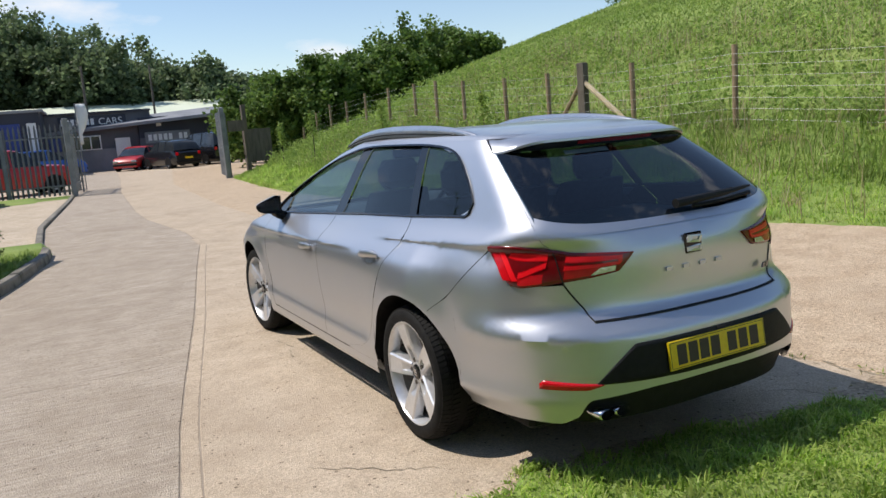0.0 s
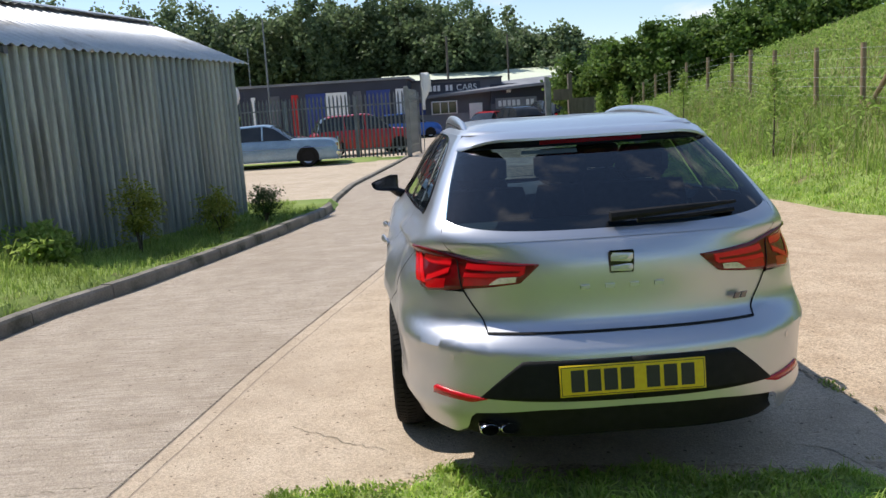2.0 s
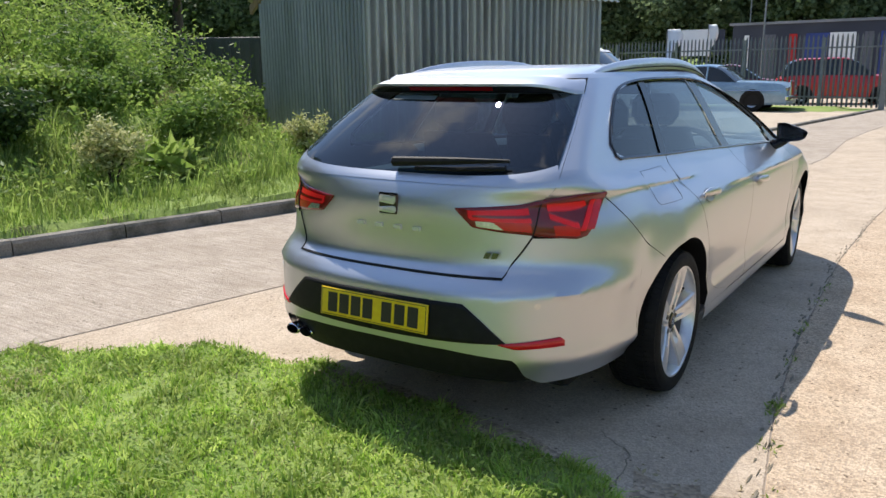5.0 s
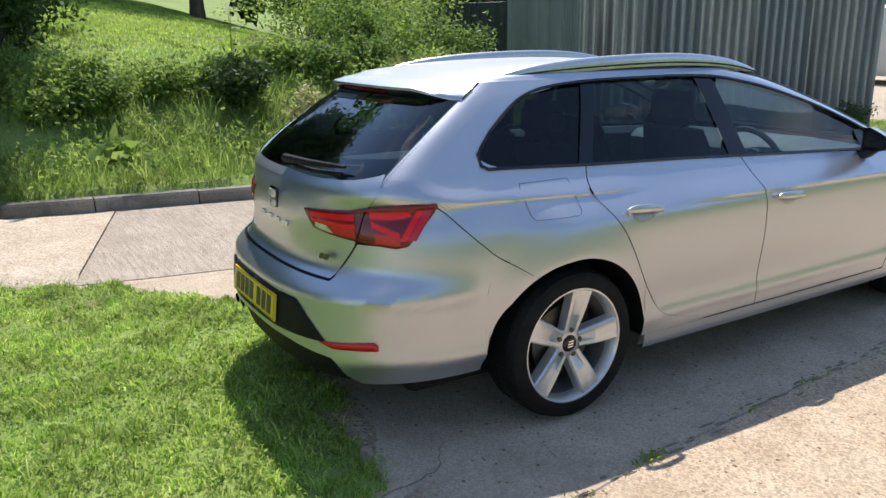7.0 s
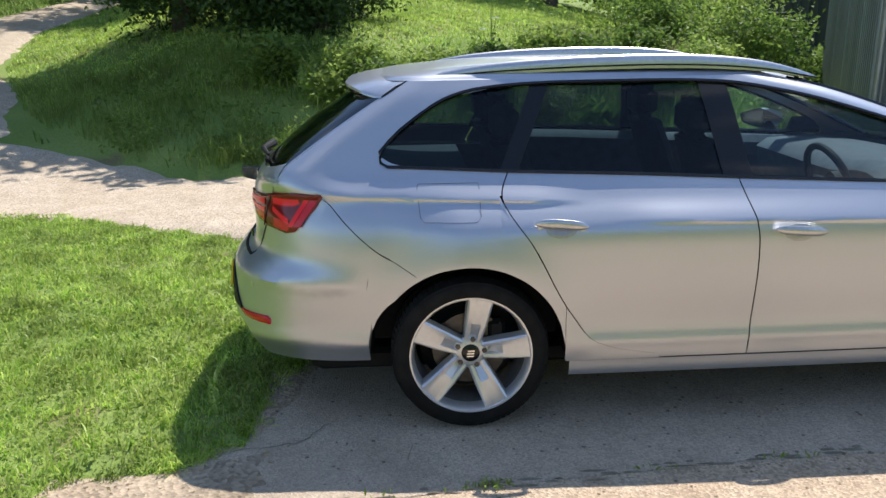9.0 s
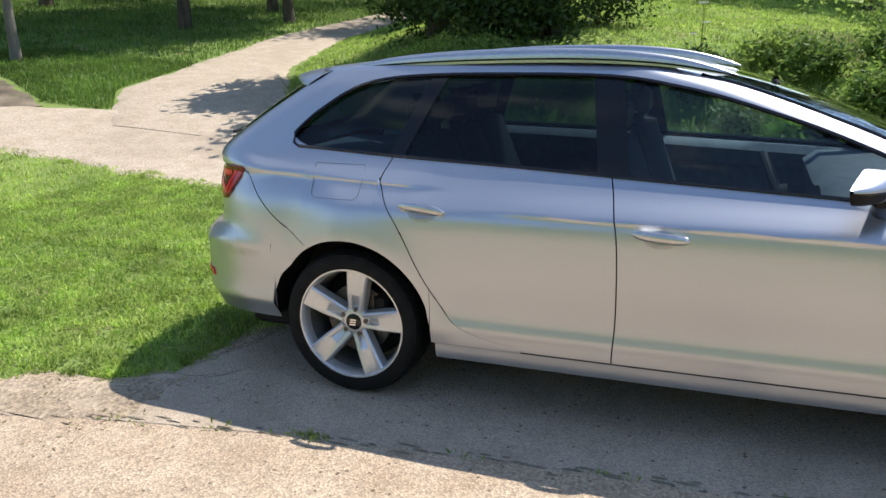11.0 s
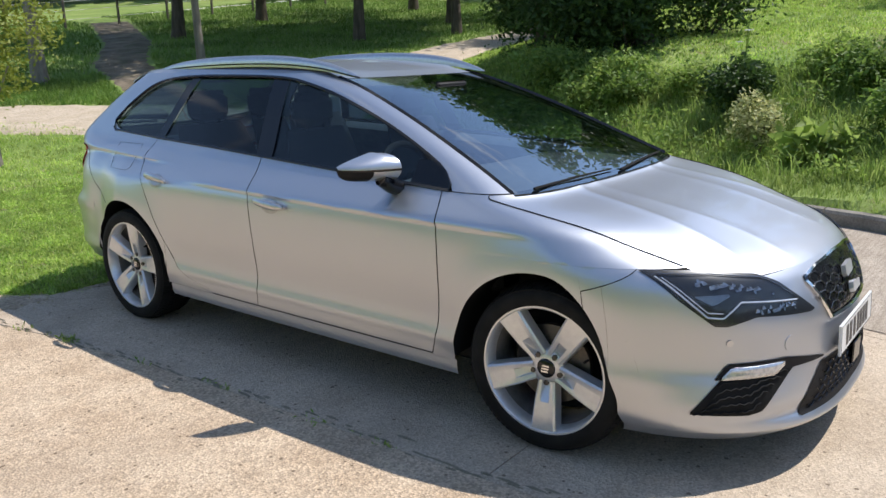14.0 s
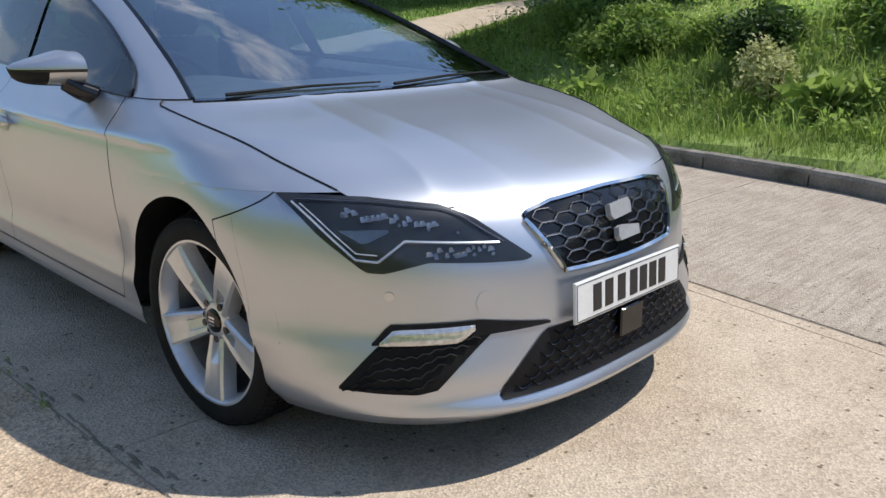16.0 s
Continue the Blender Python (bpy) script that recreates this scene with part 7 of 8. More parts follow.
part("roof", Shape().prism([(-3.2, 64.5, 3.85), (17.6, 64.5, 3.9), (17.0, 71, 5.15), (-3.0, 71, 5.1)], (0, 0.2, 0.12)), pale_roof, hall, "pale green sheet roof", smooth=False)
part("eave", Shape().box((7.4, 64.4, 3.75), (21, 0.3, 0.28)), grey_wall, hall, smooth=False)
stores = thing("container_store", (0, 0, 0), "row of navy and white store cabins", "building")
part("wall", Shape().box((-6.2, 54.0, 2.0), (11.4, 6.0, 4.0), -0.08), navy, stores, smooth=False)
part("roof_edge", Shape().box((-6.2, 54.0, 4.05), (11.8, 6.3, 0.16), -0.08), grey_wall, stores, smooth=False)
for k, (w, m) in enumerate(((0.35, white_paint), (0.9, slate_grey), (0.55, red_paint), (1.6, blue_paint), (1.7, white_paint), (0.6, slate_grey), (1.9, blue_paint), (0.6, white_paint))):
    x = -11.2 + 1.42 * k
    part("panel", Shape().box((x, 50.95 - 0.08 * (x + 6.2), 1.9), (w * 0.85, 0.06, 2.9), -0.08), m, stores, smooth=False)
shelter = thing("steel_container", (-17.15, 11.6, -0.3), "dark green steel container beside the shed", "container")
for k in range(24):
    part("rib", Shape().box((-3.0 + 0.26 * k, -1.22, 1.3), (0.13, 0.05, 2.4), 0, 0.01), container_green, shelter)
part("body", Shape().box((0, 0, 1.3), (6.2, 2.4, 2.6), 0, 0.02), container_green, shelter)
shelter.rotation_euler = (0, 0, radians(28))
bin_ob = thing("wheeled_bin", (-10.4, 6.3, gz(-10.4, 6.3)), "black wheeled bin among the bushes", "bin")
part("body", Shape().box((0, 0, 0.5), (0.5, 0.5, 0.95), 0.3, 0.03), black_plastic, bin_ob)
part("lid", Shape().box((0, 0, 1.0), (0.56, 0.58, 0.06), 0.3, 0.02), black_plastic, bin_ob)


crate_teal = surface("turquoise_plastic", (0.02, 0.26, 0.24), (0.04, 0.36, 0.33), 8, 0.4, 0.1)
crate = thing("plastic_crate", (-9.63, 8.2, gz(-9.63, 8.2)), "tall turquoise slatted plastic crate beside the shed", "crate")
for k in range(7):
    part("slat", Shape().box((0, 0, 0.10 + 0.19 * k), (0.42, 0.42, 0.13), 0.2, 0.01), crate_teal, crate)
for a, b in ((0.2, 0.2), (-0.2, 0.2), (0.2, -0.2), (-0.2, -0.2)):
    part("corner_post", Shape().box((a, b, 0.66), (0.04, 0.04, 1.32), 0.2), crate_teal, crate)


# parked vehicles across the yard
def parked(name, at, turn, length, width, profile, cabin, paint, label, glass_front=0.0):
    """A vehicle: profile is the body's upper line and cabin the glasshouse's, as (share of length from the tail, height)."""
    ob = thing(name, pose(*at, 0, 0, turn), label, "van" if "van" in name else "car")
    body, rows, hw = Shape(), [], width / 2
    for t in steps(0, 1, 28):
        end = min(t, 1 - t) * length
        w = hw * (1 - 0.16 * max(0, 1 - end / 0.5) ** 2)
        top = spline(profile, t)
        y = (t - 0.5) * length
        half = [(w * 0.93, 0.22), (w, 0.34), (w, top * 0.62), (w * 0.985, top * 0.86), (w * 0.93, top * 0.965), (w * 0.75, top), (0, top * 1.012)]
        rows.append([(x, y, z) for x, z in half] + [(-x, y, z) for x, z in half[-2::-1]])
    body.grid(rows, flip=True).fan(rows[0]).fan(rows[-1], True)
    part("body", body, paint, ob, sharp=35)
    y0, y1 = cabin[0][0], cabin[-1][0]
    glass, roof = Shape(), Shape()
    grows, rrows = [], []
    for t in steps(y0, y1, 20):
        base, top = spline(profile, t) - 0.03, spline(cabin, t)
        k = (top - base) / 0.55
        y = (t - 0.5) * length
        w0, w1 = hw * 0.94, hw * 0.94 - 0.17 * k
        half = [(w0, base), (w1 + 0.012, top - 0.05), (w1 * 0.8, top), (0, top + 0.012)]
        grows.append([(x, y, z) for x, z in half] + [(-x, y, z) for x, z in half[-2::-1]])
        if top > max(v for _, v in cabin) - 0.09:
            rrows.append([(x, y, z + 0.012) for x, z in ((w1 + 0.02, top - 0.07), (w1 + 0.005, top - 0.035), (w1 * 0.8, top), (0, top + 0.012), (-w1 * 0.8, top), (-w1 - 0.005, top - 0.035), (-w1 - 0.02, top - 0.07))])
    part("glasshouse", glass.grid(grows, flip=True), dark_glass, ob, sharp=35)
    if len(rrows) > 1:
        part("roof", roof.grid(rrows, flip=True), paint, ob, sharp=35)
    for t in (y0 + 0.36 * (y1 - y0), y0 + 0.64 * (y1 - y0)):
        for sx in (1, -1):
            base, top = spline(profile, t) - 0.02, spline(cabin, t)
            k = (top - base) / 0.55
            y = (t - 0.5) * length
            part("pillar", Shape().tube([(sx * (hw * 0.94 + 0.006), y, base), (sx * (hw * 0.94 - 0.16 * k + 0.006), y, top - 0.04)], 0.03, 6), paint, ob)
    r = 0.32
    for t in (0.19, 0.81):
        for sx in (1, -1):
            c = (sx * (hw - 0.1), (t - 0.5) * length, r)
            whl = part("wheel", Shape().lathe([(0.09, 0.19), (0.11, 0.22), (0.11, 0.29), (0.08, r), (-0.08, r), (-0.1, 0.2)], "x", 24, c, sx), rubber, ob, "black tyre")
            part("wheel_trim", Shape().lathe([(0.07, 0.004), (0.085, 0.06), (0.06, 0.12), (0.095, 0.17), (0.10, 0.19)], "x", 24, c, sx), satin, whl, "bright wheel trim")
            arch_r = [(sx * (hw + 0.004), c[1] + 0.385 * math.cos(a), r + 0.385 * math.sin(a)) for a in steps(-0.3, math.pi + 0.3, 16)]
            part("wheel_arch", Shape().fan(arch_r, sx < 0), black_plastic, ob, smooth=False)
    for sx in (1, -1):
        zf = spline(profile, 0.97)
        part("headlight", Shape().box((sx * hw * 0.66, length / 2 - 0.03, zf * 0.80), (0.34, 0.08, 0.14), 0, 0.02), clear_lens, ob)
        zr = spline(profile, 0.03)
        part("tail_light", Shape().box((sx * hw * 0.76, -length / 2 + 0.03, zr * 0.82), (0.18, 0.08, 0.2), 0, 0.02), red_lens, ob)
    part("front_bumper", Shape().box((0, length / 2 - 0.02, 0.42), (width * 0.86, 0.12, 0.16), 0, 0.03), chrome if "vintage" in label else black_plastic, ob)
    part("rear_bumper", Shape().box((0, -length / 2 + 0.02, 0.42), (width * 0.86, 0.12, 0.16), 0, 0.03), chrome if "vintage" in label else black_plastic, ob)
    part("plate_bar", Shape().box((0, -length / 2 - 0.045, 0.62), (0.5, 0.02, 0.11)), plate_yellow, ob, smooth=False)
    if "vintage" in label:
        part("radiator_grille", Shape().box((0, length / 2 + 0.0, 0.72), (0.55, 0.06, 0.48), 0, 0.01), chrome, ob, "upright chrome grille")
        for sx in (1, -1):
            part("side_trim", Shape().tube([(sx * (hw + 0.004), -length * 0.47, 0.66), (sx * (hw + 0.004), length * 0.47, 0.66)], 0.012, 4), chrome, ob)
    return ob


SALOON = [(0, 0.80), (0.06, 0.94), (0.25, 0.97), (0.6, 0.97), (0.9, 0.93), (0.97, 0.88), (1, 0.75)]
SALOON_CABIN = [(0.20, 0.96), (0.30, 1.36), (0.45, 1.46), (0.58, 1.42), (0.71, 0.96)]
HATCH = [(0, 0.75), (0.03, 0.92), (0.3, 0.97), (0.66, 0.95), (0.9, 0.85), (0.97, 0.76), (1, 0.6)]
HATCH_CABIN = [(0.02, 0.95), (0.12, 1.36), (0.35, 1.47), (0.55, 1.44), (0.76, 0.94)]
SUV = [(0, 0.9), (0.03, 1.05), (0.3, 1.1), (0.7, 1.08), (0.93, 1.0), (1, 0.75)]
SUV_CABIN = [(0.02, 1.08), (0.08, 1.55), (0.35, 1.68), (0.58, 1.63), (0.75, 1.07)]
VAN = [(0, 1.0), (0.02, 1.22), (0.5, 1.25), (0.72, 1.2), (0.93, 1.05), (1, 0.75)]
VAN_CABIN = [(0.0, 1.22), (0.03, 1.9), (0.4, 1.98), (0.62, 1.93), (0.82, 1.18)]
parked("vintage_saloon", (-5.85, 24.3, -0.012), -90, 5.25, 1.88, SALOON, SALOON_CABIN, limo_blue, "powder blue vintage saloon with chrome trim on the gravel")
parked("red_offroader", (-2.7, 30.2, -0.012), -75, 4.3, 1.85, SUV, SUV_CABIN, red_paint, "bright red off-road car behind the palisade fence")
parked("maroon_hatchback", (-7.2, 33.0, -0.012), -80, 4.2, 1.75, HATCH, HATCH_CABIN, dark_red_paint, "maroon hatchback parked behind the palisade fence")
parked("dark_hatchback", (-11.5, 32.5, -0.012), -95, 4.2, 1.75, HATCH, HATCH_CABIN, black_paint, "dark hatchback parked behind the palisade fence")
parked("silver_hatchback", (-14.6, 35.0, -0.012), -95, 4.2, 1.75, HATCH, HATCH_CABIN, satin, "silver hatchback parked behind the palisade fence")
parked("red_coupe", (4.6, 51.5, -0.012), 150, 4.2, 1.78, HATCH, HATCH_CABIN, red_paint, "red hatchback parked by the workshop")
parked("black_offroader", (6.1, 48.0, -0.012), 18, 4.3, 1.88, SUV, SUV_CABIN, black_paint, "black off-road car parked by the workshop")
parked("dark_van", (8.5, 49.5, -0.012), 20, 4.9, 1.95, VAN, VAN_CABIN, black_paint, "dark panel van parked beside the workshop")
parked("blue_offroader", (-0.9, 50.0, -0.012), -75, 4.4, 1.85, SUV, SUV_CABIN, bright_blue, "bright blue off-road car parked before the office")
van = parked("white_van", (-9.68, 20.3, -0.012), -90, 5.9, 2.0, [(0, 1.85), (0.03, 2.0), (0.5, 2.06), (0.70, 2.04), (0.76, 1.9), (0.84, 1.52), (0.92, 1.14), (0.98, 0.98), (1, 0.75)], [(0.755, 1.95), (0.80, 1.75), (0.86, 1.46), (0.90, 1.27)], white_paint, "white high-roof panel van parked behind the shed")
for sx in (1, -1):
    cab = Shape().prism([(sx * 1.0, 0.95, 1.2), (sx * 1.0, 1.95, 1.2), (sx * 0.985, 1.5, 1.62), (sx * 0.985, 0.95, 1.62)], (sx * 0.006, 0, 0))
    part("cab_window", cab, dark_glass, van, "dark cab window", smooth=False)

# ---- trees, hedges, shrubs and weeds ----
bark = surface("bark", (0.055, 0.042, 0.03), (0.12, 0.095, 0.07), 4, 0.95, 0.9, 0, 40, stretch=(3, 3, 0.6))
pale_bark = surface("pale_bark", (0.16, 0.14, 0.115), (0.27, 0.24, 0.20), 4, 0.95, 0.8, 0, 40, stretch=(3, 3, 0.6))
leaf_dark = foliage("dark_leaf", (0.03, 0.065, 0.016), (0.085, 0.15, 0.035), 0.3, 0.35)
leaf_mid = foliage("green_leaf", (0.08, 0.15, 0.03), (0.18, 0.27, 0.065), 0.3, 0.45)
leaf_light = foliage("light_leaf", (0.20, 0.32, 0.055), (0.40, 0.50, 0.14), 0.25, 0.55)
leaf_bank = foliage("bank_leaf", (0.11, 0.20, 0.035), (0.25, 0.36, 0.085), 0.3, 0.5)
# paler and greyer than the near leaves: distance haze is in the colour
leaf_hazed = foliage("hazed_far_leaf", (0.10, 0.15, 0.07), (0.19, 0.25, 0.12), 0.35, 0.5)
leaf_yellow = foliage("yellow_green_leaf", (0.20, 0.25, 0.03), (0.34, 0.36, 0.08), 0.25, 0.4)
leaf_white = foliage("variegated_leaf", (0.22, 0.28, 0.07), (0.78, 0.74, 0.38), 0.2, 0.35)
petal = foliage("white_petal", (0.62, 0.62, 0.52), (0.80, 0.80, 0.74), 0.1, 0.3)


def leaves(name, middle, size, material, parent=None, label="", seed=1, droop=0.0, narrow=0.45, up=0.0):
    """Many small folded leaves in one mesh, one at each place."""
    rng = np.random.default_rng(seed)
    n = len(middle)
    d = rng.normal(size=(n, 3))
    d[:, 2] = d[:, 2] * 0.7 - droop + up
    d /= np.linalg.norm(d, axis=1)[:, None]
    e = np.cross(d, rng.normal(size=(n, 3)))
    e /= np.linalg.norm(e, axis=1)[:, None]
    f = np.cross(d, e)
    s = rng.uniform(size[0], size[1], n)[:, None]
    mid = middle + d * s * 0.45
    verts = np.stack([middle, mid + e * s * narrow * 0.5 + f * s * 0.08, middle + d * s, mid - e * s * narrow * 0.5 + f * s * 0.08], 1).reshape(-1, 3)
    base = np.arange(n)[:, None] * 4
    tris = np.concatenate([(base + np.array([0, 1, 2])).ravel(), (base + np.array([0, 2, 3])).ravel()])
    me = bpy.data.meshes.new(name)
    me.vertices.add(4 * n)
    me.vertices.foreach_set("co", verts.ravel())
    me.loops.add(6 * n)
    me.loops.foreach_set("vertex_index", tris)
    me.polygons.add(2 * n)
    me.polygons.foreach_set("loop_start", np.arange(2 * n) * 3)
    me.polygons.foreach_set("loop_total", np.full(2 * n, 3))
    me.materials.append(material)
    me.update()
    me.validate()
    ob = new(name, me)
    ob.parent = parent
    return tagged(ob, label)


def cloud(rng, clumps, per, radius, spread_by, middle, squash=1.0, shell=0.55):
    """Places in clumps that fill an uneven rounded crown."""
    d = rng.normal(size=(clumps, 3))
    d /= np.linalg.norm(d, axis=1)[:, None]
    r = (shell + (1 - shell) * rng.uniform(0, 1, clumps) ** 0.6) * (0.75 + 0.35 * np.sin(3 * d[:, 0] + 5 * d[:, 1]) * np.cos(4 * d[:, 2] + d[:, 0] * 2))
    c = d * r[:, None] * np.array([radius, radius, radius * squash]) + np.array(middle)
    return (c[:, None, :] + rng.normal(size=(clumps, per, 3)) * spread_by).reshape(-1, 3), c


def make_tree(x, y, tall, radius, trunk, low, material, bark_m, label, seed, clumps=130, per=60, leaf=(0.10, 0.2), droop=0.3, lean=0.0, forks=7):
    rng = np.random.default_rng(seed)
    z = gz(x, y)
    tree = thing("tree", (x, y, z), label, "tree")
    pts, c = cloud(rng, clumps, per, radius, radius * 0.10, (lean, 0, (low + tall) / 2), (tall - low) / (2 * radius), 0.35)
    pts = pts[pts[:, 2] > low * 0.75]
    path = [(0.05 * math.sin(4 * t + seed) * tall * 0.12 + lean * t, 0.05 * math.cos(3 * t + seed) * tall * 0.1, -0.3 + t * (tall * 0.8 + 0.3)) for t in steps(0, 1, 12)]
    part("trunk", Shape().tube(path, [trunk * (1.25 - 0.35 * min(1, 8 * t)) * (1 - 0.8 * t) + 0.01 for t in steps(0, 1, 12)], 12), bark_m, tree, "rough bark trunk")
    for k in range(forks):
        t = 0.25 + 0.6 * k / forks
        p = Vector(path[int(t * 12)])
        q = Vector(c[int(rng.integers(len(c)))])
        q = q if q.z > p.z else Vector((q.x, q.y, p.z + 0.4))
        m = p.lerp(q, 0.5) + Vector((0, 0, 0.12 * (q - p).length))
        part("limb", Shape().tube([p, m, q], [trunk * 0.42 * (1 - 0.6 * t), trunk * 0.25 * (1 - 0.6 * t), 0.012], 7), bark_m, tree)
    leaves("crown", pts, leaf, material, tree, "uneven leafy crown", seed, droop)
    return tree


def make_shrub(x, y, tall, radius, material, label, seed, per=45, leaf=(0.04, 0.08), clumps=40, category="shrub", sink=0.0):
    rng = np.random.default_rng(seed)
    z = gz(x, y) - sink
    bush = thing("shrub", (x, y, z), label, category)
    pts, c = cloud(rng, clumps, per, radius, radius * 0.14, (0, 0, tall * 0.5), tall * 0.5 / radius, 0.3)
    pts = pts[pts[:, 2] > 0.01]
    for k in range(6):
        q = Vector(c[int(rng.integers(len(c)))])
        part("stem", Shape().tube([(0, 0, -0.05), (q.x * 0.4, q.y * 0.4, max(0.1, q.z * 0.5)), (q.x, q.y, max(0.15, q.z))], [0.012, 0.009, 0.004], 5), bark, bush)
    leaves("foliage", pts, leaf, material, bush, "dense foliage", seed)
    return bush


# trees beyond the lawn
make_tree(-13.7, -12.1, 10, 4.7, 0.17, 3.2, leaf_mid, bark, "broadleaf tree with a straight dark trunk beside the track", 41, 240, 70, (0.17, 0.34))
make_tree(-18.6, -12.6, 10, 4.7, 0.17, 3.0, leaf_mid, bark, "broadleaf tree shading the grass beyond the track", 42, 240, 70, (0.17, 0.34))
make_tree(-11.3, -17.4, 9, 4.4, 0.20, 2.8, leaf_mid, bark, "spreading tree with a forked dark trunk", 43, 220, 70, (0.17, 0.34), lean=-0.5)
make_tree(-8.1, -11.8, 8, 2.6, 0.10, 3.4, leaf_mid, pale_bark, "slender pale-barked tree beside the earth track", 44)
make_tree(-5.0, -13.0, 9, 3.0, 0.16, 3.4, leaf_mid, pale_bark, "pale-barked tree at the edge of the lawn", 45)
make_tree(-16.4, -10.7, 9.5, 4.2, 0.15, 3.4, leaf_mid, bark, "broadleaf tree between the two tracks", 57, 220, 70, (0.17, 0.34))
make_tree(-16, -19, 10, 4.0, 0.2, 2.8, leaf_mid, bark, "broadleaf tree deeper in the wood", 46)
make_tree(-22, -17, 10, 4.0, 0.2, 2.8, leaf_mid, bark, "broadleaf tree at the back of the wood", 47)
make_tree(-24, -10.5, 9, 3.6, 0.2, 2.4, leaf_mid, bark, "broadleaf tree where the track climbs", 48)
make_tree(-1.5, -7.3, 2.9, 1.25, 0.07, 0.55, leaf_yellow, pale_bark, "young staked tree with yellow-green leaves on the lawn", 49, 70, 60, (0.05, 0.10), 0.0, 0, 8)
make_tree(-9.8, -3.7, 5.0, 1.8, 0.2, 0.7, leaf_dark, bark, "dark drooping tree over the bank", 50, 230, 70, (0.15, 0.30), 0.7)
make_tree(-9.1, -1.5, 5.2, 2.3, 0.2, 0.7, leaf_dark, bark, "low dark tree spreading over the bank", 55, 240, 70, (0.14, 0.28), 0.5)
make_tree(-20.3, -4.2, 8, 3.4, 0.2, 2.6, leaf_dark, bark, "dark tree on the upper lawn's edge", 56, 200, 70, (0.17, 0.34), 0.5)
make_tree(-21.5, 4.5, 9, 3.2, 0.22, 2.6, leaf_dark, bark, "dark tree beyond the upper lawn", 51, 140, 60, (0.12, 0.26), 0.6)
make_tree(-18.5, 9.5, 9, 3.2, 0.2, 2.5, leaf_dark, bark, "dark tree behind the shed", 52)
make_tree(-12.5, 15.5, 11, 3.8, 0.2, 2.0, leaf_dark, bark, "dark tree behind the shed roof", 53)
make_tree(-20, 14, 12, 4.5, 0.22, 2.0, leaf_dark, bark, "dark tree behind the container", 54)
for k, (x, y, h, r, m) in enumerate(((-8.3, -2.3, 1.4, 0.95, leaf_dark), (-9.2, -3.0, 2.0, 1.2, leaf_dark), (-8.6, -1.5, 1.5, 1.0, leaf_dark), (-10.0, -4.0, 1.8, 1.2, leaf_dark), (-10.6, -1.0, 2.0, 1.3, leaf_dark))):
    make_shrub(x, y, h, r, m, "dense dark bush on the shaded end of the bank", 60 + k, 70, (0.07, 0.14), 60, sink=0.2)
for k, (x, y, h, r) in enumerate(((-9.4, 4.0, 1.5, 1.0), (-10.5, 5.4, 2.0, 1.2), (-9.2, 5.6, 1.6, 0.9), (-12.0, 4.2, 2.4, 1.6), (-8.4, 6.3, 1.1, 0.7), (-13.4, 6.2, 3.0, 1.8))):
    make_shrub(x, y, h, r, leaf_light if k % 2 else leaf_bank, "rambling bush beside the shed", 70 + k, 70, (0.06, 0.12), 60, sink=0.15)


def wood(name, spots, material, label, seed, leaf, per, clumps, trunk=0.15):
    """Many crowns of one far wood or hedge in one mesh."""
    rng = np.random.default_rng(seed)
    allp = []
    for x, y, z, tall, r in spots:
        p, _ = cloud(rng, clumps, per, r, r * 0.11, (x, y, z + tall * 0.56), tall * 0.48 / r, 0.5)
        allp.append(p[p[:, 2] > z])
    ob = leaves(name, np.concatenate(allp), leaf, material, None, label, seed, 0.2, 0.85)
    ob["category"], ob["kind"] = "trees", "stuff"
    return ob


rng = random.Random(9)
spots = []
for az in np.arange(-62, 17, 1.5):
    for row in range(2):
        a = radians(az + rng.uniform(-0.8, 0.8))
        dist = 80 + 13 * row + rng.uniform(-4, 4)
        el = float(np.interp(az, [-62, -45, -15, -10, 0, 3, 7, 12, 14, 17], [9.8, 9.6, 8.7, 9.3, 9.3, 8.6, 6.7, 5.8, 4.3, 3.6]))
        tall = 1.4 + dist * math.tan(radians(el)) * rng.uniform(0.78, 1.0) - 0.4
        spots.append((dist * math.sin(a) - 1.2, dist * math.cos(a) - 3.6, 0.3, tall, rng.uniform(3.2, 4.8)))
wood("far_wood", spots, leaf_hazed, "far green wood behind the yard", 81, (0.26, 0.5), 100, 66)
spots = []
for az in np.arange(14.5, 32.5, 0.9):
    for row in range(2):
        a = radians(az + rng.uniform(-0.4, 0.4))
        dist = float(np.interp(az, [14, 18, 32], [42, 40, 46])) + 5 * row
        el = float(np.interp(az, [14, 16, 18, 21, 24, 27.5, 30.5, 31.5, 33], [3.6, 4.0, 5.3, 5.7, 6.6, 7.6, 7.0, 6.0, 4.6])) * rng.uniform(0.86, 1.02)
        x, y = dist * math.sin(a) - 2.3, dist * math.cos(a) - 3.2
        g = gz(x, y)
        tall = max(1.5, 1.45 + dist * math.tan(radians(el)) - g)
        spots.append((x, y, g - 0.3, tall, rng.uniform(1.3, 2.2)))
wood("hill_hedge", spots, leaf_mid, "overgrown hedge of bushes along the hill", 82, (0.12, 0.26), 110, 52)
spots = [(-24 + rng.uniform(-2, 2), y, gz(-24, y) - 0.3, rng.uniform(4, 6.5), rng.uniform(1.6, 2.4)) for y in np.arange(-7, 16, 1.6)]
wood("back_hedge", spots, leaf_dark, "dark hedge beyond the upper lawn", 83, (0.14, 0.3), 50, 46)
spots = []
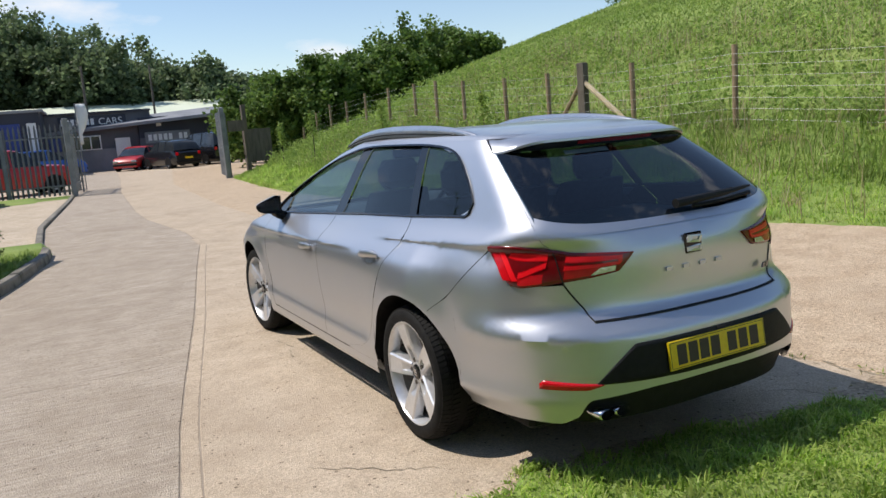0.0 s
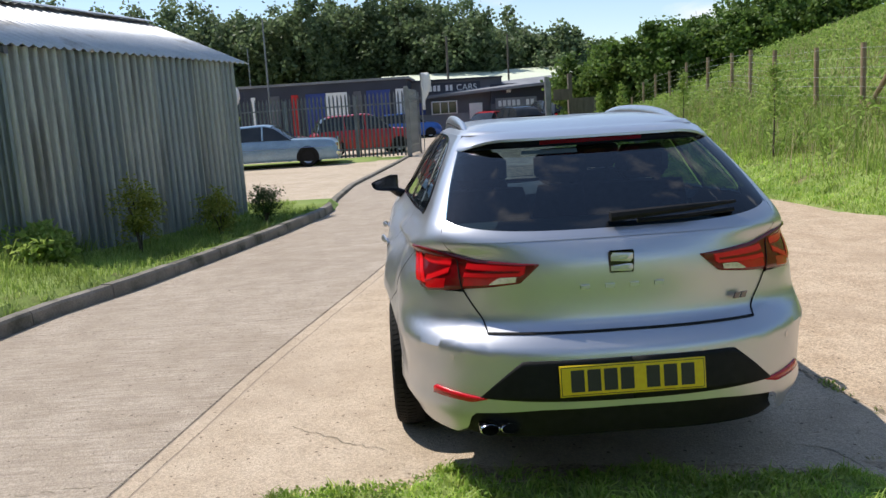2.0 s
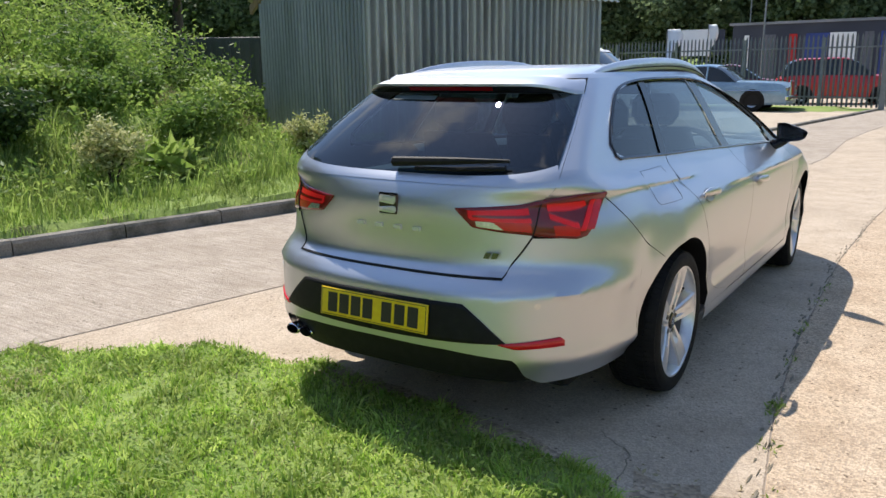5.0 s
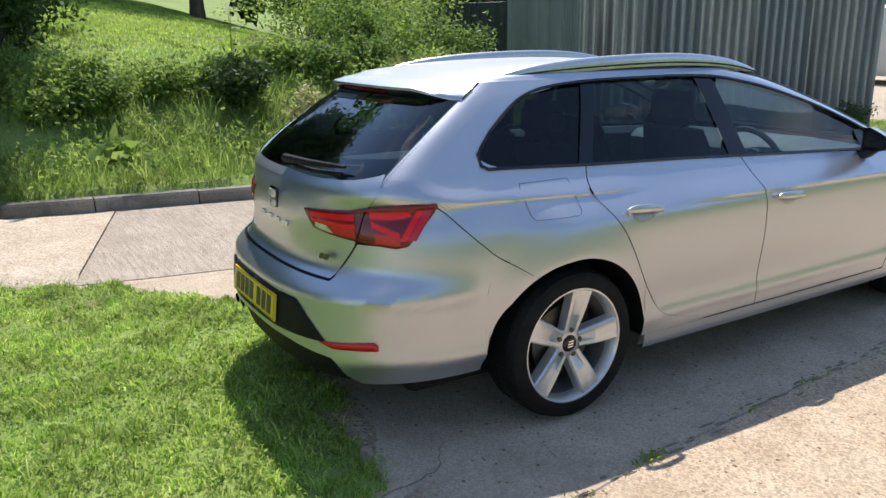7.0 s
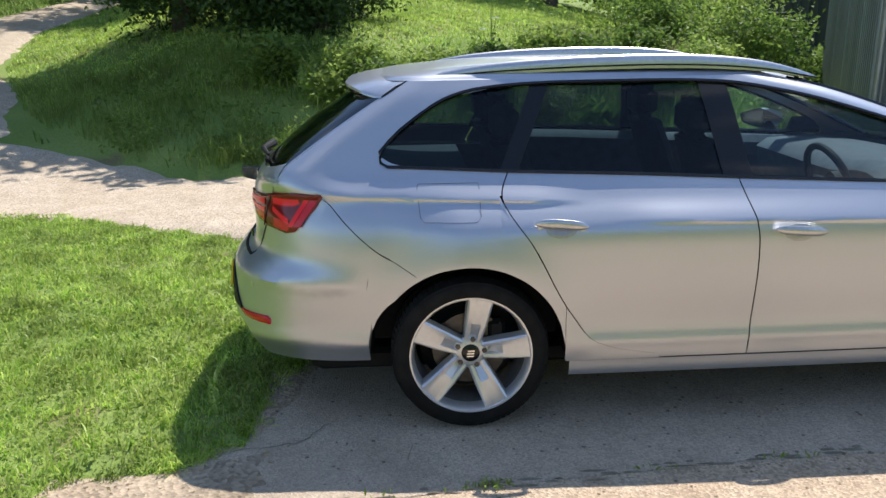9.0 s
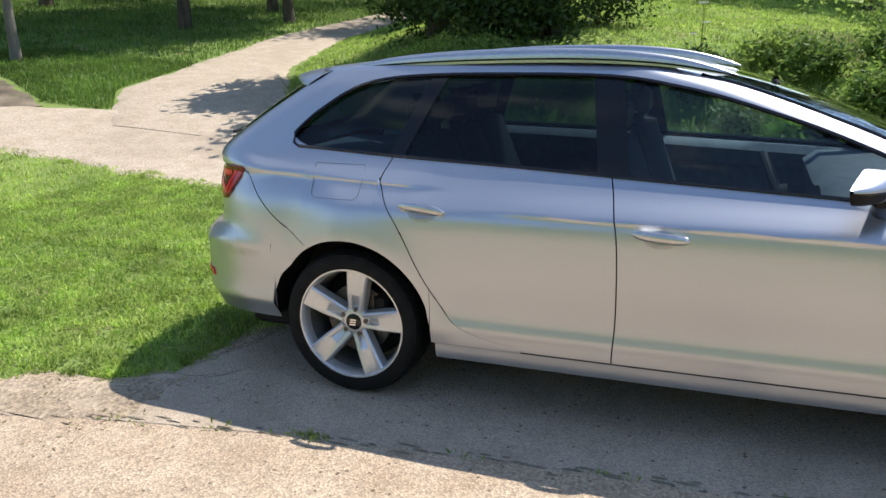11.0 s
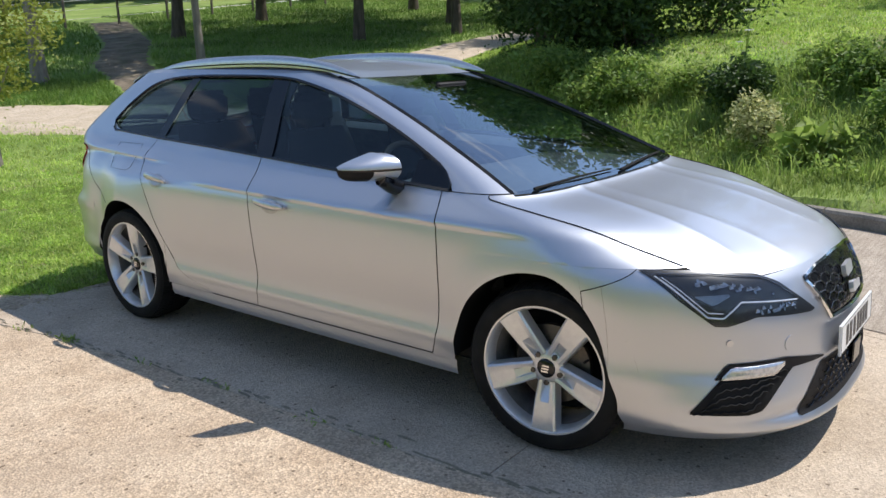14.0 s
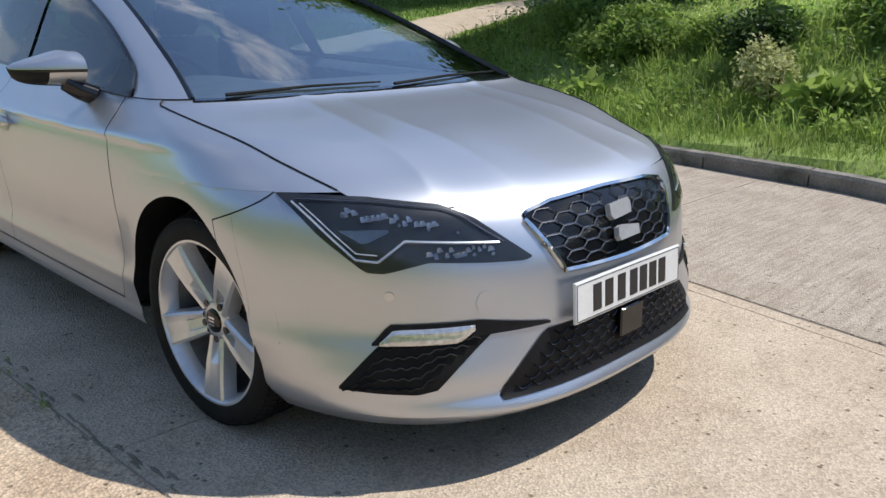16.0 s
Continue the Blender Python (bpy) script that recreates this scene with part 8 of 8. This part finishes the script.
for k in range(60):
    a = radians(-178 + 92 * k / 59)
    dist = 38 + rng.uniform(-3, 8)
    x, y = dist * math.sin(a), dist * math.cos(a) - 2
    spots.append((x, y, gz(x, y) - 0.5, rng.uniform(6, 10), rng.uniform(2.4, 3.6)))
wood("back_wood", spots, leaf_mid, "green wood beyond the back fence", 84, (0.3, 0.7), 30, 36)
make_shrub(21.5, 24.0, 1.6, 0.9, leaf_mid, "lone bush on the hill's brow", 90, 50, (0.1, 0.2), 40)

# back fence beyond the trees
back_fence = thing("back_fence", (0, 0, 0), "thin post and wire fence beyond the trees", "fence")
ends = [(-26 + 1.9 * k, -22.0 - 0.12 * k) for k in range(14)]
for x, y in ends:
    part("post", Shape().tube([(x, y, gz(x, y) - 0.2), (x, y, gz(x, y) + 1.2)], 0.05, 6), old_timber, back_fence)
for f in (0.3, 0.6, 0.9, 1.15):
    part("wire", Shape().tube([(x, y - 0.05, gz(x, y) + f) for x, y in ends], 0.006, 4), wire_m, back_fence)

# shrubs of the left bank
make_shrub(-5.45, 1.5, 0.66, 0.34, leaf_white, "cream variegated shrub on the bank", 101, 60, (0.035, 0.07), 46)
make_shrub(-5.25, 4.15, 0.56, 0.30, leaf_white, "cream variegated shrub near the shed", 102, 55, (0.035, 0.07), 40)
make_shrub(-6.4, 0.95, 0.6, 0.5, leaf_dark, "dark leafy weed clump on the bank", 103, 60, (0.05, 0.10), 46)
make_shrub(-3.98, 5.65, 0.98, 0.36, leaf_yellow, "yellow-green conifer shrub beside the shed", 104, 60, (0.03, 0.06), 44)
make_shrub(-3.35, 7.0, 0.66, 0.34, leaf_yellow, "yellow-green shrub beside the shed", 105, 60, (0.03, 0.06), 40)
make_shrub(-2.92, 7.9, 0.62, 0.27, leaf_dark, "small dark evergreen shrub near the kerb", 106, 60, (0.025, 0.05), 40)
make_shrub(-4.75, 4.85, 0.45, 0.3, leaf_light, "leafy weed clump below the shed wall", 107, 40, (0.06, 0.13), 26)
make_shrub(-4.55, 4.55, 0.32, 0.3, leaf_light, "leafy weed clump behind the kerb", 108, 40, (0.06, 0.12), 24)
make_shrub(-5.4, 2.1, 0.36, 0.33, leaf_light, "broad-leaved dock clump on the bank", 109, 16, (0.16, 0.30), 18, sink=0.08)
make_shrub(-5.9, 2.9, 0.5, 0.5, leaf_bank, "bramble clump on the bank", 110, 60, (0.05, 0.10), 40)
make_shrub(-6.4, 3.6, 0.6, 0.55, leaf_light, "bramble clump on the bank", 111, 60, (0.05, 0.10), 40)
make_shrub(-6.9, 2.3, 0.4, 0.5, leaf_bank, "bramble clump on the bank", 112, 60, (0.05, 0.10), 40)
make_shrub(-6.7, -0.6, 0.45, 0.5, leaf_bank, "bramble clump on the bank", 113, 60, (0.05, 0.10), 44)
make_shrub(-7.1, -1.9, 0.7, 0.65, leaf_bank, "bramble clump on the bank", 114, 60, (0.05, 0.10), 44)
make_shrub(-6.6, -1.2, 0.45, 0.5, leaf_light, "bramble clump on the bank", 115, 60, (0.05, 0.10), 40)
make_shrub(-7.0, 0.2, 0.38, 0.45, leaf_light, "bramble clump on the bank", 116, 60, (0.05, 0.10), 40)
make_shrub(-5.6, -0.6, 0.34, 0.3, leaf_light, "broad-leaved dock clump on the bank", 117, 14, (0.14, 0.26), 16, sink=0.08)
for k, (x, y, h, r) in enumerate(((-6.9, 0.9, 0.42, 0.45), (-7.3, 1.9, 0.40, 0.5), (-7.2, 3.1, 0.45, 0.5), (-7.0, -0.9, 0.5, 0.5))):
    make_shrub(x, y, h, r, leaf_light if k % 2 else leaf_bank, "low bramble thicket along the bank's crest", 120 + k, 70, (0.045, 0.10), 50)
rngw = np.random.default_rng(5)
wx, wy = sown(420, (-9.5, -4.7, -4.0, 6.2), lambda x, y: bank_left(x, y) and line(KERB_LINE, y) - x < 3.3, 51)
cl = np.concatenate([np.stack([x + rngw.normal(0, 0.10, 26), y + rngw.normal(0, 0.10, 26), gz(x, y) + rngw.uniform(0.03, rngw.uniform(0.12, 0.3), 26)], 1) for x, y in zip(wx, wy)])
weeds = leaves("bank_weeds", cl, (0.035, 0.085), leaf_light, None, "mixed leafy weeds over the bank", 52, -0.2)
weeds["category"], weeds["kind"] = "weeds", "stuff"
wx, wy = sown(170, (-9.5, -5.0, -4.0, 6.2), lambda x, y: bank_left(x, y) and line(KERB_LINE, y) - x < 3.4, 53)
cl = np.concatenate([np.stack([x + rngw.normal(0, 0.14, 40), y + rngw.normal(0, 0.14, 40), gz(x, y) + rngw.uniform(0.03, rngw.uniform(0.15, 0.35), 40)], 1) for x, y in zip(wx, wy)])
weeds = leaves("bank_weeds", cl, (0.04, 0.09), leaf_bank, None, "darker leafy weeds over the bank", 54, -0.2)
weeds["category"], weeds["kind"] = "weeds", "stuff"

# tall white-flowered weed
umbel = thing("flowering_weed", (-6.6, 0.95, gz(-6.6, 0.95)), "tall white-flowered weed on a thin stalk", "weed")
part("stalk", Shape().tube([(0, 0, 0), (0.02, 0, 0.5), (0.0, 0.02, 1.05)], [0.010, 0.007, 0.004], 6), leaf_light, umbel)
for k, (dx, dy, h) in enumerate(((0, 0, 1.08), (0.09, 0.05, 0.85), (-0.07, -0.1, 0.72))):
    part("stalk", Shape().tube([(0.01, 0, h * 0.55), (dx, dy, h)], 0.004, 5), leaf_light, umbel)
    r = 0.055 if k == 0 else 0.04
    p = np.array([(dx + r * math.cos(i * 2.4) * math.sqrt(i / 60), dy + r * math.sin(i * 2.4) * math.sqrt(i / 60), h + 0.012) for i in range(60)])
    leaves("flower_head", p, (0.012, 0.02), petal, umbel, "flat white flower head", 200 + k, -0.6, 0.9)

# saplings on the right bank
for k, (x, y, h) in enumerate(((5.35, 9.45, 1.55), (5.6, 14.6, 1.4), (5.5, 19.5, 1.5), (5.9, 24.0, 1.4))):
    sap = thing("sapling", (x, y, gz(x, y)), "thin young sapling on the verge", "sapling", "verge saplings")
    part("stem", Shape().tube([(0, 0, -0.1), (0.02, 0, h * 0.5), (0, 0.03, h)], [0.018, 0.013, 0.006], 6), bark, sap)
    rr = np.random.default_rng(300 + k)
    t = rr.uniform(0.45, 1.0, 420)
    p = np.stack([rr.normal(0, 0.12, 420) * (1.3 - t), rr.normal(0, 0.12, 420) * (1.3 - t), t * h + rr.normal(0, 0.05, 420)], 1)
    leaves("foliage", p, (0.05, 0.10), leaf_light, sap, "", 310 + k)
tx, ty = sown(900, (5.0, 12, 0.5, 26), lambda x, y: verge_right(x, y) and x - line(RIGHT_LINE, y) > 1.2, 61)
cl = np.concatenate([np.stack([x + rngw.normal(0, 0.13, 22), y + rngw.normal(0, 0.13, 22), gz(x, y) + rngw.uniform(0.05, 0.4, 22)], 1) for x, y in zip(tx, ty)])
weeds = leaves("fence_weeds", cl, (0.06, 0.14), leaf_light, None, "leafy weeds along the wire fence", 62, -0.2)
weeds["category"], weeds["kind"] = "weeds", "stuff"

# tufts and litter in the slab joint
for k, y in enumerate((0.02, 0.62, 1.18, 1.78, 2.15, -0.8, -0.35)):
    x = line(SEAM_MID, y)
    pts = np.random.default_rng(400 + k).normal(0, 1, (70 if k == 0 else 14, 3)) * np.array([0.018, 0.05, 0.0]) + np.array([x, y, 0.002])
    tuft = leaves("joint_tuft", pts, (0.012, 0.035), grass_blade, None, "small grass tuft in the slab joint", 410 + k, 0, 0.3, 1.2)
    tuft["category"], tuft["kind"] = "weed", "stuff"
lx = np.random.default_rng(420)
n = 260
lit = np.stack([lx.uniform(1.0, 1.7, n), lx.uniform(-1.9, -0.7, n), np.full(n, 0.004)], 1)
litter = leaves("joint_litter", lit, (0.01, 0.03), dry_blade, None, "dry bits where the lawn meets the slab", 421)
litter["category"], litter["kind"] = "litter", "stuff"
cx, cy = clover
cz = heights(cx, cy) + np.random.default_rng(77).uniform(0.012, 0.04, len(cx))
cover_ob = leaves("lawn_clover", np.stack([cx, cy, cz], 1), (0.010, 0.024), leaf_light, None, "clover and broad leaves among the lawn", 78, 0.0, 0.8)
cover_ob["category"], cover_ob["kind"] = "clover", "stuff"
